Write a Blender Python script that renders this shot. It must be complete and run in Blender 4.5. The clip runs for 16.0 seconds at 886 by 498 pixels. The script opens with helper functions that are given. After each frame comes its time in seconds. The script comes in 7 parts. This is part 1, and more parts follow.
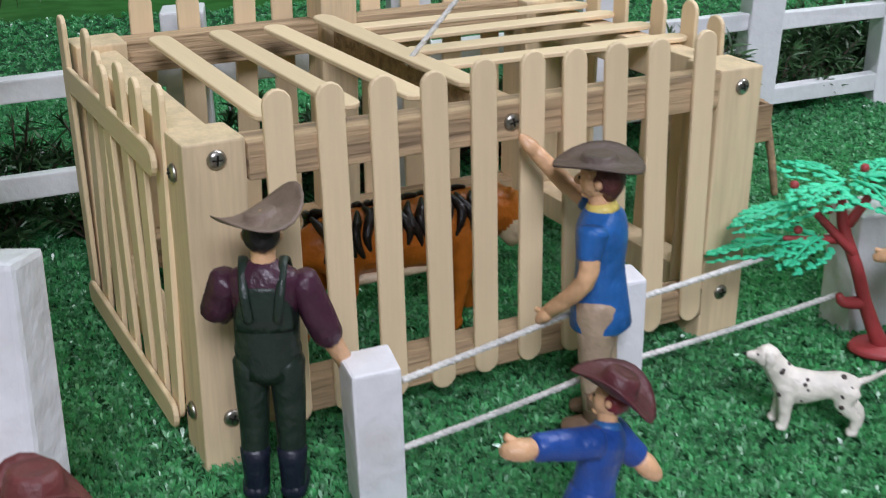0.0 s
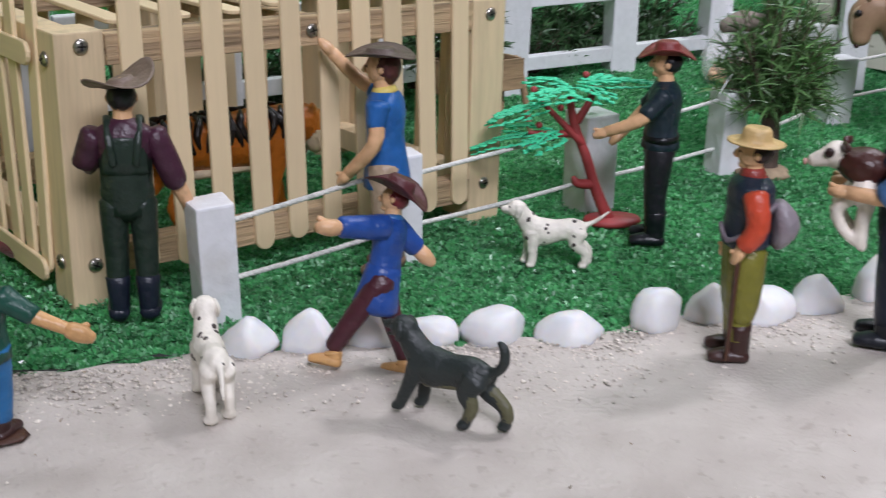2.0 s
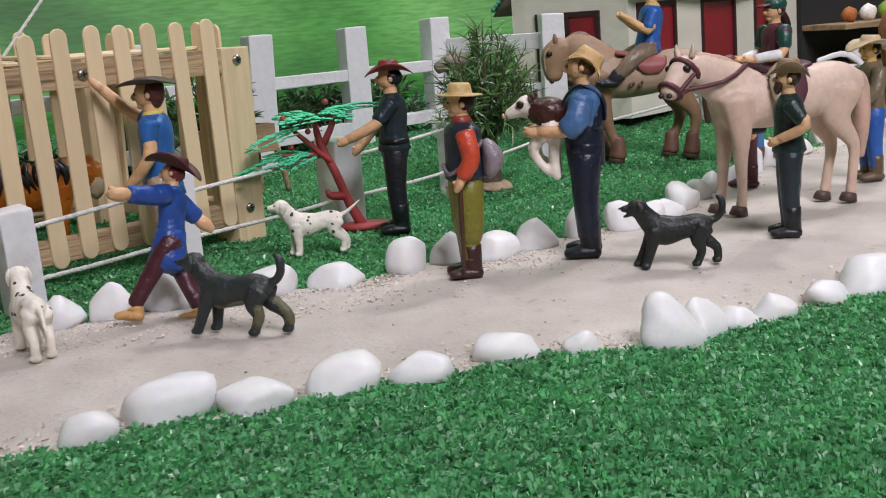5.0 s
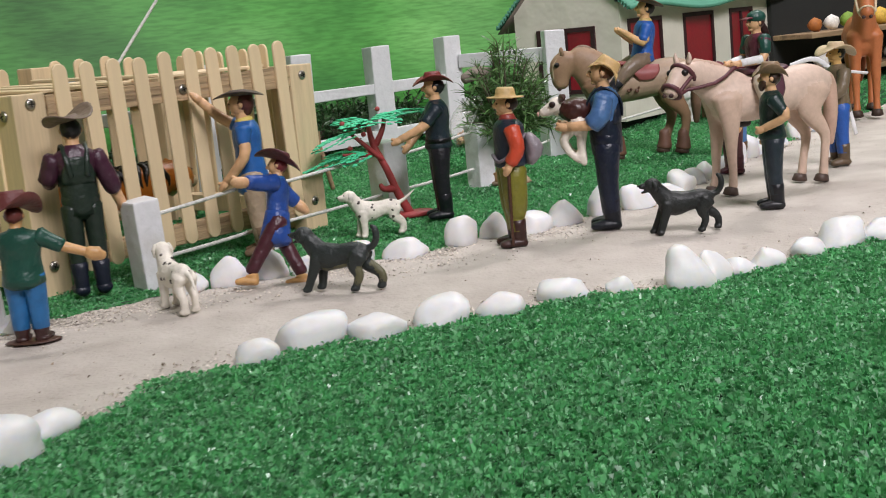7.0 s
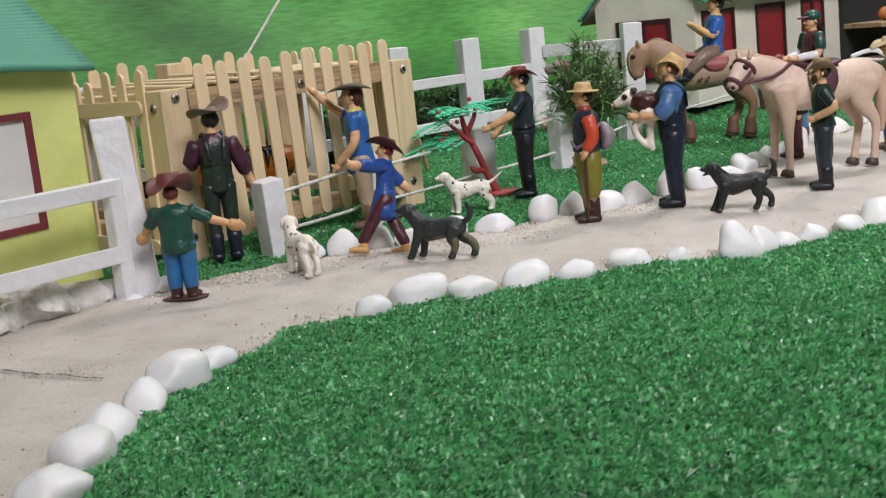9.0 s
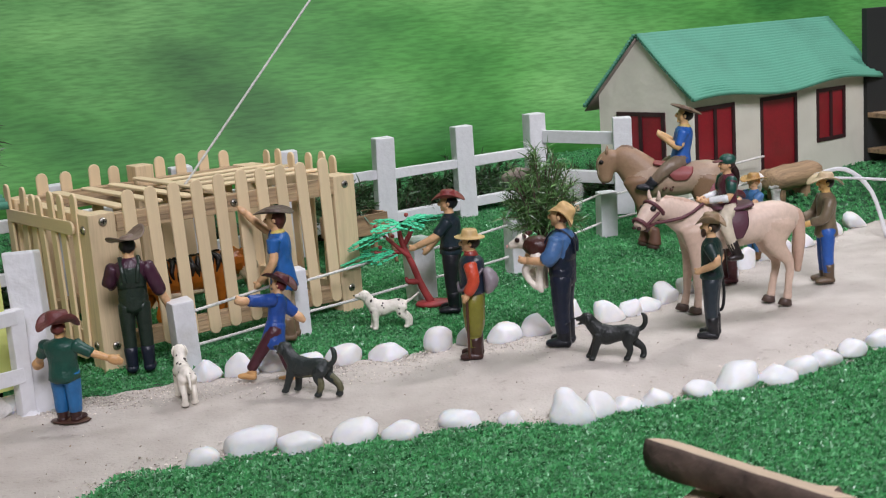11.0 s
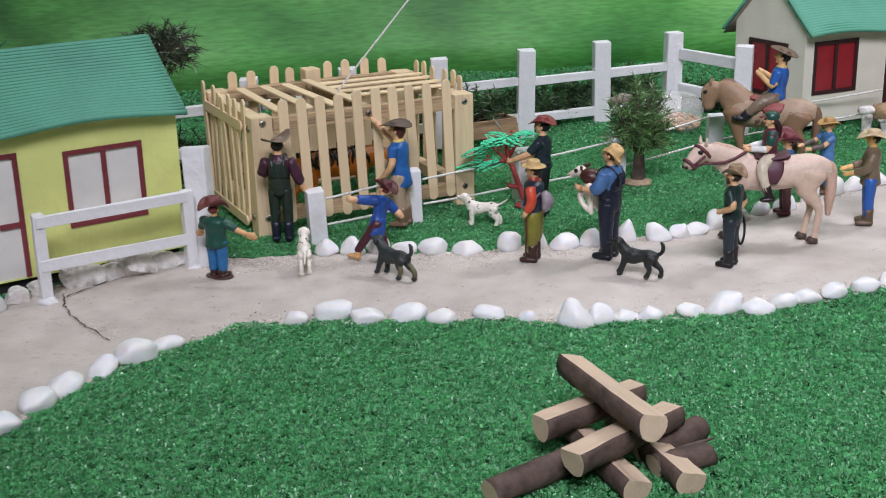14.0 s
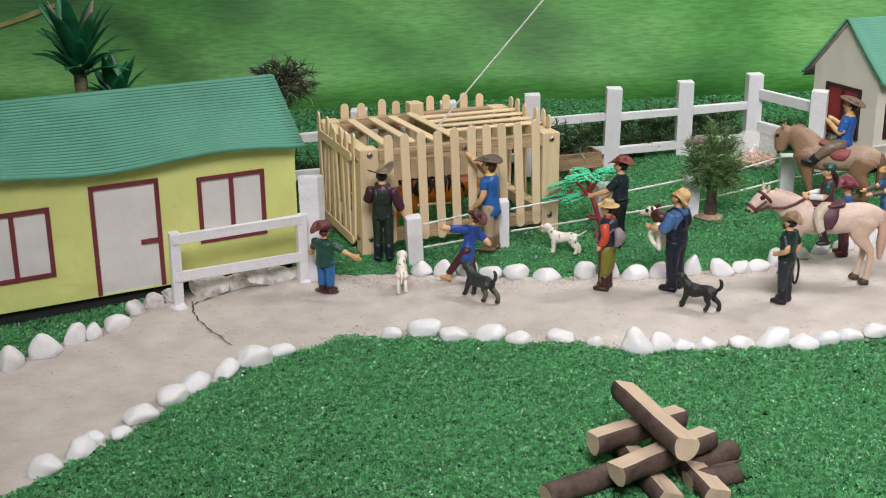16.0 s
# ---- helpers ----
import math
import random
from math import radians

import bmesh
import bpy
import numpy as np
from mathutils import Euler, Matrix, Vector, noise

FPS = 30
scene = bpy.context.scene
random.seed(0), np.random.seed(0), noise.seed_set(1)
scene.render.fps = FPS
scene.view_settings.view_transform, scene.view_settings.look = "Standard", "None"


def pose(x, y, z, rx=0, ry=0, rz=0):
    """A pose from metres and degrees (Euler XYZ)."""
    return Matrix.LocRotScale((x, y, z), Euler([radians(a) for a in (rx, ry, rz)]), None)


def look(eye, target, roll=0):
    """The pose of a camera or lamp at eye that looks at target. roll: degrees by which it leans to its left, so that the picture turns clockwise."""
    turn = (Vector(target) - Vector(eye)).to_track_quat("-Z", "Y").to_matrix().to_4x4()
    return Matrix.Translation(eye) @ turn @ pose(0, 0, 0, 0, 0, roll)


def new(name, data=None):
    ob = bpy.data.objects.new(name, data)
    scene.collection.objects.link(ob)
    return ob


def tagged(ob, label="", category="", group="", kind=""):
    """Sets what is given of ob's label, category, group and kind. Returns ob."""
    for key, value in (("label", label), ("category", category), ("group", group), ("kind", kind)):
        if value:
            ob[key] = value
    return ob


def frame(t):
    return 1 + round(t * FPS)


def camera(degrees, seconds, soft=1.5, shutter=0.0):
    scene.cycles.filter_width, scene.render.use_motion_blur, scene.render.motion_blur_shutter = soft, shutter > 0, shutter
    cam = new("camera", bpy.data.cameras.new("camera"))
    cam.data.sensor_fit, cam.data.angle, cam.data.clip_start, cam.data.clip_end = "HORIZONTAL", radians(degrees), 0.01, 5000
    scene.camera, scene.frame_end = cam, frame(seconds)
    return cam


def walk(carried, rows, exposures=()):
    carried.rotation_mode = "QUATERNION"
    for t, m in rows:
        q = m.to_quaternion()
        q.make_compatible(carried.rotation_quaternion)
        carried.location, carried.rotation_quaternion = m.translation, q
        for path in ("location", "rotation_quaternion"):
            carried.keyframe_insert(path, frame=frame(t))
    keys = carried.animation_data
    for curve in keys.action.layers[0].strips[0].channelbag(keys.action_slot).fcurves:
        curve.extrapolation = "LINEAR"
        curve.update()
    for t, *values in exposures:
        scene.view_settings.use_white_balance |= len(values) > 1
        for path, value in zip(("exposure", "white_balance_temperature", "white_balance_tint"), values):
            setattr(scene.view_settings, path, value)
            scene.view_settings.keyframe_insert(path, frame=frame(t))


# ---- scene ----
cam = camera(39.6, 16.0, soft=1.05, shutter=0.5)
PATH = [  # seconds, eye, target, roll
    (0, (0.0001, -0.0004, 0.2309), (-0.0009, 0.925, -0.1482), 0.26),
    (0.5, (0.0084, -0.0332, 0.2284), (0.0164, 0.8935, -0.1474), 0.21),
    (1, (0.0037, -0.0584, 0.2282), (0.0508, 0.8679, -0.1455), 0.67),
    (1.5, (0.007, -0.0972, 0.2189), (0.1116, 0.8314, -0.1371), 0.77),
    (2, (-0.0109, -0.141, 0.196), (0.1506, 0.791, -0.1285), 1.29),
    (2.5, (-0.0086, -0.1618, 0.1792), (0.2035, 0.7768, -0.0927), 1.41),
    (3, (-0.0009, -0.1841, 0.157), (0.2603, 0.7535, -0.0725), 0.61),
    (3.5, (0.0053, -0.1996, 0.1462), (0.3031, 0.7338, -0.054), -1.41),
    (4, (-0.0029, -0.2228, 0.1343), (0.3029, 0.7095, -0.0589), -2.01),
    (4.2, (-0.008, -0.2301, 0.1281), (0.3051, 0.7001, -0.0634), -2.70),
    (6.3, (-0.0972, -0.3169, 0.1227), (0.2758, 0.5945, -0.0511), -4.92),
    (6.5, (-0.1065, -0.3294, 0.1251), (0.266, 0.5826, -0.0469), -5.20),
    (7, (-0.127, -0.3616, 0.1268), (0.242, 0.5517, -0.0455), -5.56),
    (7.5, (-0.1488, -0.3882, 0.1286), (0.2122, 0.5285, -0.0427), -5.83),
    (8, (-0.1669, -0.4113, 0.1293), (0.183, 0.5097, -0.0418), -6.06),
    (8.5, (-0.1781, -0.4375, 0.1263), (0.1592, 0.4878, -0.0466), -6.06),
    (9, (-0.1671, -0.4597, 0.1424), (0.136, 0.4756, -0.0401), -5.92),
    (9.5, (-0.1277, -0.4911, 0.1692), (0.1231, 0.4603, -0.0093), -6.01),
    (10, (-0.0928, -0.5088, 0.1833), (0.1219, 0.4518, 0.0068), -5.19),
    (10.2, (-0.067, -0.5112, 0.192), (0.1486, 0.4491, 0.0149), -4.99),
    (12.3, (0.0791, -0.6516, 0.3151), (0.1239, 0.3164, 0.0682), -1.93),
    (12.5, (0.0939, -0.6686, 0.3221), (0.1176, 0.2959, 0.0594), -1.95),
    (13, (0.1192, -0.7017, 0.3331), (0.11, 0.2553, 0.0431), -1.81),
    (13.5, (0.1348, -0.7352, 0.3451), (0.1092, 0.2179, 0.0436), -1.56),
    (14, (0.1435, -0.7629, 0.3517), (0.1031, 0.1872, 0.0425), -1.45),
    (14.5, (0.1466, -0.7984, 0.369), (0.0824, 0.1499, 0.0581), -1.29),
    (15, (0.1576, -0.8294, 0.3907), (0.0656, 0.1159, 0.0776), -1.08),
    (15.5, (0.1662, -0.8617, 0.4137), (0.0519, 0.0814, 0.1015), -0.96),
    (16, (0.1672, -0.8815, 0.4219), (0.0454, 0.0608, 0.1099), -0.56),
]
walk(cam, [(t, look(eye, target, roll)) for t, eye, target, roll in PATH],
     exposures=[(0.0, -0.12, 5850, 10), (1.5, -0.14, 5950, 11), (3.0, -0.26, 5850, 12), (4.2, -0.28, 6100, 14), (6.5, -0.12, 6500, 10), (9.0, -0.13, 6450, 9), (10.0, -0.18, 6050, 12), (12.5, -0.20, 6450, 10), (14.0, -0.20, 6050, 12), (14.5, -0.20, 6050, 12), (16.0, -0.08, 6550, 10)])

# ---- light: unseen exhibition room lamps assumed over the diorama ----
world = bpy.data.worlds.new("room_air")
scene.world = world
world.use_nodes = True
world.node_tree.nodes["Background"].inputs[0].default_value = (0.75, 0.82, 0.9, 1)
world.node_tree.nodes["Background"].inputs[1].default_value = 0.48


def area_lamp(name, eye, target, size, watts, colour, spread=180):
    data = bpy.data.lights.new(name, "AREA")
    data.shape, data.size, data.size_y = "RECTANGLE", size[0], size[1]
    data.energy, data.color, data.spread = watts, colour, radians(spread)
    ob = new(name, data)
    ob.matrix_world = look(eye, target)
    return ob


area_lamp("ceiling_lamp", (1.265, 0.883, 1.65), (0.2, 0.35, 0), (0.20, 0.20), 15.5, (1.0, 0.94, 0.95))
area_lamp("ceiling_lamp", (0.36, -1.70, 1.85), (0.72, 0.42, 0), (1.2, 0.8), 16.5, (1.0, 0.945, 1.0), 76)
# unseen strip added to brighten the banner and lift the dark tones
area_lamp("ceiling_lamp", (0.35, 0.95, 1.52), (0.35, 1.0, 0), (1.2, 0.3), 10.0, (1.0, 0.96, 1.0))


# ---- materials ----
def C(text):
    """A linear colour from an sRGB hex text."""
    v = [int(text[i : i + 2], 16) / 255 for i in (0, 2, 4)]
    return tuple(c / 12.92 if c <= 0.04045 else ((c + 0.055) / 1.055) ** 2.4 for c in v)


MATS = {}


def mat(name, colour, rough=0.5, vary=0.12, scale=60.0, bump=0.15, fine=500.0, spec=0.5, metal=0.0, coat=0.0, stretch=(1, 1, 1), dark=None, spread=0.5, per_object=0.0, per_island=0.0, sub=0.0, depth=0.0006):
    """A procedural paint, plastic, wood or stone: colour varied at two scales, fine relief."""
    if name in MATS:
        return MATS[name]
    m = bpy.data.materials.new(name)
    m.use_nodes = True
    nt = m.node_tree
    nd, ln = nt.nodes, nt.links
    b = nd["Principled BSDF"]
    tc = nd.new("ShaderNodeTexCoord")
    mp = nd.new("ShaderNodeMapping")
    mp.inputs["Scale"].default_value = stretch
    ln.new(tc.outputs["Object"], mp.inputs["Vector"])
    n1, n2 = nd.new("ShaderNodeTexNoise"), nd.new("ShaderNodeTexNoise")
    for n, s, d in ((n1, scale, 4), (n2, fine, 3)):
        n.inputs["Scale"].default_value, n.inputs["Detail"].default_value = s, d
        ln.new(mp.outputs["Vector"], n.inputs["Vector"])
    col = colour if len(colour) == 4 else (*colour, 1)
    low = tuple(c * (1 - vary * 2.2) for c in colour[:3]) if dark is None else dark
    high = tuple(min(1, c * (1 + vary * 1.2)) for c in colour[:3])
    ramp = nd.new("ShaderNodeValToRGB")
    e = ramp.color_ramp.elements
    e[0].position, e[0].color = 0.5 - spread * 0.5, (*low, 1)
    e[1].position, e[1].color = 0.5 + spread * 0.5, (*high, 1)
    mid = ramp.color_ramp.elements.new(0.5)
    mid.color = col
    ln.new(n1.outputs["Fac"], ramp.inputs["Fac"])
    mix = nd.new("ShaderNodeMix")
    mix.data_type, mix.blend_type = "RGBA", "MULTIPLY"
    mix.inputs["Factor"].default_value = min(1.0, vary * 2.5)
    r2 = nd.new("ShaderNodeValToRGB")
    r2.color_ramp.elements[0].position, r2.color_ramp.elements[0].color = 0.3, (0.62, 0.62, 0.62, 1)
    r2.color_ramp.elements[1].position, r2.color_ramp.elements[1].color = 0.62, (1.1, 1.1, 1.1, 1)
    ln.new(n2.outputs["Fac"], r2.inputs["Fac"])
    ln.new(ramp.outputs["Color"], mix.inputs["A"])
    ln.new(r2.outputs["Color"], mix.inputs["B"])
    out = mix.outputs["Result"]
    if per_object or per_island:
        hsv = nd.new("ShaderNodeHueSaturation")
        src = nd.new("ShaderNodeObjectInfo").outputs["Random"] if per_object else nd.new("ShaderNodeNewGeometry").outputs["Random Per Island"]
        amount = per_object or per_island
        mr = nd.new("ShaderNodeMapRange")
        mr.inputs["To Min"].default_value, mr.inputs["To Max"].default_value = 1 - amount, 1 + amount
        ln.new(src, mr.inputs["Value"])
        ln.new(mr.outputs["Result"], hsv.inputs["Value"])
        ln.new(out, hsv.inputs["Color"])
        out = hsv.outputs["Color"]
    ln.new(out, b.inputs["Base Color"])
    rr = nd.new("ShaderNodeMapRange")
    rr.inputs["To Min"].default_value, rr.inputs["To Max"].default_value = max(0.02, rough - 0.1), min(1, rough + 0.12)
    ln.new(n1.outputs["Fac"], rr.inputs["Value"])
    ln.new(rr.outputs["Result"], b.inputs["Roughness"])
    b.inputs["Specular IOR Level"].default_value = spec
    b.inputs["Metallic"].default_value = metal
    b.inputs["Coat Weight"].default_value = coat
    b.inputs["Coat Roughness"].default_value = 0.12
    if sub:
        b.inputs["Subsurface Weight"].default_value = sub
        b.inputs["Subsurface Radius"].default_value = (0.004, 0.003, 0.002)
        b.inputs["Subsurface Scale"].default_value = 1.0
    if bump:
        bp = nd.new("ShaderNodeBump")
        bp.inputs["Strength"].default_value, bp.inputs["Distance"].default_value = bump, depth
        ln.new(n2.outputs["Fac"], bp.inputs["Height"])
        ln.new(bp.outputs["Normal"], b.inputs["Normal"])
    MATS[name] = m
    return m


stick_wood = mat("stick_wood", C("e2cba4"), 0.55, 0.035, 45, 0.2, 260, stretch=(2.2, 2.2, 0.14), per_object=0.07, spread=0.8)
post_wood = mat("post_wood", C("dac39d"), 0.6, 0.10, 60, 0.35, 300, stretch=(2.0, 2.0, 0.14), spread=0.6)
rail_wood = mat("rail_wood", C("b59b78"), 0.8, 0.2, 60, 1.0, 240, stretch=(0.14, 2.5, 2.5), dark=C("62503e"), spread=0.6, depth=0.0012)
screw_steel = mat("screw_steel", C("b5b0a8"), 0.32, 0.2, 300, 0.2, 900, metal=1.0)
screw_slot = mat("screw_slot", C("14120f"), 0.7, 0.1, 300, 0.0)
white_paint = mat("white_paint", C("e0e0e2"), 0.42, 0.04, 60, 0.9, 190, spec=0.45, spread=0.8, depth=0.0006)
white_paint_worn = mat("white_paint_worn", C("dfdfe1"), 0.34, 0.05, 50, 0.8, 150, dark=C("c2beb6"), spread=0.9, depth=0.0012)
rope_white = mat("rope_white", C("d9d8d2"), 0.85, 0.12, 300, 0.8, 900)
stone_white = mat("stone_white", C("dfdfdf"), 0.45, 0.03, 40, 0.3, 260, sub=0.45)
stone_grey = mat("stone_grey", C("dad7d2"), 0.6, 0.10, 75, 1.0, 230, dark=C("8a8379"), spread=0.42, depth=0.0018)
turf_backing = mat("turf_backing", C("1d4f2a"), 0.9, 0.25, 200, 0.8, 900)
cardboard = mat("cardboard", C("8a7f74"), 0.85, 0.12, 60, 0.2, 500)
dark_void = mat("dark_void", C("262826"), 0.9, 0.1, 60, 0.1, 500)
house_lime = mat("house_lime", C("d7dd88"), 0.7, 0.05, 14, 0.9, 30, spread=0.8, depth=0.004)
house_cream = mat("house_cream", C("dcd9c9"), 0.7, 0.05, 14, 0.8, 30, spread=0.8, depth=0.003)
panel_white = mat("panel_white", C("dcdad6"), 0.6, 0.04, 30, 0.8, 32, depth=0.003)
tape_maroon = mat("tape_maroon", C("742f36"), 0.55, 0.12, 60, 0.15, 500)
window_red = mat("window_red", C("8c1a26"), 0.35, 0.12, 40, 0.1, 500, coat=0.2)
tape_dark = mat("tape_dark", C("33191c"), 0.6, 0.12, 60, 0.15, 500)
roof_green = mat("roof_green", C("55957c"), 0.7, 0.07, 20, 0.15, 500)
bark = mat("bark", C("58483f"), 0.8, 0.22, 70, 1.2, 240, dark=C("352923"))
log_face = mat("log_face", C("ccb59b"), 0.75, 0.06, 60, 0.5, 300, stretch=(2.2, 2.2, 0.3))
planter_wood = mat("planter_wood", C("9c8262"), 0.75, 0.25, 60, 0.6, 300, stretch=(0.2, 2, 2))
tree_red = mat("tree_red", C("9a3a3a"), 0.5, 0.12, 80, 0.3, 300, spec=0.5)
tree_leaf = mat("tree_leaf", C("4fcf9c"), 0.5, 0.08, 90, 0.2, 400, per_island=0.12)
needle_green = mat("needle_green", C("5c7f49"), 0.3, 0.25, 90, 0.1, 400, per_island=0.5)
hedge_green = mat("hedge_green", C("3c5a36"), 0.35, 0.25, 90, 0.1, 400, per_island=0.5)
palm_green = mat("palm_green", C("1f6b45"), 0.4, 0.2, 60, 0.2, 300, per_island=0.2)
palm_trunk = mat("palm_trunk", C("8f8468"), 0.8, 0.25, 60, 0.8, 300, stretch=(1, 1, 6))


def turf_material():
    m = bpy.data.materials.new("turf_blade")
    m.use_nodes = True
    nd, ln = m.node_tree.nodes, m.node_tree.links
    b = nd["Principled BSDF"]
    geo = nd.new("ShaderNodeNewGeometry")
    ramp = nd.new("ShaderNodeValToRGB")
    e = ramp.color_ramp.elements
    e[0].position, e[0].color = 0.0, (*C("439458"), 1)
    e[1].position, e[1].color = 1.0, (*C("8ed098"), 1)
    for p, c in ((0.45, "57ae66"), (0.85, "6cbe7a")):
        el = ramp.color_ramp.elements.new(p)
        el.color = (*C(c), 1)
    ln.new(geo.outputs["Random Per Island"], ramp.inputs["Fac"])
    tc = nd.new("ShaderNodeTexCoord")
    n = nd.new("ShaderNodeTexNoise")
    n.inputs["Scale"].default_value, n.inputs["Detail"].default_value = 16, 4
    ln.new(tc.outputs["Object"], n.inputs["Vector"])
    mr = nd.new("ShaderNodeMapRange")
    mr.inputs["To Min"].default_value, mr.inputs["To Max"].default_value = 0.70, 1.12
    ln.new(n.outputs["Fac"], mr.inputs["Value"])
    hsv = nd.new("ShaderNodeHueSaturation")
    clump = nd.new("ShaderNodeTexNoise")
    clump.inputs["Scale"].default_value, clump.inputs["Detail"].default_value = 190, 2
    ln.new(tc.outputs["Object"], clump.inputs["Vector"])
    mr2 = nd.new("ShaderNodeMapRange")
    mr2.inputs["From Min"].default_value, mr2.inputs["From Max"].default_value = 0.3, 0.7
    mr2.inputs["To Min"].default_value, mr2.inputs["To Max"].default_value = 0.66, 1.36
    ln.new(clump.outputs["Fac"], mr2.inputs["Value"])
    both = nd.new("ShaderNodeMath")
    both.operation = "MULTIPLY"
    ln.new(mr.outputs["Result"], both.inputs[0])
    ln.new(mr2.outputs["Result"], both.inputs[1])
    ln.new(both.outputs[0], hsv.inputs["Value"])
    ln.new(ramp.outputs["Color"], hsv.inputs["Color"])
    ln.new(hsv.outputs["Color"], b.inputs["Base Color"])
    gloss = nd.new("ShaderNodeValToRGB")
    gloss.color_ramp.elements[0].position, gloss.color_ramp.elements[0].color = 0.80, (0.40, 0.40, 0.40, 1)
    gloss.color_ramp.elements[1].position, gloss.color_ramp.elements[1].color = 0.92, (0.24, 0.24, 0.24, 1)
    ln.new(geo.outputs["Random Per Island"], gloss.inputs["Fac"])
    ln.new(gloss.outputs["Color"], b.inputs["Roughness"])
    b.inputs["Specular IOR Level"].default_value = 0.6
    shine = nd.new("ShaderNodeMapRange")  # some blades are bare shiny plastic
    shine.inputs["From Min"].default_value, shine.inputs["From Max"].default_value = 0.88, 0.99
    ln.new(geo.outputs["Random Per Island"], shine.inputs["Value"])
    shine.inputs["To Max"].default_value = 0.6
    ln.new(shine.outputs["Result"], b.inputs["Coat Weight"])
    b.inputs["Coat Roughness"].default_value = 0.30
    b.inputs["Coat IOR"].default_value = 1.6
    b.inputs["Sheen Weight"].default_value = 0.36
    b.inputs["Sheen Roughness"].default_value = 0.5
    b.inputs["Sheen Tint"].default_value = (0.55, 1.0, 0.65, 1)
    thin = nd.new("ShaderNodeBsdfTranslucent")  # thin plastic lets light through
    ln.new(hsv.outputs["Color"], thin.inputs["Color"])
    mix = nd.new("ShaderNodeMixShader")
    mix.inputs["Fac"].default_value = 0.36
    ln.new(b.outputs["BSDF"], mix.inputs[1])
    ln.new(thin.outputs["BSDF"], mix.inputs[2])
    ln.new(mix.outputs["Shader"], nd["Material Output"].inputs["Surface"])
    return m


turf_blade = turf_material()


def sand_material():
    m = bpy.data.materials.new("path_plaster")
    m.use_nodes = True
    nd, ln = m.node_tree.nodes, m.node_tree.links
    b = nd["Principled BSDF"]
    tc = nd.new("ShaderNodeTexCoord")
    noises = []
    for s, d in ((9, 4), (38, 3), (420, 3), (150, 2)):
        n = nd.new("ShaderNodeTexNoise")
        n.inputs["Scale"].default_value, n.inputs["Detail"].default_value = s, d
        ln.new(tc.outputs["Object"], n.inputs["Vector"])
        noises.append(n)
    ramp = nd.new("ShaderNodeValToRGB")
    e = ramp.color_ramp.elements
    e[0].position, e[0].color = 0.30, (*C("aba299"), 1)
    e[1].position, e[1].color = 0.72, (*C("cdc6bd"), 1)
    mixn = nd.new("ShaderNodeMath")
    mixn.operation = "ADD"
    half = nd.new("ShaderNodeMath")
    half.operation, half.inputs[1].default_value = "MULTIPLY", 0.5
    ln.new(noises[0].outputs["Fac"], mixn.inputs[0])
    ln.new(noises[1].outputs["Fac"], mixn.inputs[1])
    ln.new(mixn.outputs[0], half.inputs[0])
    ln.new(half.outputs[0], ramp.inputs["Fac"])
    grit = nd.new("ShaderNodeValToRGB")
    g = grit.color_ramp.elements
    g[0].position, g[0].color = 0.29, (0.35, 0.29, 0.23, 1)
    g[1].position, g[1].color = 0.36, (1, 1, 1, 1)
    ln.new(noises[3].outputs["Fac"], grit.inputs["Fac"])
    mul = nd.new("ShaderNodeMix")
    mul.data_type, mul.blend_type = "RGBA", "MULTIPLY"
    mul.inputs["Factor"].default_value = 0.22
    ln.new(ramp.outputs["Color"], mul.inputs["A"])
    ln.new(grit.outputs["Color"], mul.inputs["B"])
    ln.new(mul.outputs["Result"], b.inputs["Base Color"])
    b.inputs["Roughness"].default_value = 0.85
    add = nd.new("ShaderNodeMath")
    add.operation = "ADD"
    ln.new(noises[2].outputs["Fac"], add.inputs[0])
    ln.new(noises[1].outputs["Fac"], add.inputs[1])
    bp = nd.new("ShaderNodeBump")
    bp.inputs["Strength"].default_value, bp.inputs["Distance"].default_value = 0.6, 0.0016
    ln.new(add.outputs[0], bp.inputs["Height"])
    ln.new(bp.outputs["Normal"], b.inputs["Normal"])
    return m


path_plaster = sand_material()


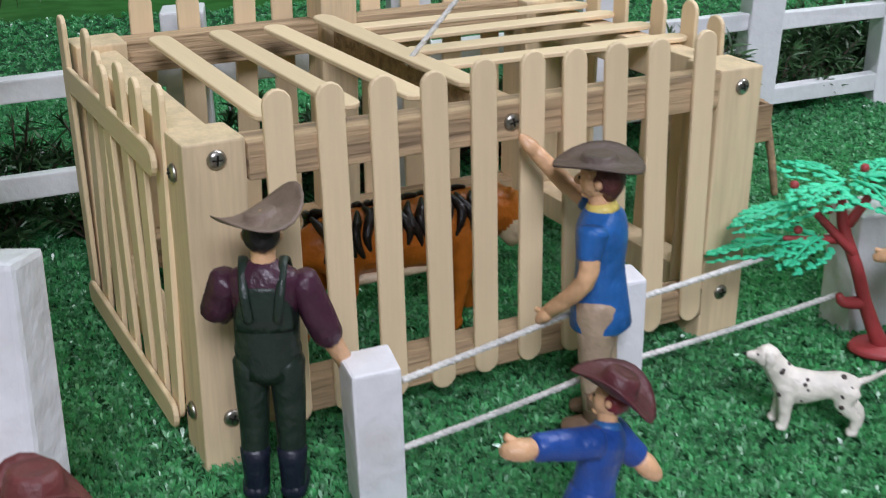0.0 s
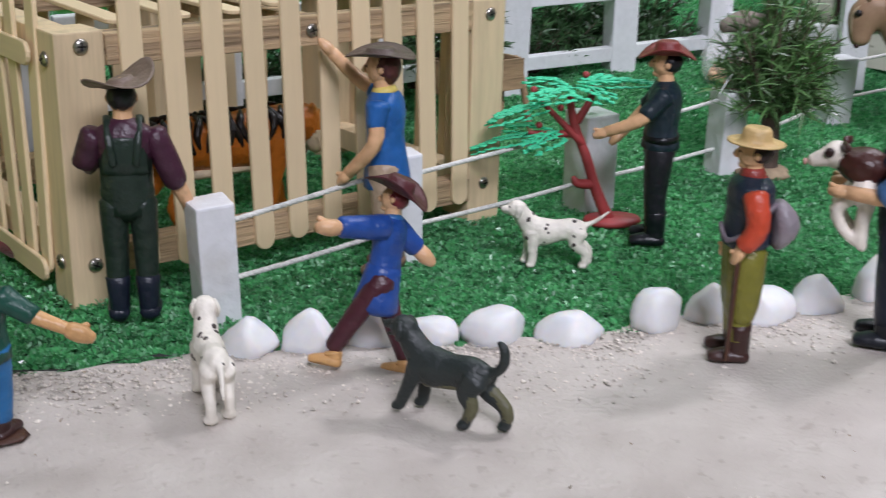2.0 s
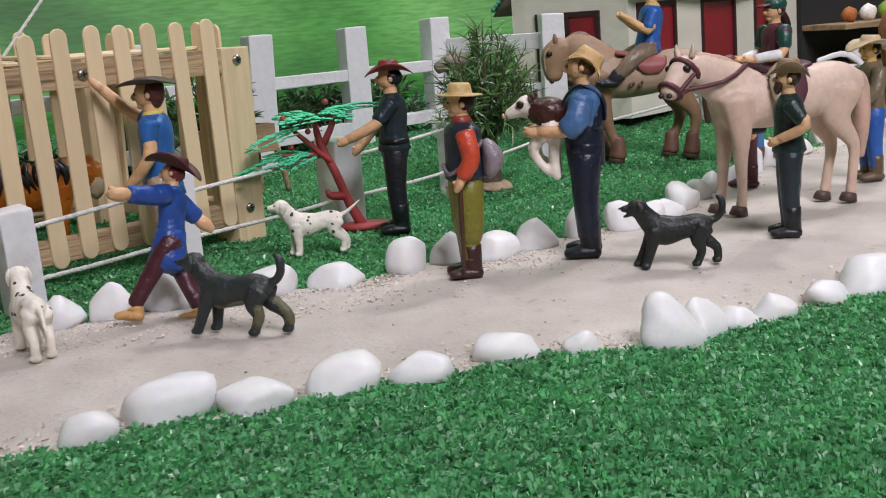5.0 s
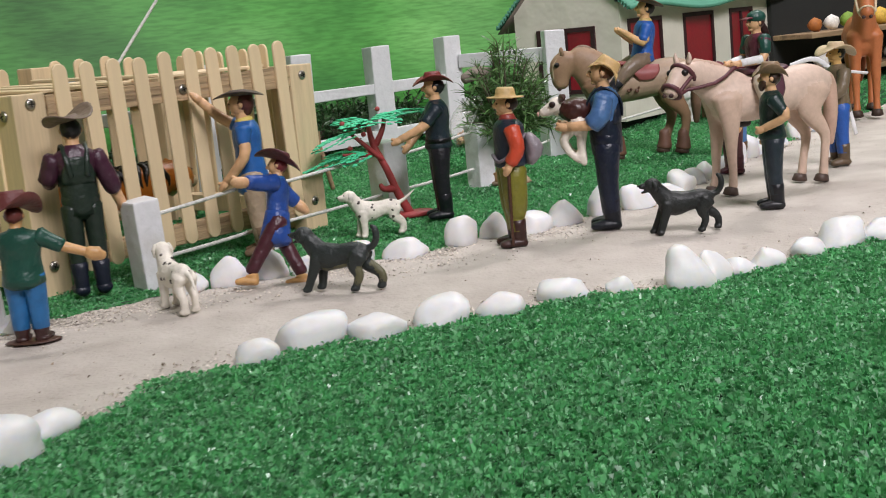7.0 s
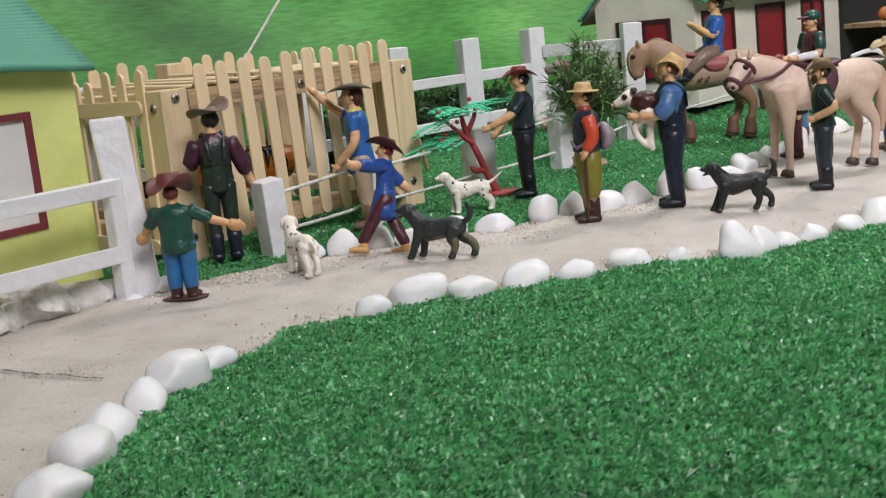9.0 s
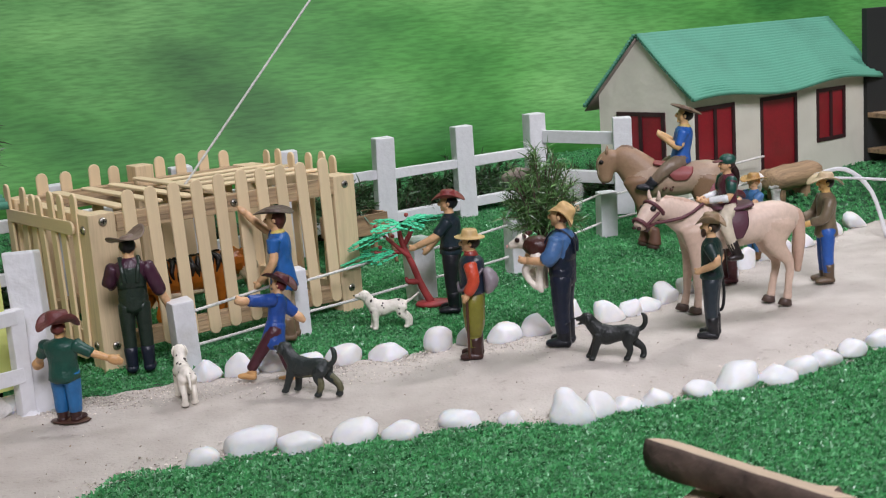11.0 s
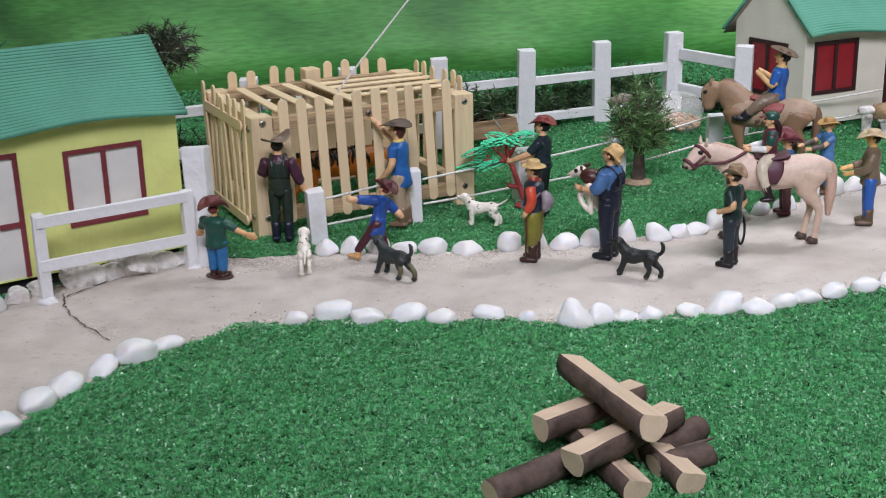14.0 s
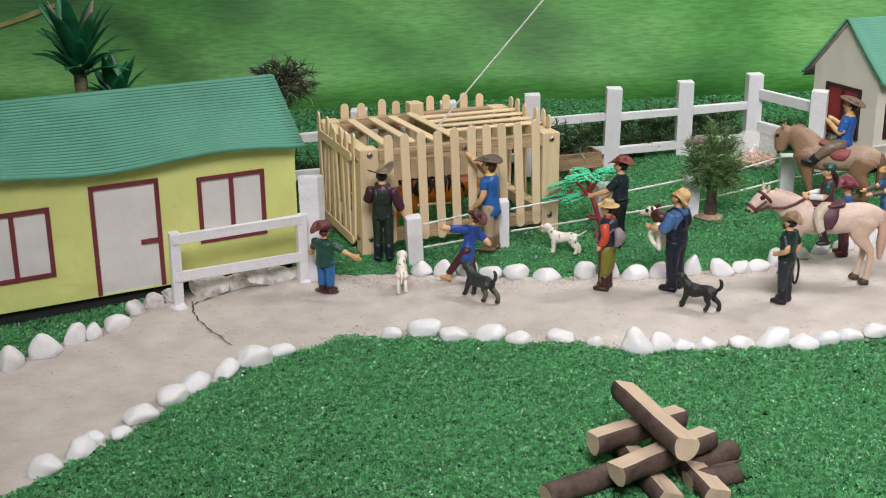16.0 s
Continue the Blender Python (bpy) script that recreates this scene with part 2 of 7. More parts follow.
def backdrop_material():
    """Printed meadow on a soft banner: blades, mown stripes, shade of folds painted into the colour."""
    m = bpy.data.materials.new("printed_meadow")
    m.use_nodes = True
    nd, ln = m.node_tree.nodes, m.node_tree.links
    b = nd["Principled BSDF"]
    tc = nd.new("ShaderNodeTexCoord")

    def noise_of(scale, stretch, detail=4):
        mp = nd.new("ShaderNodeMapping")
        mp.inputs["Scale"].default_value = stretch
        mp.inputs["Rotation"].default_value = (0, 0.25, 0)
        n = nd.new("ShaderNodeTexNoise")
        n.inputs["Scale"].default_value, n.inputs["Detail"].default_value = scale, detail
        ln.new(tc.outputs["Object"], mp.inputs["Vector"])
        ln.new(mp.outputs["Vector"], n.inputs["Vector"])
        return n.outputs["Fac"]

    big = noise_of(3.2, (0.8, 1, 1.5), 2)
    fine = noise_of(330, (0.14, 0.14, 1.0), 5)
    mid_patch = noise_of(11, (0.7, 0.7, 1.5), 6)
    ramp = nd.new("ShaderNodeValToRGB")
    e = ramp.color_ramp.elements
    e[0].position, e[0].color = 0.36, (*C("397c3a"), 1)
    e[1].position, e[1].color = 0.64, (*C("76b66b"), 1)
    mid = ramp.color_ramp.elements.new(0.47)
    mid.color = (*C("579f4e"), 1)
    ln.new(big, ramp.inputs["Fac"])
    r2 = nd.new("ShaderNodeValToRGB")
    r2.color_ramp.elements[0].position, r2.color_ramp.elements[0].color = 0.34, (0.62, 0.68, 0.55, 1)
    r2.color_ramp.elements[1].position, r2.color_ramp.elements[1].color = 0.62, (1.08, 1.08, 1.05, 1)
    ln.new(fine, r2.inputs["Fac"])
    mul = nd.new("ShaderNodeMix")
    mul.data_type, mul.blend_type = "RGBA", "MULTIPLY"
    mul.inputs["Factor"].default_value = 0.8
    ln.new(ramp.outputs["Color"], mul.inputs["A"])
    ln.new(r2.outputs["Color"], mul.inputs["B"])
    r3 = nd.new("ShaderNodeValToRGB")
    r3.color_ramp.elements[0].position, r3.color_ramp.elements[0].color = 0.36, (0.66, 0.74, 0.60, 1)
    r3.color_ramp.elements[1].position, r3.color_ramp.elements[1].color = 0.66, (1.16, 1.10, 1.0, 1)
    ln.new(mid_patch, r3.inputs["Fac"])
    mul2 = nd.new("ShaderNodeMix")
    mul2.data_type, mul2.blend_type = "RGBA", "MULTIPLY"
    mul2.inputs["Factor"].default_value = 0.8
    ln.new(mul.outputs["Result"], mul2.inputs["A"])
    ln.new(r3.outputs["Color"], mul2.inputs["B"])
    # fold shade painted into the colour: a slope on one side, a hollow mid-banner
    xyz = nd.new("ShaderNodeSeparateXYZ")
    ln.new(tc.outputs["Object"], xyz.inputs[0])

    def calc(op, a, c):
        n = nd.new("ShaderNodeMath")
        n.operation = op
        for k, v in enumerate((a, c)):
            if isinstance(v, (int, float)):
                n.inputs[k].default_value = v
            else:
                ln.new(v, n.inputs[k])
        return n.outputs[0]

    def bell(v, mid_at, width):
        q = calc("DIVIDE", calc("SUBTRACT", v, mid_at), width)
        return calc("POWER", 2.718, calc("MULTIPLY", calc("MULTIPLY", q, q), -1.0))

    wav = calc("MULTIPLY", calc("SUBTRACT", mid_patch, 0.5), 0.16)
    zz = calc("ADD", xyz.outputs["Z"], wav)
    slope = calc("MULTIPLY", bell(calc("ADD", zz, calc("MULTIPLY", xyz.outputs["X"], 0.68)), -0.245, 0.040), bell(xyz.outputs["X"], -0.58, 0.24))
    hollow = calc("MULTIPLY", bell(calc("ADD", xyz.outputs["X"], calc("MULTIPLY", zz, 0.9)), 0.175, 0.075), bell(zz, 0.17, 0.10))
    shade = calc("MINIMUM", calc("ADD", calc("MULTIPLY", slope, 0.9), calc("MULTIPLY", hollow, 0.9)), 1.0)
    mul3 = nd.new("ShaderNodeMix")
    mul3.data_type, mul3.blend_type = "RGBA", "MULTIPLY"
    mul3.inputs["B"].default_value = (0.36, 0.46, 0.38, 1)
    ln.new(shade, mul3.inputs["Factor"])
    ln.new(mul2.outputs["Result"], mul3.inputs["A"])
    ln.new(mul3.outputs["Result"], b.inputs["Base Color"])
    b.inputs["Roughness"].default_value = 0.55
    return m


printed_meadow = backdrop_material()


# ---- mesh tools ----
def mesh_from(name, bm, mats):
    me = bpy.data.meshes.new(name)
    bm.normal_update()
    bm.to_mesh(me)
    bm.free()
    for m in mats if isinstance(mats, (list, tuple)) else [mats]:
        me.materials.append(m)
    return me


def thing(name, bm, mats, at=None, label="", category="", group="", kind=""):
    ob = new(name, mesh_from(name, bm, mats))
    if at is not None:
        ob.matrix_world = at
    return tagged(ob, label, category, group, kind)


def base(name, at, label, category, group="", kind=""):
    ob = new(name)
    ob.empty_display_size = 0.02
    ob.matrix_world = at
    return tagged(ob, label, category, group, kind)


def part(name, bm, mats, parent, label="", at=None):
    ob = new(name, mesh_from(name, bm, mats))
    ob.parent = parent
    if at is not None:
        ob.matrix_basis = at
    return tagged(ob, label)


def part_of(name, me, parent, at, label=""):
    ob = new(name, me)
    ob.parent = parent
    ob.matrix_basis = at
    return tagged(ob, label)


def put(bm, m):
    bmesh.ops.transform(bm, matrix=m, verts=bm.verts)
    return bm


def box(bm, lo, hi, mi=0, bevel=0.0, jitter=0.0, m=None):
    r = bmesh.ops.create_cube(bm, size=1.0)
    vs = r["verts"]
    for v in vs:
        v.co = Vector([(lo[i] + hi[i]) / 2 + v.co[i] * (hi[i] - lo[i]) for i in range(3)])
        if jitter:
            v.co += Vector((random.uniform(-jitter, jitter), random.uniform(-jitter, jitter), random.uniform(-jitter, jitter)))
        if m is not None:
            v.co = m @ v.co
    faces = {f for v in vs for f in v.link_faces}
    if bevel:
        edges = list({e for v in vs for e in v.link_edges})
        r = bmesh.ops.bevel(bm, geom=edges, offset=bevel, segments=2, affect="EDGES", profile=0.6)
        faces = {f for f in faces if f.is_valid} | set(r["faces"])
    for f in faces:
        if f.is_valid:
            f.material_index = mi
    return bm


def smooth_points(pts, radii, steps=3):
    """Catmull-Rom through points, with radii (number or pair) carried along."""
    P = [Vector(p) for p in pts]
    R = [r if isinstance(r, (tuple, list)) else (r, r) for r in radii]
    if len(P) < 3 or steps < 2:
        return P, R
    op, orr = [], []
    for i in range(len(P) - 1):
        a, b, c, d = P[max(i - 1, 0)], P[i], P[i + 1], P[min(i + 2, len(P) - 1)]
        ra, rb, rc, rd = R[max(i - 1, 0)], R[i], R[i + 1], R[min(i + 2, len(P) - 1)]
        for k in range(steps):
            t = k / steps
            w = (-0.5 * t + t * t - 0.5 * t**3, 1 - 2.5 * t * t + 1.5 * t**3, 0.5 * t + 2 * t * t - 1.5 * t**3, -0.5 * t * t + 0.5 * t**3)
            op.append(a * w[0] + b * w[1] + c * w[2] + d * w[3])
            orr.append(tuple(max(1e-5, ra[j] * w[0] + rb[j] * w[1] + rc[j] * w[2] + rd[j] * w[3]) for j in (0, 1)))
    op.append(P[-1])
    orr.append(R[-1])
    return op, orr


def tube(bm, pts, radii, mi=0, seg=10, steps=3, ref=(1, 0, 0), cap=0.6, lump=0.0, grain=90):
    """A limb through points; each radius a number, or (along ref, across it). Rounded ends."""
    P, R = smooth_points(pts, radii, steps)
    T = [(P[min(i + 1, len(P) - 1)] - P[max(i - 1, 0)]).normalized() for i in range(len(P))]
    if cap:
        k = cap
        P = [P[0] - T[0] * min(R[0]) * k, P[0] - T[0] * min(R[0]) * k * 0.75, *P, P[-1] + T[-1] * min(R[-1]) * k * 0.75, P[-1] + T[-1] * min(R[-1]) * k]
        R = [tuple(r * 0.25 for r in R[0]), tuple(r * 0.72 for r in R[0]), *R, tuple(r * 0.72 for r in R[-1]), tuple(r * 0.25 for r in R[-1])]
        T = [T[0], T[0], *T, T[-1], T[-1]]
    side = Vector(ref)
    rings = []
    for p, r, t in zip(P, R, T):
        s = side - t * side.dot(t)
        if s.length < 1e-4:
            s = t.orthogonal()
        s.normalize()
        side = s
        o = t.cross(s)
        ring = []
        for k in range(seg):
            a = 2 * math.pi * k / seg
            q = p + s * math.cos(a) * r[0] + o * math.sin(a) * r[1]
            if lump:
                q += (q - p) * lump * noise.noise(q * grain)
            ring.append(bm.verts.new(q))
        rings.append(ring)
    faces = []
    for a, b in zip(rings, rings[1:]):
        for k in range(seg):
            faces.append(bm.faces.new((a[k], a[(k + 1) % seg], b[(k + 1) % seg], b[k])))
    faces.append(bm.faces.new(rings[0][::-1]))
    faces.append(bm.faces.new(rings[-1]))
    for f in faces:
        f.material_index, f.smooth = mi, True
    return faces


def ball(bm, c, r, mi=0, rot=None, sub=2, lump=0.0):
    m = Matrix.Translation(c)
    if rot is not None:
        m = m @ rot.to_4x4()
    m = m @ Matrix.Diagonal((*(r if isinstance(r, (tuple, list)) else (r, r, r)), 1))
    out = bmesh.ops.create_icosphere(bm, subdivisions=sub, radius=1.0)
    for v in out["verts"]:
        q = v.co.copy()
        if lump:
            q *= 1 + lump * noise.noise(q * 1.7 + Vector(c) * 60)
        v.co = m @ q
    for f in {f for v in out["verts"] for f in v.link_faces}:
        f.material_index, f.smooth = mi, True


def lathe(bm, profile, mi=0, seg=20, bend=None, m=None):
    """A turned form from (radius, height) pairs; bend(x, y, z) may shift heights."""
    rings = []
    for r, z in profile:
        ring = []
        for k in range(seg):
            a = 2 * math.pi * k / seg
            x, y = r * math.cos(a), r * math.sin(a)
            q = Vector((x, y, z + (bend(x, y) if bend else 0)))
            ring.append(bm.verts.new(m @ q if m is not None else q))
        rings.append(ring)
    for a, b in zip(rings, rings[1:]):
        for k in range(seg):
            f = bm.faces.new((a[k], a[(k + 1) % seg], b[(k + 1) % seg], b[k]))
            f.material_index, f.smooth = mi, True
    for ring, flip in ((rings[0], True), (rings[-1], False)):
        f = bm.faces.new(ring[::-1] if flip else ring)
        f.material_index, f.smooth = mi, True


def sheet(fn, nu, nv, thick=0.0):
    """A grid of points fn(i, j), with a back at its thickness."""
    bm = bmesh.new()
    g = [[bm.verts.new(fn(i / nu, j / nv)) for j in range(nv + 1)] for i in range(nu + 1)]
    for i in range(nu):
        for j in range(nv):
            bm.faces.new((g[i][j], g[i + 1][j], g[i + 1][j + 1], g[i][j + 1])).smooth = True
    if thick:
        bm.normal_update()
        bmesh.ops.solidify(bm, geom=bm.faces[:], thickness=thick)
    return bm


def between(points, x):
    """Height of a line of (x, y) points at x."""
    return float(np.interp(x, [p[0] for p in points], [p[1] for p in points]))


def dip(x, y):
    """How far the board sags along the near edge of the path, more beyond the middle; takes numbers or arrays."""
    a, b, c = np.clip((0.25 - y) / 0.09, 0, 1), np.clip((x - 0.12) / 0.12, 0, 1), np.clip((y + 0.05) / 0.14, 0, 1)
    return a * a * (3 - 2 * a) * c * (0.0028 + 0.0072 * b * b * (3 - 2 * b))


def ground_z(x, y):
    """The lawn behind the path climbs a little towards the banner."""
    return max(0.0, y - 0.45) * 0.03 + min(0.012, max(0.0, y - 0.66) * 0.12) - float(dip(x, y))


def path_z(x, y):
    """The plaster lies a little under the lawn where that climbs."""
    return max(ground_z(x, y) + float(dip(x, y)) - 0.0015, 0) - float(dip(x, y))


NEAR_EDGE = [(-0.95, -1.2), (-0.42, -0.545), (-0.291, -0.295), (-0.213, -0.145), (-0.179, -0.078), (-0.158, -0.010), (-0.131, 0.045), (-0.099, 0.089), (-0.057, 0.135), (0.0, 0.141), (0.10, 0.143), (0.20, 0.145), (0.24, 0.156), (0.30, 0.164), (0.36, 0.174), (0.42, 0.193), (0.60, 0.278), (1.5, 0.77)]
FAR_EDGE = [(-0.95, -0.75), (-0.46, -0.15), (-0.333, 0.045), (-0.300, 0.112), (-0.272, 0.160), (-0.246, 0.222), (-0.140, 0.296), (-0.076, 0.297), (-0.026, 0.306), (0.12, 0.306), (0.187, 0.325), (0.267, 0.340), (0.336, 0.364), (0.363, 0.385), (0.406, 0.424), (0.465, 0.465), (0.52, 0.506), (0.70, 0.61), (1.5, 1.05)]


# ---- the room and the display table ----
room_wall = mat("room_wall", C("cfccc4"), 0.8, 0.04, 3, 0.1, 300)
room_floor = mat("room_floor", C("8d857a"), 0.5, 0.1, 5, 0.1, 300)
for name, lo, hi in (("wall_north", (-2.3, 1.70, -0.8), (2.7, 1.80, 2.6)), ("wall_south", (-2.3, -2.6, -0.8), (2.7, -2.5, 2.6)), ("wall_west", (-2.4, -2.6, -0.8), (-2.3, 1.8, 2.6)), ("wall_east", (2.7, -2.6, -0.8), (2.8, 1.8, 2.6))):
    thing(name, box(bmesh.new(), lo, hi), room_wall, None, "plain pale plastered room wall", "wall", kind="structure")
thing("floor", box(bmesh.new(), (-2.4, -2.6, -0.9), (2.8, 1.8, -0.8)), room_floor, None, "plain grey-brown room floor", "floor", kind="structure")
thing("ceiling", box(bmesh.new(), (-2.4, -2.6, 2.6), (2.8, 1.8, 2.7)), room_wall, None, "plain pale room ceiling", "ceiling", kind="structure")
table_top = mat("table_top", C("6b5a48"), 0.6, 0.15, 20, 0.2, 200)
bm = box(bmesh.new(), (-0.95, -1.15, -0.06), (1.45, 1.45, -0.018), 0, 0.004)
for x in (-0.85, 1.35):
    for y in (-1.05, 1.35):
        box(bm, (x - 0.03, y - 0.03, -0.8), (x + 0.03, y + 0.03, -0.06))
thing("display_table", bm, table_top, None, "brown wooden table that carries the diorama", "table")

# ---- ground ----
bm = sheet(lambda i, j: Vector((-0.95 + 2.4 * i, -1.15 + 2.6 * j, ground_z(-0.95 + 2.4 * i, -1.15 + 2.6 * j) - 0.004)), 120, 130)
thing("ground", bm, turf_backing, None, "dark green backing of the artificial turf", "ground", kind="structure")


def path_point(i, j):
    x = -0.60 + 1.65 * i
    a, b = between(NEAR_EDGE, x) - 0.004, between(FAR_EDGE, x) + 0.002
    y = a + (b - a) * j
    rim = max(0.0, 1 - min(j, 1 - j) * 9)  # lumpier towards the edges
    z = 0.0011 * noise.noise(Vector((x * 26, y * 26, 0))) + (0.0004 + 0.0011 * rim) * noise.noise(Vector((x * 85, y * 85, 3)))
    return Vector((x, y, path_z(x, y) + z))


path = thing("path", sheet(path_point, 560, 110), path_plaster, None, "cream sandy plaster path with grit and a crack", "path", kind="structure")

# thin dark cracks in the plaster: one crosses the path, one runs before the rocks, one follows the edge of the turf
CRACKS = [([(-0.222, 0.207), (-0.217, 0.196), (-0.213, 0.182), (-0.205, 0.170), (-0.202, 0.163), (-0.190, 0.149), (-0.180, 0.134), (-0.168, 0.125), (-0.159, 0.112), (-0.149, 0.104)], 0.0009, "thin dark crack across the path"),
          ([(-0.219, 0.199), (-0.200, 0.225), (-0.178, 0.247), (-0.155, 0.266), (-0.141, 0.280), (-0.125, 0.290)], 0.0013, "dark crack before the rocks"),
          ([(-0.108, 0.296), (-0.076, 0.2955), (-0.062, 0.300), (-0.045, 0.3045), (-0.026, 0.304), (-0.012, 0.3035)], 0.0028, "dark gap along the turf")]
for line, wide, label in CRACKS:
    bm, last = bmesh.new(), None
    for (x0, y0), (x1, y1) in zip(line, line[1:]):
        n = max(4, int(math.hypot(x1 - x0, y1 - y0) / 0.003))
        for k in range(n):
            x, y = x0 + (x1 - x0) * k / n + random.uniform(-0.0010, 0.0010), y0 + (y1 - y0) * k / n + random.uniform(-0.0010, 0.0010)
            w = wide * random.uniform(0.2, 1.0)
            z = path_z(x, y) + 0.0013
            pair = (bm.verts.new((x - w, y, z)), bm.verts.new((x + w, y + w * 0.6, z)))
            if last:
                bm.faces.new((last[0], last[1], pair[1], pair[0]))
            last = pair
    part("crack", bm, dark_void, path, label)
bm = bmesh.new()
grit_mat = mat("grit", C("8d7d69"), 0.9, 0.3, 300, 0.3, 900, per_island=0.5)
for k in range(520):
    x = random.uniform(-0.45, 0.75) if k % 2 else random.uniform(-0.40, -0.02)
    a, b = between(NEAR_EDGE, x), between(FAR_EDGE, x)
    t = random.random()
    t = t * t * 0.5 if random.random() < 0.45 else (1 - t * t * 0.4 if random.random() < 0.75 else t)
    y = a + (b - a) * t
    r = random.uniform(0.0003, 0.0011)
    c = Vector((x, y, path_z(x, y) + r * 0.4))
    vs = [bm.verts.new(c + Vector((random.uniform(-1, 1), random.uniform(-1, 1), random.uniform(-0.5, 1))) * r) for _ in range(4)]
    for tri in ((0, 1, 2), (0, 3, 1), (1, 3, 2), (0, 2, 3)):
        bm.faces.new([vs[q] for q in tri])
tagged(part("grit", bm, grit_mat, path, "scattered brown grit"), kind="stuff")
def pebble(bm, x, y, r):
    """A small flat-lying chip with eight faces."""
    a, c = random.uniform(0, 6.28), Vector((x, y, path_z(x, y) + r * 0.25))
    ring = [bm.verts.new(c + Vector((math.cos(a + q * 1.571), math.sin(a + q * 1.571), random.uniform(-0.15, 0.15))) * r * random.uniform(0.65, 1.2)) for q in range(4)]
    top, low = bm.verts.new(c + Vector((random.uniform(-0.3, 0.3) * r, random.uniform(-0.3, 0.3) * r, r * random.uniform(0.45, 0.8)))), bm.verts.new(c - Vector((0, 0, r * 0.6)))
    for q in range(4):
        bm.faces.new((ring[q], ring[(q + 1) % 4], top))
        bm.faces.new((ring[(q + 1) % 4], ring[q], low))


# pale crumbs of plaster along the edges
bm = bmesh.new()
crumb_mat = mat("crumbs", C("cec6bb"), 0.9, 0.15, 300, 0.3, 900, per_island=0.26)
for k in range(3200):
    x = random.uniform(-0.30, 0.60)
    far_side = k % 5 > 0
    d = abs(random.gauss(0, 0.009))
    y = between(FAR_EDGE, x) - 0.002 - d if far_side else between(NEAR_EDGE, x) + 0.002 + d
    r = random.uniform(0.0003, 0.0012)
    c = Vector((x, y, path_z(x, y) + r * 0.4))
    vs = [bm.verts.new(c + Vector((random.uniform(-1, 1), random.uniform(-1, 1), random.uniform(-0.4, 1))) * r) for _ in range(4)]
    for tri in ((0, 1, 2), (0, 3, 1), (1, 3, 2), (0, 2, 3)):
        bm.faces.new([vs[q] for q in tri])
for k in range(2600):
    x = random.uniform(-0.20, 0.60)
    y = between(NEAR_EDGE, x) + 0.001 + abs(random.gauss(0, 0.013))
    r = random.uniform(0.0004, 0.0016) * (1.4 if random.random() < 0.08 else 1.0)
    c = Vector((x, y, path_z(x, y) + r * 0.35))
    vs = [bm.verts.new(c + Vector((random.uniform(-1, 1), random.uniform(-1, 1), random.uniform(-0.4, 0.8))) * r) for _ in range(4)]
    for tri in ((0, 1, 2), (0, 3, 1), (1, 3, 2), (0, 2, 3)):
        bm.faces.new([vs[q] for q in tri])
# coarse cream gravel pressed into the plaster before the cage, by the crack and at the foot of the rocks
GRAVEL = [(3400, -0.135, 0.24, 0.022), (900, -0.25, -0.12, 0.010)]
for count, xa, xb, deep in GRAVEL:
    for _ in range(count):
        x = random.uniform(xa, xb)
        y = between(FAR_EDGE, x) - 0.001 - abs(random.gauss(0, deep))
        pebble(bm, x, y, random.uniform(0.0004, 0.0010) * (1.5 if random.random() < 0.10 else 1.0))
for _ in range(700):
    f = random.random()
    pebble(bm, -0.197 + 0.055 * f + random.gauss(0, 0.007), 0.156 - 0.048 * f + random.gauss(0.004, 0.007), random.uniform(0.0003, 0.0007))
tagged(part("crumbs", bm, crumb_mat, path, "pale plaster crumbs along the edges"), kind="stuff")


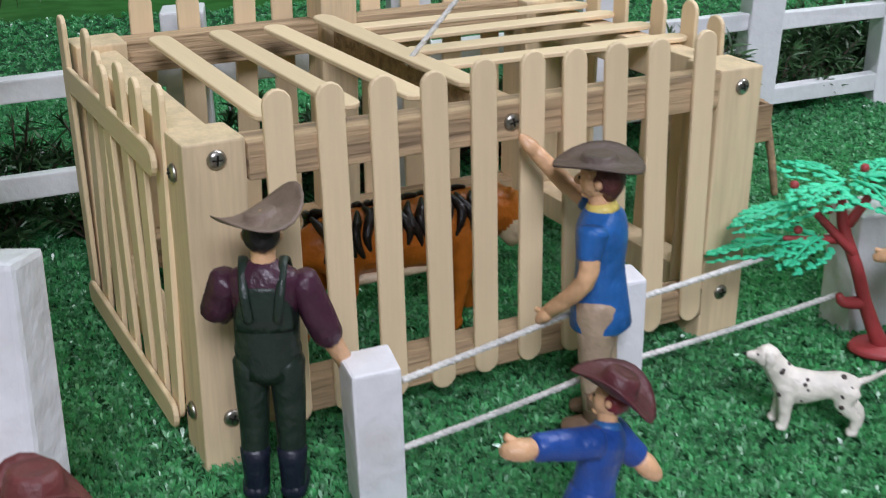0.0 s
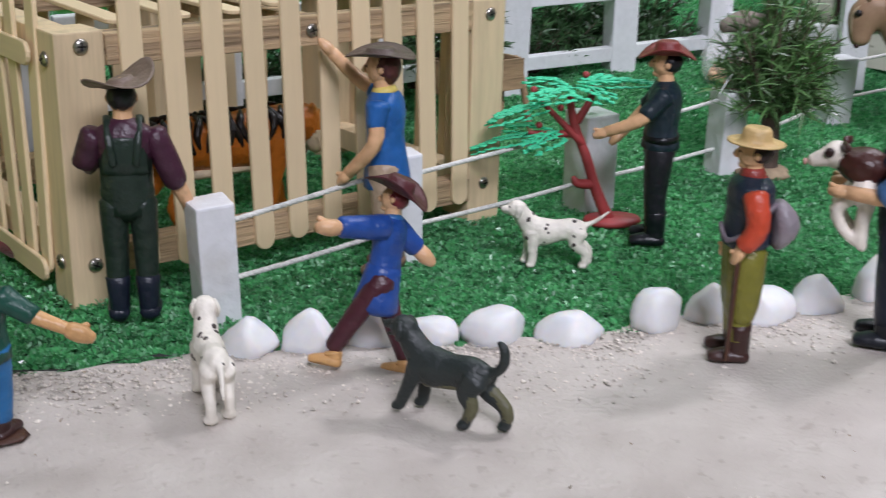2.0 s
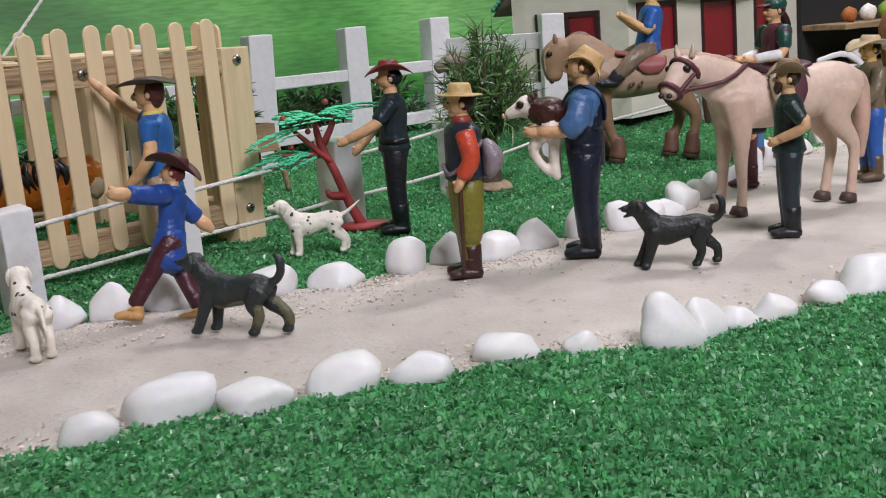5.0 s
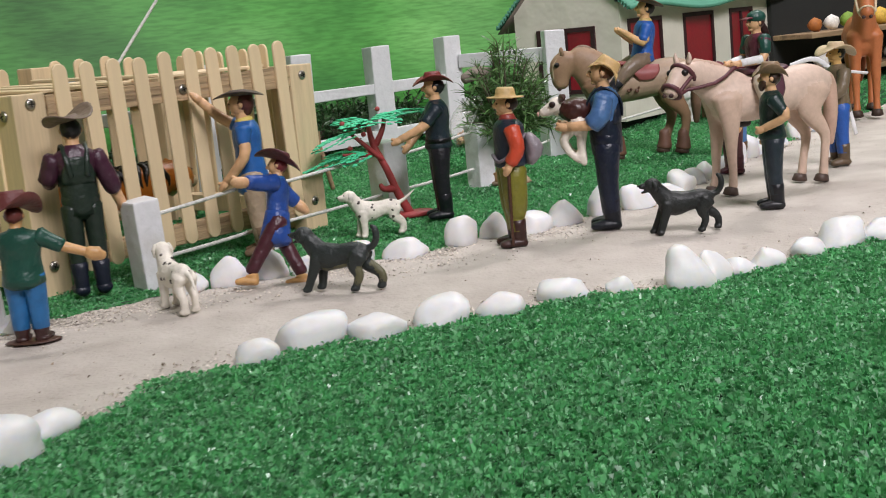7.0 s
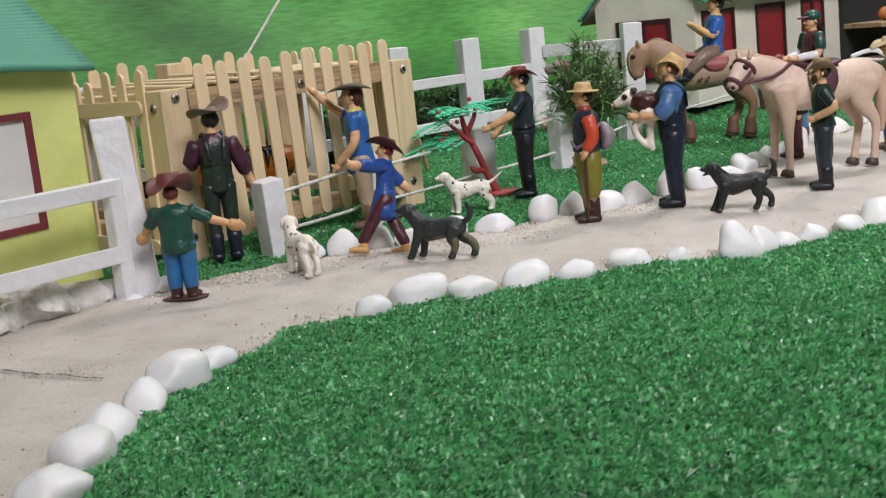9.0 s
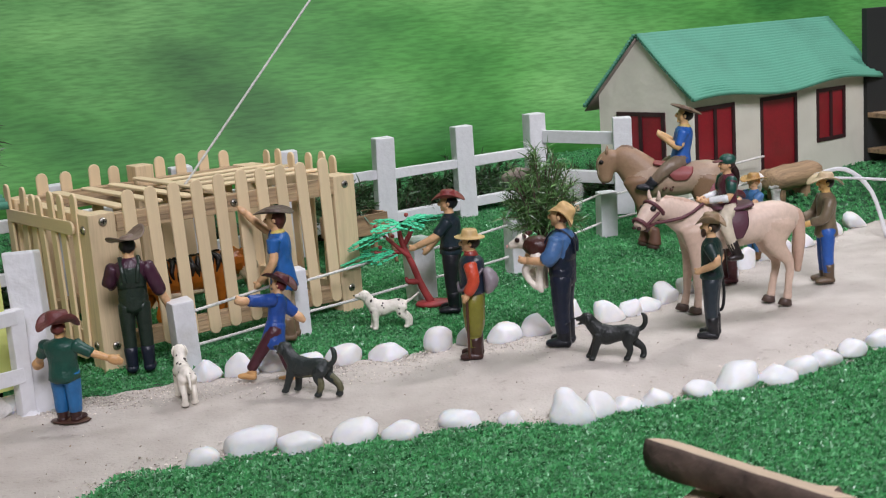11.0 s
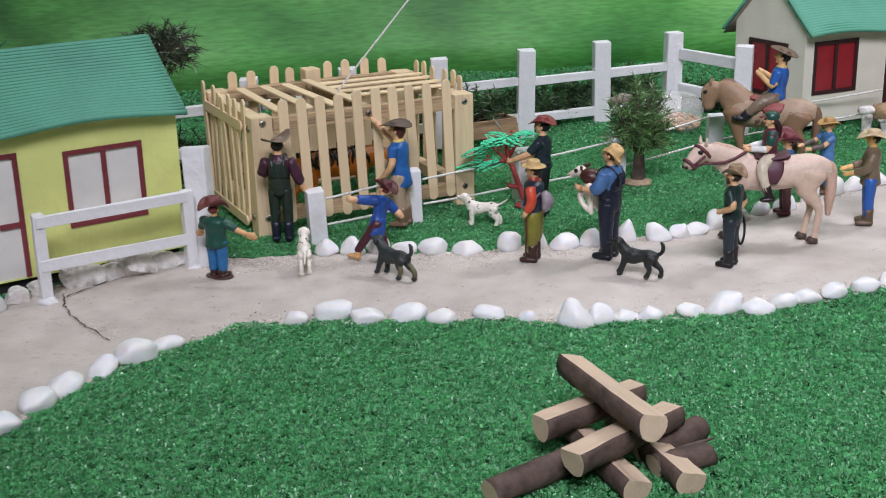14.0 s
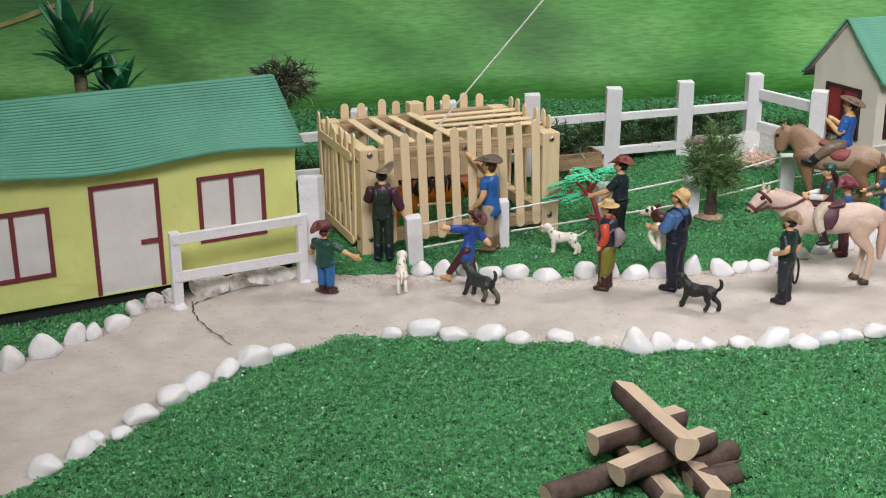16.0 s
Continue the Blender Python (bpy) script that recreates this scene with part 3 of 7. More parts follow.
def turf(name, label, inside, xr, yr, pitch, seed, lift=0.0):
    """Artificial turf: curly tufts on an uneven grid, each a fan of short bent plastic blades, all in one mesh."""
    rng = np.random.default_rng(seed)
    nx, ny = int((xr[1] - xr[0]) / pitch), int((yr[1] - yr[0]) / (pitch * 0.87))
    gx, gy = np.meshgrid(np.arange(nx), np.arange(ny))
    x = (xr[0] + (gx + 0.5 * (gy % 2)) * pitch).ravel() + rng.normal(0, pitch * 0.30, nx * ny)
    y = (yr[0] + gy * pitch * 0.87).ravel() + rng.normal(0, pitch * 0.30, nx * ny)
    ok = inside(x, y) & (rng.random(nx * ny) > 0.05)
    x, y = x[ok], y[ok]
    n, per = len(x), 12
    m = n * per
    size = np.repeat(rng.uniform(0.80, 1.40, n), per)
    ang = np.repeat(rng.uniform(0, 2 * np.pi, n), per) + np.tile(np.arange(per) * 2.4, n) + rng.normal(0, 0.35, m)
    ring = np.tile(np.linspace(0.1, 1.0, per), n)  # inner blades stand, outer ones lie out
    root = rng.uniform(0.0, 0.0006, m)
    dx, dy = np.cos(ang), np.sin(ang)
    bx, by = np.repeat(x, per) + dx * root, np.repeat(y, per) + dy * root
    bz = np.maximum(0, by - 0.45) * 0.03 + np.minimum(0.012, np.maximum(0, by - 0.66) * 0.12) - 0.0034 + lift - dip(bx, by)
    lean = 0.30 + 0.75 * ring * rng.uniform(0.75, 1.15, m)
    h = size * (0.0047 - 0.0019 * lean) * rng.uniform(0.85, 1.15, m)
    out = size * (0.0008 + 0.0030 * lean) * rng.uniform(0.8, 1.2, m)
    w = size * rng.uniform(0.00034, 0.00064, m)
    twist = ang + np.pi / 2 + rng.normal(0, 0.45, m)
    sx, sy = np.cos(twist), np.sin(twist)
    curl = rng.normal(0, 0.0005, m)
    P = np.empty((m, 4, 3))
    for k, (f, g, ww) in enumerate(((0, 0, -0.3), (0.5, 0.80, -1), (1.0, 0.92, 0), (0.5, 0.80, 1))):
        P[:, k, 0] = bx + dx * out * f + sx * w * ww
        P[:, k, 1] = by + dy * out * f + sy * w * ww
        P[:, k, 2] = bz + h * g * (1 - 0.22 * lean * f) + curl * ww
    idx = np.arange(m)[:, None] * 4
    quads = idx + np.array([[0, 1, 2, 3]])
    me = bpy.data.meshes.new(name)
    me.vertices.add(m * 4)
    me.vertices.foreach_set("co", P.reshape(-1))
    me.loops.add(m * 4)
    me.loops.foreach_set("vertex_index", quads.reshape(-1).astype(np.int32))
    me.polygons.add(m)
    starts = np.arange(m) * 4
    me.polygons.foreach_set("loop_start", starts.astype(np.int32))
    me.update(calc_edges=True)
    me.materials.append(turf_blade)
    return tagged(new(name, me), label, "turf", kind="stuff")


def inside_near(x, y):
    e = np.interp(x, [p[0] for p in NEAR_EDGE], [p[1] for p in NEAR_EDGE]) + 0.003 + 0.004 * np.sin(x * 90)
    return y < e


def inside_far(x, y):
    e = np.interp(x, [p[0] for p in FAR_EDGE], [p[1] for p in FAR_EDGE]) + 0.004 * np.sin(x * 70)
    return y > e


turf("lawn", "dense green artificial turf in front of the path", lambda x, y: inside_near(x, y) & (y > -0.34 - 0.2 * np.abs(x)), (-0.40, 0.75), (-0.5, 0.4), 0.0037, 3, 0.0014)
turf("lawn", "green artificial turf round the cage and houses", lambda x, y: inside_far(x, y) & (y < 0.80), (-0.5, 0.62), (-0.25, 0.80), 0.0038, 4)
turf("lawn", "thin green turf behind the fence", lambda x, y: inside_far(x, y) & ((y >= 0.80) | (x > 0.62)), (-0.6, 1.3), (0.45, 1.2), 0.0075, 5)


# ---- printed banner behind the diorama ----
def banner(i, j):
    x = -1.35 + 3.6 * i
    y = 1.16 + 0.20 * x + 0.020 * math.sin(5.2 * x + 1.0) * (0.3 + j) + 0.012 * math.sin(11 * x + 2 + 1.5 * j)
    return Vector((x, y - 0.10 * (1 - j) ** 4, 0.02 + 1.25 * j))


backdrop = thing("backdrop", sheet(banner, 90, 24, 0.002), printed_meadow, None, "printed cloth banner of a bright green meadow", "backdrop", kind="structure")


def track(i, j):
    """Printed dirt track across a corner of the meadow."""
    x = -1.10 + 0.62 * i
    z = 0.012 + 0.275 * (i + 0.04 * math.sin(6 * i)) + (0.006 + 0.003 * math.sin(23 * i)) * (j - 0.5)
    p = banner((x + 1.35) / 3.6, (z - 0.02) / 1.25)
    return p - Vector((0, 0.004, 0))


part("printed_track", sheet(track, 60, 2), mat("printed_track", C("8a8a4c"), 0.6, 0.2, 60, 0.0), backdrop, "printed brown dirt track")


# ---- houses ----
def corrugated(length, eave_out, eave_z, ridge_in, ridge_z, ribs, sag, over_a, over_b):
    """One roof slope with ribs along its length; x along the facade, y inwards."""

    def pt(i, j):
        x = -over_a + (length + over_a + over_b) * i
        y = eave_out + (ridge_in - eave_out) * j
        z = eave_z + (ridge_z - eave_z) * j - 0.0015 * math.sin(math.pi * j)
        w = sag * math.sin(3.1 * math.pi * i + 0.4) * (1 - j) ** 2
        return Vector((x, y, z + w + 0.0019 * math.sin(2 * math.pi * ribs * j)))

    return sheet(pt, 26, ribs * 5, -0.0022)


def frame_strips(bm, x0, x1, z0, z1, w, y, mullion=True, bottom=True, d=0.0012):
    box(bm, (x0, y - d, z0 if not bottom else z0 + w), (x0 + w, y + 0.001, z1 - w))
    box(bm, (x1 - w, y - d, z0 if not bottom else z0 + w), (x1, y + 0.001, z1 - w))
    box(bm, (x0, y - d, z1 - w), (x1, y + 0.001, z1))
    if bottom:
        box(bm, (x0, y - d, z0), (x1, y + 0.001, z0 + w))
    if mullion:
        xm = (x0 + x1) / 2
        box(bm, (xm - w / 2, y - d, z0 + w), (xm + w / 2, y + 0.001, z1 - w))


def cut_wall(bm, x0, x1, z0, z1, y0, y1, holes):
    """A wall slab along x with rectangular holes through it, in one piece."""
    xs = sorted({x0, x1, *[h[0] for h in holes], *[h[1] for h in holes]})
    zs = sorted({z0, z1, *[h[2] for h in holes], *[h[3] for h in holes]})
    grid = {(x, z): bm.verts.new((x, y0, z)) for x in xs for z in zs}
    for xa, xb in zip(xs, xs[1:]):
        for za, zb in zip(zs, zs[1:]):
            if not any(h[0] <= xa and xb <= h[1] and h[2] <= za and zb <= h[3] for h in holes):
                bm.faces.new((grid[xa, za], grid[xb, za], grid[xb, zb], grid[xa, zb]))
    for v in [v for v in bm.verts if not v.link_faces]:
        bm.verts.remove(v)
    r = bmesh.ops.extrude_face_region(bm, geom=bm.faces[:])
    for v in [g for g in r["geom"] if isinstance(g, bmesh.types.BMVert)]:
        v.co.y = y1
    bmesh.ops.recalc_face_normals(bm, faces=bm.faces[:])


def house(name, at, label, length, depth, wall_z, ridge_z, wall_mat, pane_mat, tape_mat, wins, door, gable_win, tape, sag, drop=(0.0, 0.0)):
    """Card house. x along the facade from its left corner, y inwards."""
    h = base(name, at, label, "house", "toy houses")
    z0 = 0.012 if wall_mat is house_lime else 0.008
    bm = bmesh.new()
    holes = [(a, b, c, d) for a, b, c, d in wins] + [(door[0], door[1], z0 + 0.0015, door[2])]
    cut_wall(bm, 0, length, z0, wall_z, 0, 0.003, holes)
    part("wall", bm, wall_mat, h, "front wall of painted card")
    part("wall", box(bmesh.new(), (0, depth - 0.003, z0), (length, depth, wall_z)), wall_mat, h)
    for x, win in ((0, gable_win), (length - 0.003, None)):
        bm = bmesh.new()
        vs = [bm.verts.new((x, y, z)) for y, z in ((0.003, z0), (depth - 0.003, z0), (depth - 0.003, wall_z), (depth / 2, ridge_z - 0.003), (0.003, wall_z))]
        vs2 = [bm.verts.new(v.co + Vector((0.003, 0, 0))) for v in vs]
        bm.faces.new(vs[::-1])
        bm.faces.new(vs2)
        for k in range(5):
            bm.faces.new((vs[k], vs[(k + 1) % 5], vs2[(k + 1) % 5], vs2[k]))
        part("gable", bm, wall_mat, h, "gable end of painted card")
    # near-black block fills the gap below the raised walls as painted shade
    part("plinth", box(bmesh.new(), (0.006, 0.006, -0.006), (length - 0.006, depth - 0.006, z0)), dark_void, h, "recessed near-black block, painted shade in the gap under the walls")
    for a, b, c, d in wins:
        w = part("window", box(bmesh.new(), (a, 0.0008, c), (b, 0.0026, d)), pane_mat, h, "window of flat card with a taped frame")
        bm = bmesh.new()
        frame_strips(bm, a, b, c, d, tape, 0.0)
        part("window_frame", bm, tape_mat, w)
    a, b, d = door
    w = part("door", box(bmesh.new(), (a, 0.0008, z0 + 0.0015), (b, 0.0026, d)), pane_mat, h, "closed door of flat card with a taped frame")
    bm = bmesh.new()
    frame_strips(bm, a, b, z0 + 0.0015, d, tape, 0.0, False, False)
    part("door_frame", bm, tape_mat, w)
    if tape_mat is tape_maroon:
        part("handle", box(bmesh.new(), (b - 0.021, -0.0011, 0.058), (b - 0.0043, 0.001, 0.0625)), tape_mat, w, "maroon bar handle")
    if gable_win:
        a, b, c, d = gable_win
        turn = pose(0, depth, 0, 0, 0, -90)
        w = part("window", put(box(bmesh.new(), (a, -0.0010, c), (b, 0.0010, d)), turn), pane_mat, h, "red window in the gable")
        bm = bmesh.new()
        frame_strips(bm, a, b, c, d, tape, -0.0012)
        part("window_frame", put(bm, turn), tape_mat, w)
    over = 0.006
    front, rear = drop
    bm = corrugated(length, -0.012 - 0.4 * front, wall_z - 0.002 - front, depth / 2, ridge_z, 26, sag, over, over)
    part("roof", bm, roof_green, h, "green ribbed foam roof slope")
    bm = corrugated(length, -0.012 - 0.5 * rear, wall_z - 0.004 - rear, depth / 2 - 0.0005, ridge_z - 0.0003, 26, sag * 0.3, over, over)
    for v in bm.verts:
        v.co.y = depth - v.co.y
    bmesh.ops.reverse_faces(bm, faces=bm.faces[:])
    part("roof", bm, [roof_green], h, "green ribbed foam roof slope")
    part("roof_lining", sheet(lambda i, j: Vector((-over + 0.0005 + (length + 2 * over - 0.001) * i, depth / 2 + (depth / 2 + 0.0115 + 0.5 * rear) * j, ridge_z - 0.0040 - (ridge_z - wall_z + 0.004 + rear) * j)), 4, 4, -0.001), cardboard, h, "grey card under the roof")
    return h


E1 = 36.0
ex, ey = math.cos(radians(E1)), math.sin(radians(E1))
H1L = 0.352
house("yellow_house", pose(-0.137 - ex * H1L, 0.305 - ey * H1L, -0.002, 0, 0, E1), "lime yellow card house, green ribbed roof, white door, maroon frames", H1L, 0.132, 0.140, 0.196, house_lime, panel_white, tape_maroon,
      [(H1L - 0.104, H1L - 0.034, 0.049, 0.117), (H1L - 0.316, H1L - 0.246, 0.040, 0.108)], (H1L - 0.209, H1L - 0.142, 0.122), None, 0.0042, 0.0035)
E2 = math.degrees(math.atan2(0.473, 0.881))
house("cream_house", pose(0.5155, 0.7072, 0.014, 0, 0, E2), "cream card house with green ribbed roof and red shuttered windows", 0.352, 0.127, 0.126, 0.190, house_cream, window_red, tape_dark,
      [(0.014, 0.083, 0.045, 0.109), (0.240, 0.300, 0.045, 0.109)], (0.130, 0.200, 0.109), (0.028, 0.098, 0.038, 0.105), 0.0045, 0.004, (0.008, 0.013))


# ---- white fences ----
def post_mesh(w, h, lean=0.0, rough=0.0007):
    bm = box(bmesh.new(), (-w / 2, -w / 2, -0.006), (w / 2, w / 2, h), 0, 0.0012, rough)
    return bm


FENCE_TURN = 27.0
fence = base("farm_fence", pose(0.185, 0.7233, 0.0, 0, 0, FENCE_TURN), "white painted wooden fence with square posts and two rails", "fence", "", "")
white_post = mesh_from("post", post_mesh(0.0205, 0.118), white_paint)
xs = [-0.454, -0.342, -0.228, -0.114, 0.0, 0.109, 0.2155]
for k, x in enumerate(xs):
    part_of("post", white_post, fence, pose(x, 0.0, 0.018 + 0.004 * x, random.uniform(-1, 1), random.uniform(-1, 1), -20 + random.uniform(-3, 3)) @ Matrix.Diagonal((1, 1, 0.86 + 0.02 * (k == 6), 1)))
for a, b in zip(xs, xs[1:]):
    for z in (0.029, 0.0745):
        zz = z + (0.0 if a >= -0.02 else -0.020 * a)
        part("rail", box(bmesh.new(), (a + 0.0105, -0.004, zz), (b - 0.0105, 0.004, zz + 0.0105), 0, 0.0008, 0.0006), white_paint, fence)
# the short return towards the cream house
F3, F4 = Vector((0.3795, 0.8215)), Vector((0.4477, 0.7217))
wing = base("farm_fence", pose(F4.x, F4.y, 0.02, 0, 0, math.degrees(math.atan2(F3.y - F4.y, F3.x - F4.x))), "short white fence wing beside the cream house", "fence")
part_of("post", white_post, wing, pose(0, 0, 0, 1, 0, 38) @ Matrix.Diagonal((1, 1, 0.84, 1)))
span = (F3 - F4).length
for z in (0.026, 0.070):
    part("rail", box(bmesh.new(), (0.010, -0.004, z), (span - 0.012, 0.004, z + 0.0135), 0, 0.0008, 0.0006), white_paint, wing)

gate = base("gate_fence", pose(-0.232, 0.195, 0.0, 0, 0, 38.0), "white painted fence panel with worn posts beside the yellow house", "fence")
for x, h, tip in ((0.0, 0.0745, 0.5), (0.1325, 0.0715, 0.0)):
    part("post", put(box(bmesh.new(), (-0.0048, -0.0045, -0.006), (0.0048, 0.0045, h), 0, 0.001, 0.0006), pose(x, -0.002, 0, 0, tip, 0)), white_paint, gate)
    bm = bmesh.new()
    ball(bm, (x + 0.001, -0.002, -0.002), (0.0085, 0.0085, 0.0055), 0, sub=3, lump=0.35)
    part("foot", bm, white_paint_worn, gate, "lump of white glue")
part("post", box(bmesh.new(), (-0.0102, -0.0102, -0.004), (0.0102, 0.0102, 0.106), 0, 0.002, 0.0010), white_paint_worn, gate, "thick worn white post", gate.matrix_world.inverted() @ pose(-0.1150, 0.2860, 0, -8.5, -4.0, -4))
for z0, z1 in ((0.0628, 0.0615), (0.0258, 0.0225)):
    bm = box(bmesh.new(), (-0.003, -0.007, 0), (0.132, -0.0035, 0.0100), 0, 0.0006, 0.0006)
    for v in bm.verts:
        v.co.z += z0 + (z1 - z0) * v.co.x / 0.132
    part("rail", bm, white_paint, gate)

# low posts with two ropes in front of the cage
rope_fence = base("rope_fence", pose(0, 0, 0), "low white posts joined by two white ropes", "fence")
LOW = [(-0.0215, 0.3467, 0.0515, 0.0170), (0.0660, 0.4140, 0.0525, 0.0148), (0.1772, 0.4829, 0.054, 0.0205), (0.2782, 0.5431, 0.050, 0.0165), (0.403, 0.652, 0.046, 0.0185)]
for k, (x, y, h, w) in enumerate(LOW):
    part("post", post_mesh(w, h, rough=0.001), white_paint_worn if k in (0, 2, 3) else white_paint, rope_fence, at=pose(x, y, ground_z(x, y) - 0.001, random.uniform(-1.5, 1.5), random.uniform(-2, 2), (20, 14, 20, 15, 4)[k]))


def rope(bm, a, b, r, sag, n=40, strands=3, twist=340.0):
    """A twisted cord from a to b."""
    a, b = Vector(a), Vector(b)
    t = (b - a).normalized()
    s = t.orthogonal().normalized()
    o = t.cross(s)
    length = (b - a).length
    n = max(8, int(length / 0.0022))
    for q in range(strands):
        pts = []
        for k in range(n + 1):
            f = k / n
            ang = twist * length * f * 2 + q * 2 * math.pi / strands
            p = a.lerp(b, f) + Vector((0, 0, -sag * 4 * f * (1 - f))) + (s * math.cos(ang) + o * math.sin(ang)) * r * 0.40 * (1 + 0.25 * noise.noise(Vector((f * length * 300, q, 1))))
            pts.append(p)
        tube(bm, pts, [r * 0.70] * len(pts), 0, 6, 1, cap=0)


for z, sag in ((0.040, 0.0003), (0.0145, 0.0006)):
    for (x0, y0, _, _), (x1, y1, _, _) in zip(LOW, LOW[1:]):
        d = (Vector((x1, y1)) - Vector((x0, y0))).normalized() * 0.0105
        bm = bmesh.new()
        rope(bm, (x0 + d.x, y0 + d.y, z + ground_z(x0, y0)), (x1 - d.x, y1 - d.y, z + ground_z(x1, y1) + (0.004 if z > 0.03 else 0)), 0.00125, sag)
        part("rope", bm, rope_white, rope_fence, "white cord")
    x0, y0, _, _ = LOW[-1]
    bm = bmesh.new()
    rope(bm, (x0 + 0.008, y0 + 0.006, z + ground_z(x0, y0)), (0.62, 0.74, z + 0.02), 0.00125, sag)
    part("rope", bm, rope_white, rope_fence, "white cord")


# ---- the stick cage ----
def stick_mesh(length=0.1215, w=0.0098, t=0.0021):
    """A craft stick with round ends, upright from z = 0."""
    bm = bmesh.new()
    r, n = w / 2, 7
    outline = [(r * math.cos(math.pi * k / n), length - r + r * math.sin(math.pi * k / n)) for k in range(n + 1)]
    outline += [(-r * math.cos(math.pi * k / n), r - r * math.sin(math.pi * k / n)) for k in range(n + 1)]
    e = 0.0004
    rings = []
    for y, s in ((-t / 2, e), (-t / 2 + e, 0), (t / 2 - e, 0), (t / 2, e)):
        ring = []
        for x, z in outline:
            k = 1 - s / r
            ring.append(bm.verts.new((x * k, y, length / 2 + (z - length / 2) * (1 - 2 * s / length))))
        rings.append(ring)
    m = len(outline)
    for a, b in zip(rings, rings[1:]):
        for k in range(m):
            bm.faces.new((a[k], a[(k + 1) % m], b[(k + 1) % m], b[k]))
    bm.faces.new(rings[0][::-1])
    bm.faces.new(rings[-1])
    bmesh.ops.recalc_face_normals(bm, faces=bm.faces[:])
    return mesh_from("stick", bm, stick_wood)


def screw_meshes():
    bm = bmesh.new()
    lathe(bm, [(0.0, 0.0), (0.0031, 0.0), (0.0033, 0.0006), (0.0024, 0.0015), (0.0004, 0.0018)], 0, 16)
    for a in (0, 90):
        put_bm = box(bmesh.new(), (-0.0017, -0.0003, 0.0012), (0.0017, 0.0003, 0.0020), 0)
        put(put_bm, pose(0, 0, 0, 0, 0, a + 20))
        me = bpy.data.meshes.new("tmp")
        put_bm.to_mesh(me)
        put_bm.free()
        n = len(bm.faces)
        bm.from_mesh(me)
        bpy.data.meshes.remove(me)
        bm.faces.ensure_lookup_table()
        for f in bm.faces[n:]:
            f.material_index = 1
    return mesh_from("screw", bm, [screw_steel, screw_slot])


CAGE_TURN = 28.2
cage = base("animal_cage", pose(-0.0712, 0.3690, 0.0, 0, 0, CAGE_TURN) @ Matrix.Diagonal((1.014, 1, 1, 1)), "pale wooden animal cage of craft sticks with an open slatted roof", "cage")
stick, screw = stick_mesh(), screw_meshes()
rnd = random.Random(11)
DEEP = 0.166
for (x0, x1), (y0, y1), h in (((-0.0115, 0.0095), (0.001, 0.022), 0.1155), ((0.1995, 0.2205), (0.001, 0.022), 0.1150), ((-0.0115, 0.0095), (DEEP - 0.022, DEEP - 0.001), 0.117), ((0.1995, 0.2205), (DEEP - 0.022, DEEP - 0.001), 0.117), ((0.096, 0.113), (DEEP - 0.019, DEEP - 0.001), 0.130)):
    part("corner_post", box(bmesh.new(), (x0, y0, -0.004), (x1, y1, h), 0, 0.0009, 0.0004), post_wood, cage, "square pale wooden post")
for z0, z1 in ((0.1005, 0.1140), (0.0110, 0.0235)):
    part("rail", box(bmesh.new(), (0.0095, 0.0005, z0), (0.1995, 0.0135, z1), 0, 0.0006, 0.0006), rail_wood, cage, "rough brown wooden rail")
    part("rail", box(bmesh.new(), (0.0095, DEEP - 0.014, z0 + 0.001), (0.1995, DEEP - 0.001, z1 + 0.002), 0, 0.0006, 0.0006), rail_wood, cage, "rough brown wooden rail")
    for x in (-0.0085, 0.2045):
        bm = put(box(bmesh.new(), (0, 0, 0), (DEEP - 0.044, 0.013, z1 - z0), 0, 0.0006, 0.0005), pose(x + 0.013, 0.022, z0, 0, 0, 90))
        part("rail", bm, post_wood, cage)
bm = put(box(bmesh.new(), (0, 0, 0), (DEEP - 0.0275, 0.012, 0.0115), 0, 0.0006, 0.0005), pose(0.113, 0.0135, 0.1015, 0, 0, 90))
part("rail", bm, rail_wood, cage, "brown wooden cross beam")
for k in range(10):  # front
    part_of("stick", stick, cage, pose(0.0225 + 0.0189 * k + rnd.uniform(-0.0007, 0.0007), -0.0008, 0.0085 + rnd.uniform(-0.001, 0.0015) + 0.00025 * k, 0, -2.0 + rnd.uniform(-0.7, 0.7), 0))
for k in range(9):  # back
    part_of("stick", stick, cage, pose(0.0215 + 0.0215 * k + rnd.uniform(-0.001, 0.001), DEEP + 0.0005, 0.010 + rnd.uniform(-0.002, 0.003), 0, rnd.uniform(-1.5, 1.5), 0))
for k, y in enumerate((0.020, 0.037, 0.054, 0.076, 0.098, 0.120, 0.143)):  # left
    part_of("stick", stick, cage, pose(-0.0130, y + 0.004, 0.0078 + rnd.uniform(-0.001, 0.002) - (0.004 if k in (3, 4) else 0), 0, 0, 0) @ pose(0, 0, 0, rnd.uniform(-1.5, 1.5), rnd.uniform(-0.6, 0.4), 90))
for y in (0.031, 0.052, 0.074, 0.098, 0.122, 0.146):  # right
    part_of("stick", stick, cage, pose(0.2220, y, 0.008 + rnd.uniform(-0.001, 0.002), 0, 0, 0) @ pose(0, 0, 0, rnd.uniform(-1.5, 1.5), 0, 90))
for z in (0.1000, 0.0060):  # lying sticks that hold the left side
    part_of("stick", stick, cage, pose(-0.0155, 0.018, z + 0.005, 0, 0, 0) @ pose(0, 0, 0, -90, 0, 0) @ pose(0, 0, 0, 0, 0, 90) @ Matrix.Diagonal((1.05, 1, 1.05, 1)))
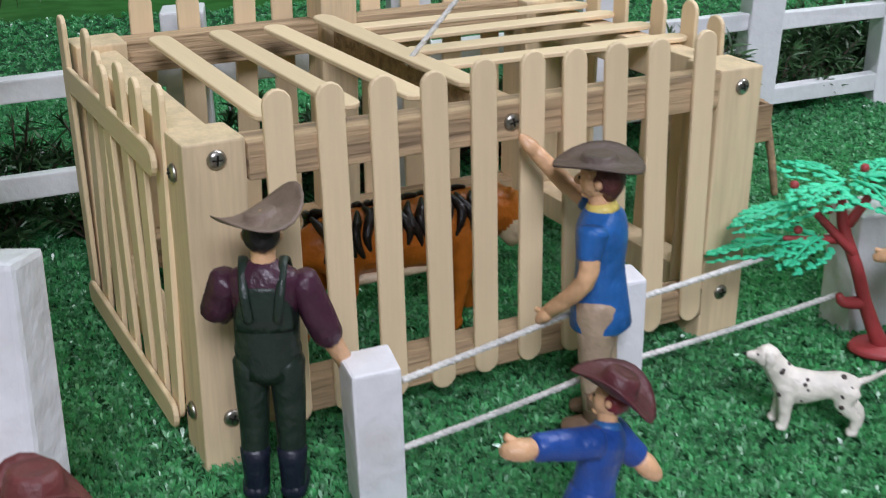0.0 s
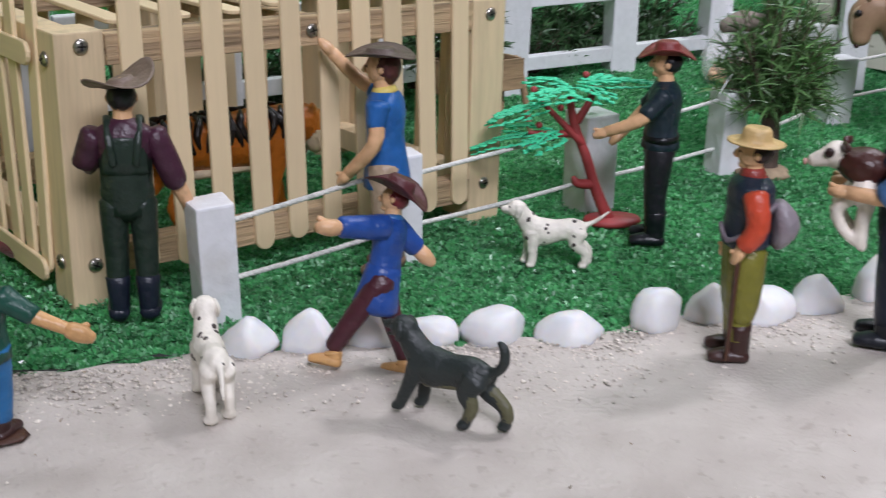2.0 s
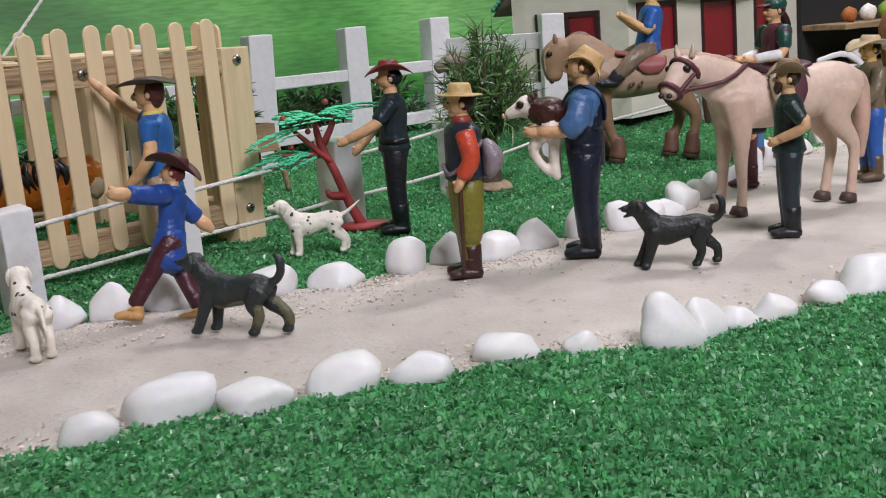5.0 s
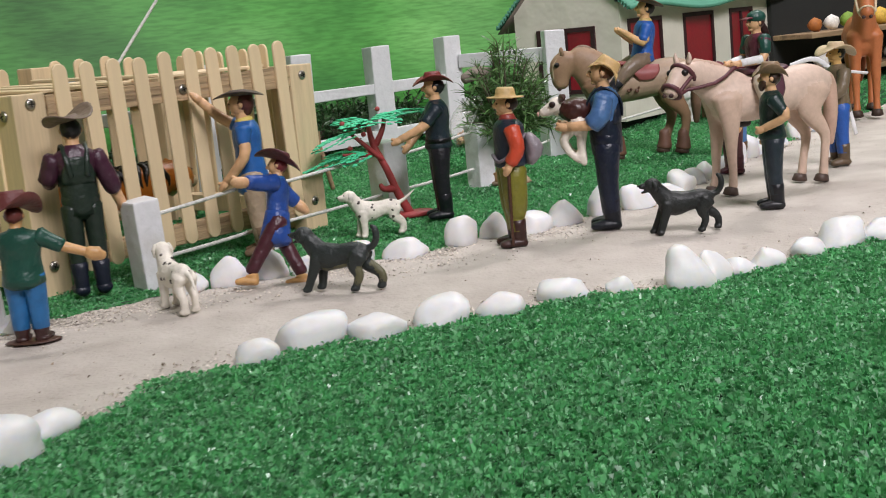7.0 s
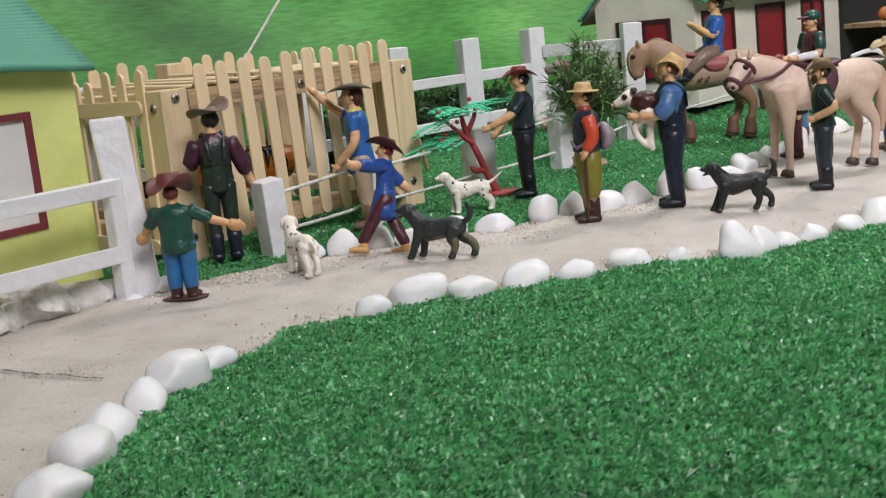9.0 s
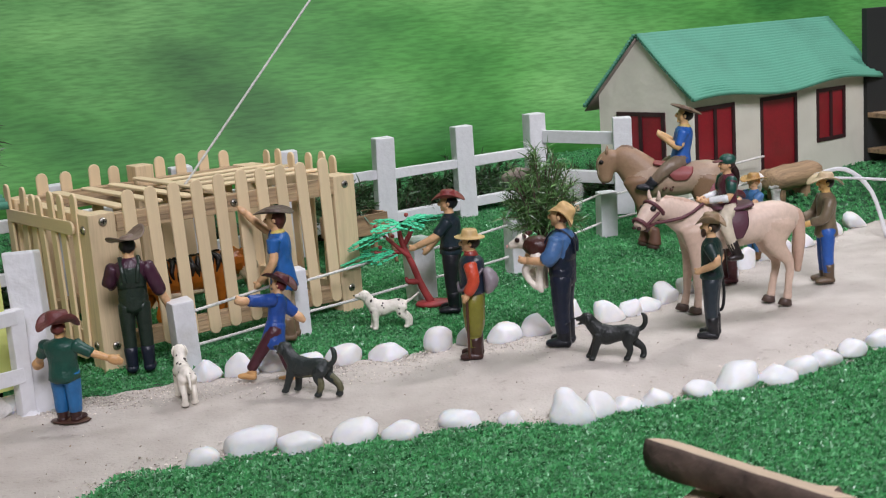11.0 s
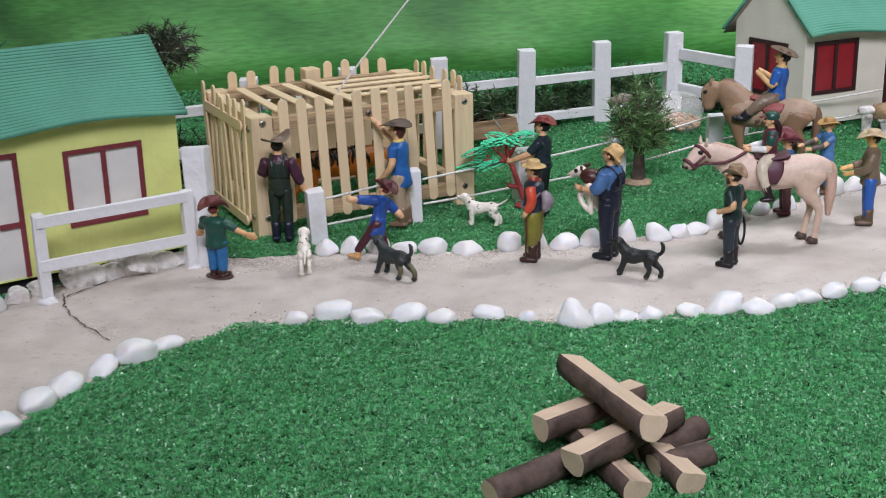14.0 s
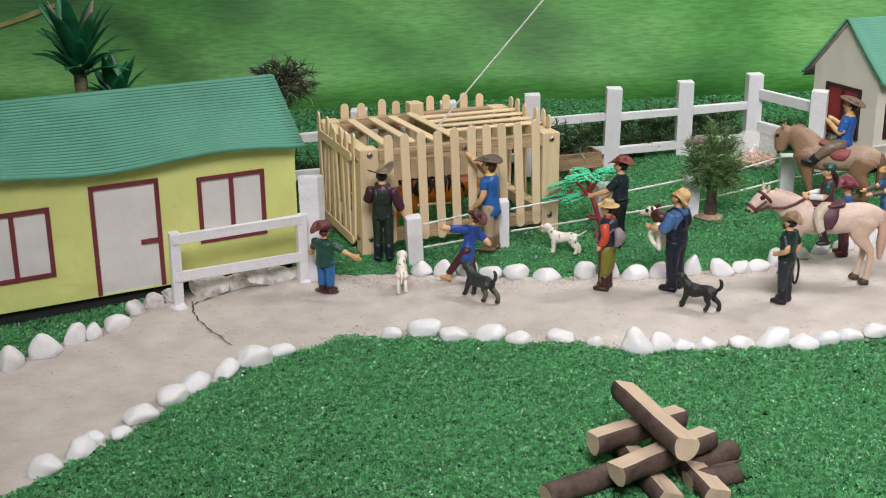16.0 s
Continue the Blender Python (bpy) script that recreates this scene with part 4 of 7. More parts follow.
for x0, x1 in ((0.0240, 0.0205), (0.0535, 0.0455), (0.0800, 0.0690), (0.1010, 0.0915)):  # roof, left half
    d = Vector((x1 - x0, 0.1215, 0.0035))
    part_of("stick", stick, cage, pose(x0, 0.018, 0.1152 + (0.0022 if x0 > 0.09 else 0), -90 + 1.6, 0, math.degrees(math.atan2(-d.x, d.y))))
for y, z in ((0.0545, 0.1158), (0.0800, 0.1160), (0.1040, 0.1162), (0.1290, 0.1165)):  # roof, right half
    part_of("stick", stick, cage, pose(0.1010, y, z, 0, 90, 0) @ pose(0, 0, 0, 0, 0, 90) @ pose(0, 0, 0, 0, rnd.uniform(-1.5, 1.5), 0))
for x, z in ((-0.0005, 0.1095), (0.2105, 0.1075), (0.1065, 0.1075), (-0.001, 0.0165), (0.2095, 0.0195)):
    part_of("screw", screw, cage, pose(x, 0.001 if abs(x - 0.1065) > 0.01 else 0.0005, z, 90, rnd.uniform(0, 80), 0), "small steel cross-head screw")
for z in (0.1040, 0.0175):
    part_of("screw", screw, cage, pose(-0.0115, 0.0105, z, 0, -90, 0), "small steel cross-head screw")

bm = bmesh.new()
rope(bm, (-0.0152, 0.467, 0.1165), (0.3091, 0.6246, 0.5), 0.0010, 0.0, twist=260)
rope(bm, (0.3091, 0.6246, 0.5), (2.096, 1.4934, 2.6), 0.0010, 0.0, twist=260, strands=2)
thing("string", bm, rope_white, None, "white string tied to the cage roof, running up", "string")


# ---- stones ----
def stone(x, y, w, d, h, turn, seed, m, category="stone", label="smooth white pebble edging the path", group="pebbles along the path", angular=0.0):
    bm = bmesh.new()
    bmesh.ops.create_icosphere(bm, subdivisions=3, radius=0.5)
    off = Vector((seed * 3.1, seed * 1.7, seed * 0.9))
    dice = random.Random(seed * 7 + 3)
    power = 0.60 if angular else dice.uniform(0.86, 1.0)  # fuller than an egg
    narrow, slant = dice.uniform(0.05, 0.42), dice.uniform(-0.24, 0.24)
    cuts = [(Vector((dice.gauss(0, 1), dice.gauss(0, 0.8), dice.gauss(0.3, 0.8))).normalized(), dice.uniform(0.26, 0.38) if angular else dice.uniform(0.33, 0.42)) for _ in range(14 if angular else 5)]
    for v in bm.verts:
        q = Vector([math.copysign(abs(2 * c) ** power, c) / 2 for c in v.co])
        q *= 1 + (0.16 if angular else 0.30) * noise.noise(q * 1.9 + off) + 0.03 * noise.noise(q * 6 + off)
        if angular:
            q *= 1 + angular * 0.5 * noise.noise(q * 4.5 + off)
        for way, reach in cuts:
            over = q.dot(way) - reach
            if over > 0:
                q -= way * over * (1.0 if angular else 0.7)
        q.x = q.x * (1 - narrow * (q.z + 0.1)) + slant * q.z
        q.z = max(q.z, -0.36 if angular else -0.20) if q.z < 0 else q.z
        v.co = Vector((q.x * w, q.y * d, q.z * h))
    for f in bm.faces:
        f.smooth = not angular
    ext = [max(v.co[i] for v in bm.verts) - min(v.co[i] for v in bm.verts) for i in range(3)]
    for v in bm.verts:
        v.co = Vector((v.co.x * w / ext[0], v.co.y * d / ext[1], v.co.z * h / ext[2]))
    low = min(v.co.z for v in bm.verts)
    z = path_z(x, y)
    return thing("pebble" if not angular else "rock", bm, m, pose(x, y, z - low - 0.0012, random.uniform(-8, 8), random.uniform(-8, 8), turn), label, category, group)


NEAR = [(-0.217, -0.139, 22, 16), (-0.203, -0.109, 21, 13), (-0.200, -0.091, 17, 10), (-0.184, -0.078, 15, 9), (-0.177, -0.051, 24, 14), (-0.166, -0.015, 25, 17), (-0.157, 0.016, 25, 15), (-0.139, 0.047, 20, 15),
        (-0.122, 0.0715, 28, 21), (-0.103, 0.095, 19, 8), (-0.012, 0.143, 19, 13), (0.015, 0.155, 30, 18), (0.043, 0.146, 25, 11), (0.078, 0.149, 28, 17), (0.1035, 0.1435, 24, 14), (0.140, 0.1525, 24, 13), (0.171, 0.151, 15, 11),
        (0.2078, 0.1484, 28, 25), (0.2289, 0.1575, 22, 19), (0.2495, 0.163, 21, 11), (0.2694, 0.1645, 20, 13), (0.3015, 0.1715, 23, 13), (0.330, 0.180, 31, 11), (0.356, 0.176, 25, 15), (0.379, 0.186, 24, 14), (0.400, 0.193, 25, 13), (0.424, 0.201, 26, 14),
        (0.451, 0.210, 24, 12), (0.476, 0.221, 20, 12), (0.503, 0.234, 26, 13), (0.531, 0.247, 22, 12), (0.559, 0.261, 24, 13)]
FAR = [(-0.0093, 0.3085, 22, 15), (0.0153, 0.3086, 23, 17), (0.0370, 0.3135, 21, 18), (0.0633, 0.3115, 22, 12), (0.0891, 0.311, 25, 15), (0.1205, 0.308, 27, 12), (0.1600, 0.314, 21, 18), (0.183, 0.320, 18, 16), (0.210, 0.320, 25, 14), (0.2355, 0.327, 22, 16),
       (0.268, 0.337, 18, 19), (0.297, 0.340, 22, 17), (0.319, 0.348, 20, 14), (0.3365, 0.359, 26, 11), (0.359, 0.379, 24, 16), (0.386, 0.401, 20, 13), (0.410, 0.424, 21, 13), (0.437, 0.434, 21, 15), (0.468, 0.463, 20, 19), (0.500, 0.489, 20, 19), (0.522, 0.503, 19, 15), (0.555, 0.525, 24, 15), (0.60, 0.555, 24, 18), (0.64, 0.58, 26, 16)]
LEFT = [(-0.326, 0.036, 22, 22), (-0.309, 0.070, 30, 22), (-0.297, 0.101, 20, 19), (-0.284, 0.114, 16, 14), (-0.272, 0.140, 28, 17), (-0.268, 0.176, 19, 15)]
for k, (x, y, w, h) in enumerate(NEAR + FAR + LEFT):
    grow = 1.12 if (x, y, w, h) in FAR else 1.10
    w, h = w / 1000 * grow, h / 1000 * (1.12 if (x, y, w, h) in FAR else 0.96)
    edge = NEAR_EDGE if k < len(NEAR) else FAR_EDGE
    turn = math.degrees(math.atan2(between(edge, x + 0.02) - between(edge, x - 0.02), 0.04))  # lying along the edge
    if turn > 40 and k < len(NEAR):
        w *= 1.2
    h *= 1.12 if k >= len(NEAR + FAR) else 1.0
    stone(x, y, w * 1.0, w * 0.72, max(0.42 * w, (h - 0.12 * w) * 1.12), turn + random.uniform(-16, 16), k + 1, stone_white)
for k, (x, y, w, h) in enumerate([(-0.256, 0.194, 20, 16), (-0.243, 0.211, 18, 15), (-0.217, 0.233, 38, 21), (-0.194, 0.247, 27, 16), (-0.172, 0.260, 38, 22), (-0.154, 0.275, 28, 17), (-0.136, 0.283, 15, 14), (-0.105, 0.278, 13, 11)]):
    stone(x, y, w / 1000 * 1.08, w / 1000 * 0.66, h / 1000 * 1.0, 36 + random.uniform(-15, 15), k + 60, stone_grey if k not in (6, 7) else stone_white, "rock", "rough pale grey rock with white veins under the fence" if k not in (6, 7) else "rough white rock by the fence post", "rocks under the fence", 0.16)


# ---- stacked split logs on the lawn ----
def split_log(a, b, r, flat, face, seed, label="short split log with brown bark and pale cut face"):
    """A half-split branch from a to b; flat: depth of its cut, as a share of the radius; face: where the cut looks."""
    a, b = Vector(a), Vector(b)
    rr = random.Random(seed)
    bm = bmesh.new()
    n, seg = 14, 20
    length = (b - a).length
    rings = []
    for i in range(n + 1):
        f = i / n
        ring = []
        for k in range(seg):
            t = 2 * math.pi * k / seg
            rad = r * (1 + 0.10 * noise.noise(Vector((math.cos(t) * 1.3, math.sin(t) * 1.3, f * 3 + seed))) + 0.07 * noise.noise(Vector((math.cos(t) * 4, math.sin(t) * 4, f * 9 + seed))))
            x, y = rad * math.cos(t), rad * math.sin(t)
            if flat is not None:
                y = min(y, r * flat + 0.0004 * noise.noise(Vector((x * 300, f * 8, seed))))
                if abs(y - r * flat) < 0.0008:
                    x *= 1.03
            ring.append(bm.verts.new((x + 0.0012 * math.sin(3 * f + seed), y, length * f + (0.0015 * math.cos(t + seed) if i in (0, n) else 0))))
        rings.append(ring)
    for p, q in zip(rings, rings[1:]):
        for k in range(seg):
            f = bm.faces.new((p[k], p[(k + 1) % seg], q[(k + 1) % seg], q[k]))
            c = f.calc_center_median()
            f.material_index = 1 if flat is not None and c.y > r * (flat - 0.06) else 0
            f.smooth = f.material_index == 0
    for ring, flip in ((rings[0], True), (rings[-1], False)):
        f = bm.faces.new(ring[::-1] if flip else ring)
        f.material_index = 1
    d = (b - a).normalized()
    m = Matrix.Translation(a) @ d.to_track_quat("Z", "Y").to_matrix().to_4x4()
    # bring the cut face to the top
    up = m.to_3x3().inverted() @ Vector(face)
    ang = math.degrees(math.atan2(up.y, up.x)) - 90
    return thing("log", bm, [bark, log_face], m @ pose(0, 0, 0, 0, 0, ang), label, "log", "stacked logs")


# ---- toy figures: each is one moulded mesh ----
from mathutils.bvhtree import BVHTree

PAINT = {}


def paint(hexa, rough=0.38, bump=0.12):
    key = (hexa, rough, bump)
    if key not in PAINT:
        PAINT[key] = mat(f"figure_paint_{hexa}_{rough}_{bump}", C(hexa), rough, 0.09 if bump < 0.3 else 0.06, 130, 0.6 if bump < 0.3 else bump, 210 if bump < 0.3 else 420, spec=0.45, coat=0.0, depth=0.0018 if bump < 0.3 else 0.0006)
    return PAINT[key]


class Mould:
    """One mesh with a palette of paints; forms are added with a paint's colour."""

    def __init__(self):
        self.bm, self.mats = bmesh.new(), []

    rough, bump = 0.38, 0.12

    def ink(self, colour, rough=None):
        m = paint(colour, rough or self.rough, self.bump)
        if m not in self.mats:
            self.mats.append(m)
        return self.mats.index(m)

    def tube(self, colour, pts, radii, **k):
        tube(self.bm, pts, radii, self.ink(colour), grain=11, **k)

    def ball(self, colour, c, r, **k):
        ball(self.bm, c, r, self.ink(colour), **k)

    def hat(self, colour, c, r=0.16, crown=0.075, high=0.085, curl=0.9, droop=0.25, tilt=(0, 0, 0), thick=0.006, band=None):
        """Brimmed hat at head top c; curl lifts the sides, droop lowers front and back."""

        def bend(x, y):
            d = math.hypot(x, y)
            if d < crown * 1.05:
                return 0.0
            k = (d - crown) / (r - crown)
            return (curl * (x / r) ** 2 - droop * (y / r) ** 2) * k * r * 0.6

        prof = [(0.001, high * 0.86), (crown * 0.45, high * 0.93), (crown * 0.78, high), (crown * 0.93, high * 0.8), (crown * 1.02, high * 0.35), (crown * 1.08, 0.008), (crown * 1.4, 0.0), (r * 0.9, 0.0), (r, -0.001), (r, -0.001 - thick), (r * 0.9, -thick), (crown * 1.3, -thick), (crown * 0.9, -thick), (0.001, -thick)]
        m = Matrix.Translation(c) @ Euler([radians(a) for a in tilt]).to_matrix().to_4x4()
        lathe(self.bm, prof, self.ink(colour, 0.5), 24, bend, m)
        if band:
            lathe(self.bm, [(crown * 1.09, 0.004), (crown * 1.10, 0.02), (crown * 1.0, 0.021), (crown * 1.0, 0.004)], self.ink(band, 0.5), 20, None, m)

    def fuse(self, voxel=0.017, rounds=5):
        """Melt the forms so far into one smooth cast; each face keeps the nearest form's paint."""
        tree = BVHTree.FromBMesh(self.bm)
        self.bm.faces.ensure_lookup_table()
        inks = [f.material_index for f in self.bm.faces]
        me = bpy.data.meshes.new("cast")
        self.bm.to_mesh(me)
        ob = bpy.data.objects.new("cast", me)
        bpy.context.scene.collection.objects.link(ob)
        melt = ob.modifiers.new("melt", "REMESH")
        melt.mode, melt.voxel_size = "VOXEL", voxel
        soft = ob.modifiers.new("soft", "SMOOTH")
        soft.iterations, soft.factor = rounds, 0.5
        cast = bpy.data.meshes.new_from_object(ob.evaluated_get(bpy.context.evaluated_depsgraph_get()))
        bpy.data.objects.remove(ob)
        bpy.data.meshes.remove(me)
        self.bm.clear()
        self.bm.from_mesh(cast)
        bpy.data.meshes.remove(cast)
        for f in self.bm.faces:
            f.smooth = True
            f.material_index = inks[tree.find_nearest(f.calc_center_median())[2]]

    def take(self, other):
        """Add another mould's forms."""
        swap = []
        for m in other.mats:
            if m not in self.mats:
                self.mats.append(m)
            swap.append(self.mats.index(m))
        for f in other.bm.faces:
            f.material_index = swap[f.material_index]
        me = bpy.data.meshes.new("forms")
        other.bm.to_mesh(me)
        other.bm.free()
        self.bm.from_mesh(me)
        bpy.data.meshes.remove(me)

    def done(self, name, label, category, at, size, group="", squash=1.0):
        put(self.bm, Matrix.Diagonal((size * squash, size * squash, size, 1)))
        return thing(name, self.bm, self.mats, at, label, category, group)


SKIN = "d6aa80"


def person_form(k, skin=SKIN, hair="2a1c18", shirt="2c62a8", legs="3a2a26", boots="231a18", sleeve=0.55, left=None, right=None, stride=(0.0, 0.0), collar=None, belt=None, tuck=None, seated=False, forearm=None, thick=1.0, hem=0.50, forward=0.0, hand=1.0, waist=1.0, limb=1.0, ankle=0.175):
    """Body in units of its height: front -y, its left +x."""
    t = thick
    left = left or [(0.125, 0, 0.775), (0.17, 0.01, 0.62), (0.165, -0.05, 0.47)]
    right = right or [(-0.125, 0, 0.775), (-0.17, 0.01, 0.62), (-0.165, -0.05, 0.47)]
    if not seated:
        for s, d in ((1, stride[0]), (-1, stride[1])):
            x = 0.058 * s
            k.tube(legs, [(x, -d * 0.10, 0.49), (x * 1.06, d * 0.45 - 0.008, 0.29), (x * 1.08, d, 0.105)], [(0.067 * t, 0.074 * t), (0.056 * t, 0.058 * t), (0.047 * t, 0.050 * t)], seg=12, lump=0.05)
            k.tube(boots, [(x * 1.08, d, ankle), (x * 1.08, d + 0.004, 0.05), (x * 1.1, d, 0.03)], [(0.053, 0.055), (0.044, 0.050), (0.046, 0.055)], seg=12, cap=0.3)
            k.tube(boots, [(x * 1.1, d + 0.035, 0.026), (x * 1.2, d - 0.035, 0.032), (x * 1.3, d - 0.108, 0.025)], [(0.044, 0.030), (0.048, 0.034), (0.038, 0.023)], seg=12, ref=(1, 0, 0), cap=0.7)
    else:
        ahead = forward > 0  # feet braced forward, or hanging straight
        for s in (1, -1):
            shin = [(0.06 * s, 0.0, 0.50), (0.135 * s, -0.10, 0.45), (0.165 * s, -0.175, 0.37), (0.165 * s, -0.225, 0.31)] if ahead else [(0.06 * s, 0.0, 0.50), (0.195 * s, -0.10, 0.43), (0.235 * s, -0.07, 0.26), (0.235 * s, -0.02, 0.14)]
            k.tube(legs, shin, [0.074, 0.064, 0.052, 0.046], seg=12)
            ankle = Vector(shin[-1])
            d = (ankle - Vector(shin[-2])).normalized()
            k.tube(boots, [ankle - d * (0.02 if ahead else 0.09), ankle + d * 0.03, ankle + d * 0.06], [0.054, 0.047, 0.045], seg=12, cap=0.3)
            heel = ankle + d * 0.055
            k.tube(boots, [heel + Vector((0, 0.03, -0.005)), heel + Vector((0.01 * s, -0.04, -0.01)), heel + Vector((0.02 * s, -0.10, -0.015))], [(0.042, 0.034), (0.046, 0.034), (0.032, 0.02)], seg=10)
    g = t if hem > 0.47 else t * 0.82
    k.tube(legs, [(0, 0.002, 0.455), (0, 0, 0.52), (0, 0, 0.565)], [(0.085 * g, 0.078 * g), (0.118 * g, 0.088 * g), (0.110 * g, 0.082 * g)], seg=16, ref=(1, 0, 0))
    k.tube(shirt, [(0, 0.0, hem), (0, 0, 0.60), (0, 0.004, 0.70), (0, 0.006, 0.775), (0, 0.006, 0.815)], [((0.102 if hem > 0.55 else 0.126 if hem > 0.47 else 0.118) * t, (0.078 if hem > 0.55 else 0.098 if hem > 0.47 else 0.104 if hem > 0.44 else 0.108) * t), (0.108 * t * waist, 0.082 * t * waist), (0.124 * t, 0.088 * t), (0.132 * t, 0.078 * t), (0.062, 0.055)], seg=18, ref=(1, 0, 0), cap=0.35, lump=0.04)
    if belt:
        k.tube(belt, [(0, 0, 0.535), (0, 0, 0.562)], [(0.121 * t, 0.092 * t)] * 2, seg=18, ref=(1, 0, 0), cap=0.05, steps=1)
    for arm in (left, right):
        a, b, c = [Vector(p) for p in arm]
        k.tube(skin, [a.lerp(b, 0.3), b, c], [0.036 * limb, 0.033 * limb, 0.027 * limb], seg=12)
        e = a.lerp(b, min(1, sleeve * 1.6)) if sleeve < 0.62 else b.lerp(c, (sleeve - 0.62) / 0.38)
        pts = [a, a.lerp(e, 0.5), e] if sleeve < 0.62 else [a, b, e]
        k.tube(shirt, pts, [0.053 * t * limb, 0.048 * limb, 0.043 * limb], seg=12, cap=0.4, lump=0.10)
        if forearm:
            k.tube(forearm, [b, b.lerp(c, 0.5), c.lerp(b, 0.12)], [0.038, 0.036, 0.031], seg=10, cap=0.3)
        d = (c - b).normalized()
        n = hand
        k.tube(skin, [c - d * 0.005, c + d * 0.03 * n, c + d * 0.062 * n], [(0.028 * n, 0.024 * n), (0.034 * n, 0.026 * n), (0.022 * n, 0.017 * n)], seg=12)
        k.tube(skin, [c + d * 0.012, c + d * 0.04 * n + Vector((0, -0.022 * n, 0.024 * n))], [0.013 * n, 0.010 * n], seg=8)
    k.tube(skin, [(0, 0.006, 0.80), (0, 0.0, 0.845), (0, -0.004, 0.88)], [0.045, 0.040, 0.045], seg=12)
    if collar:
        k.tube(collar, [(0, 0.006, 0.808), (0, 0.004, 0.828)], [(0.066, 0.060), (0.054, 0.050)], seg=16, ref=(1, 0, 0), cap=0.2, steps=1)
    k.ball(skin, (0, -0.006, 0.912), (0.058, 0.066, 0.076))
    k.tube(skin, [(0, -0.064, 0.925), (0, -0.078, 0.905), (0, -0.066, 0.896)], [0.009, 0.012, 0.008], seg=8)
    k.tube(skin, [(0, -0.035, 0.862), (0, -0.055, 0.860)], [(0.028, 0.020), (0.020, 0.014)], seg=8)
    for s in (1, -1):
        k.ball(skin, (0.058 * s, 0.004, 0.908), (0.010, 0.016, 0.020), sub=1)
        k.ball("1c1512", (0.023 * s, -0.063, 0.922), (0.009, 0.006, 0.007), sub=1)
    k.ball(hair, (0, 0.014, 0.918), (0.063, 0.066, 0.062), lump=0.06)


def toy(name, label, x, y, face, h, hat=None, extra=None, z=None, lean=(0, 0), squash=1.0, category="figurine", group="toy farm people", **body):
    k = Mould()
    person_form(k, **body)
    if extra:
        extra(k)
    if hat:
        h0 = dict(hat)
        colour = h0.pop("colour")
        k.hat(colour, h0.pop("c", (0, 0.004, 0.955)), **h0)
    zz = ground_z(x, y) + (0.0 if z is None else z)
    return k.done(name, label, category, pose(x, y, zz, lean[0], lean[1], face + 90), h, group, squash)


def straps(colour, t=1.0, panel=True):
    """Bib, back panel and shoulder straps of dungarees."""
    def add(k):
        for s in (1, -1):
            k.tube(colour, [(0.075 * s, -0.098 * t, 0.62), (0.072 * s, -0.090 * t, 0.75), (0.066 * s, -0.01, 0.832), (0.058 * s, 0.090 * t, 0.76), (0.045 * s, 0.098 * t, 0.66)], [(0.016 if panel else 0.011, 0.007)] * 5, seg=8, ref=(1, 0, 0))
        k.tube(colour, [(0, 0.003, 0.445), (0, 0, 0.57), (0, 0.0, 0.61 if not panel else 0.64), (0, 0.004, 0.625 if not panel else 0.685)], [(0.104 * t, 0.086 * t), (0.117 * t, 0.092 * t), (0.118 * t, 0.090 * t), (0.121 * t, 0.089 * t)], seg=20, ref=(1, 0, 0), cap=0.06)
        if panel:
            k.tube(colour, [(0, 0.050 * t, 0.62), (0, 0.056 * t, 0.70), (0, 0.058 * t, 0.765)], [(0.108 * t, 0.042 * t), (0.100 * t, 0.042 * t), (0.066 * t, 0.036 * t)], seg=14, ref=(1, 0, 0), cap=0.2)
        k.tube(colour, [(0, -0.062 * t, 0.60), (0, -0.066 * t, 0.72)], [(0.085, 0.034), (0.072, 0.032)], seg=12, ref=(1, 0, 0), cap=0.2, steps=1)
    return add


# man in maroon shirt and green dungarees, watching the cage
toy("farmer_figure", "glossy toy man in maroon shirt and dark green dungarees", -0.0550, 0.345, 92, 0.1010, z=0.002,
    hair="1d1a1c", shirt="422233", legs="222f27", boots="1c2130", sleeve=0.72, extra=straps("222f27", 0.92, True), thick=0.95, hem=0.57, squash=0.94, waist=0.86, limb=1.12,
    left=[(0.118, 0, 0.765), (0.165, -0.03, 0.65), (0.06, -0.13, 0.69)], right=[(-0.118, 0, 0.765), (-0.185, -0.01, 0.60), (-0.245, -0.06, 0.46)],
    hat=dict(colour="7b6a5d", r=0.150, crown=0.056, high=0.024, curl=0.70, droop=0.10, tilt=(8, 10, 35), c=(0, 0.004, 0.965)))
# waving man
toy("farmer_figure", "toy man in blue shirt waving at the cage, grey felt hat", 0.0575, 0.3925, 163, 0.1035, z=0.001, lean=(3, 0),
    hair="552c28", shirt="2c62a6", legs="a8937c", boots="7a6450", sleeve=0.33, collar="d8c46a", hem=0.40,
    right=[(-0.118, 0, 0.755), (-0.122, -0.135, 0.845), (-0.10, -0.240, 0.965)], left=[(0.125, 0, 0.775), (0.165, -0.02, 0.61), (0.11, -0.15, 0.475)],
    extra=lambda k: k.tube("552c28", [(0, 0.028, 0.945), (0, 0.034, 0.90), (0, 0.030, 0.858)], [(0.064, 0.056), (0.062, 0.050), (0.040, 0.030)], seg=12),
    hat=dict(colour="594b43", r=0.152, crown=0.062, high=0.028, curl=0.30, droop=0.14, tilt=(-3, 0, 0), c=(0, -0.004, 0.972)))
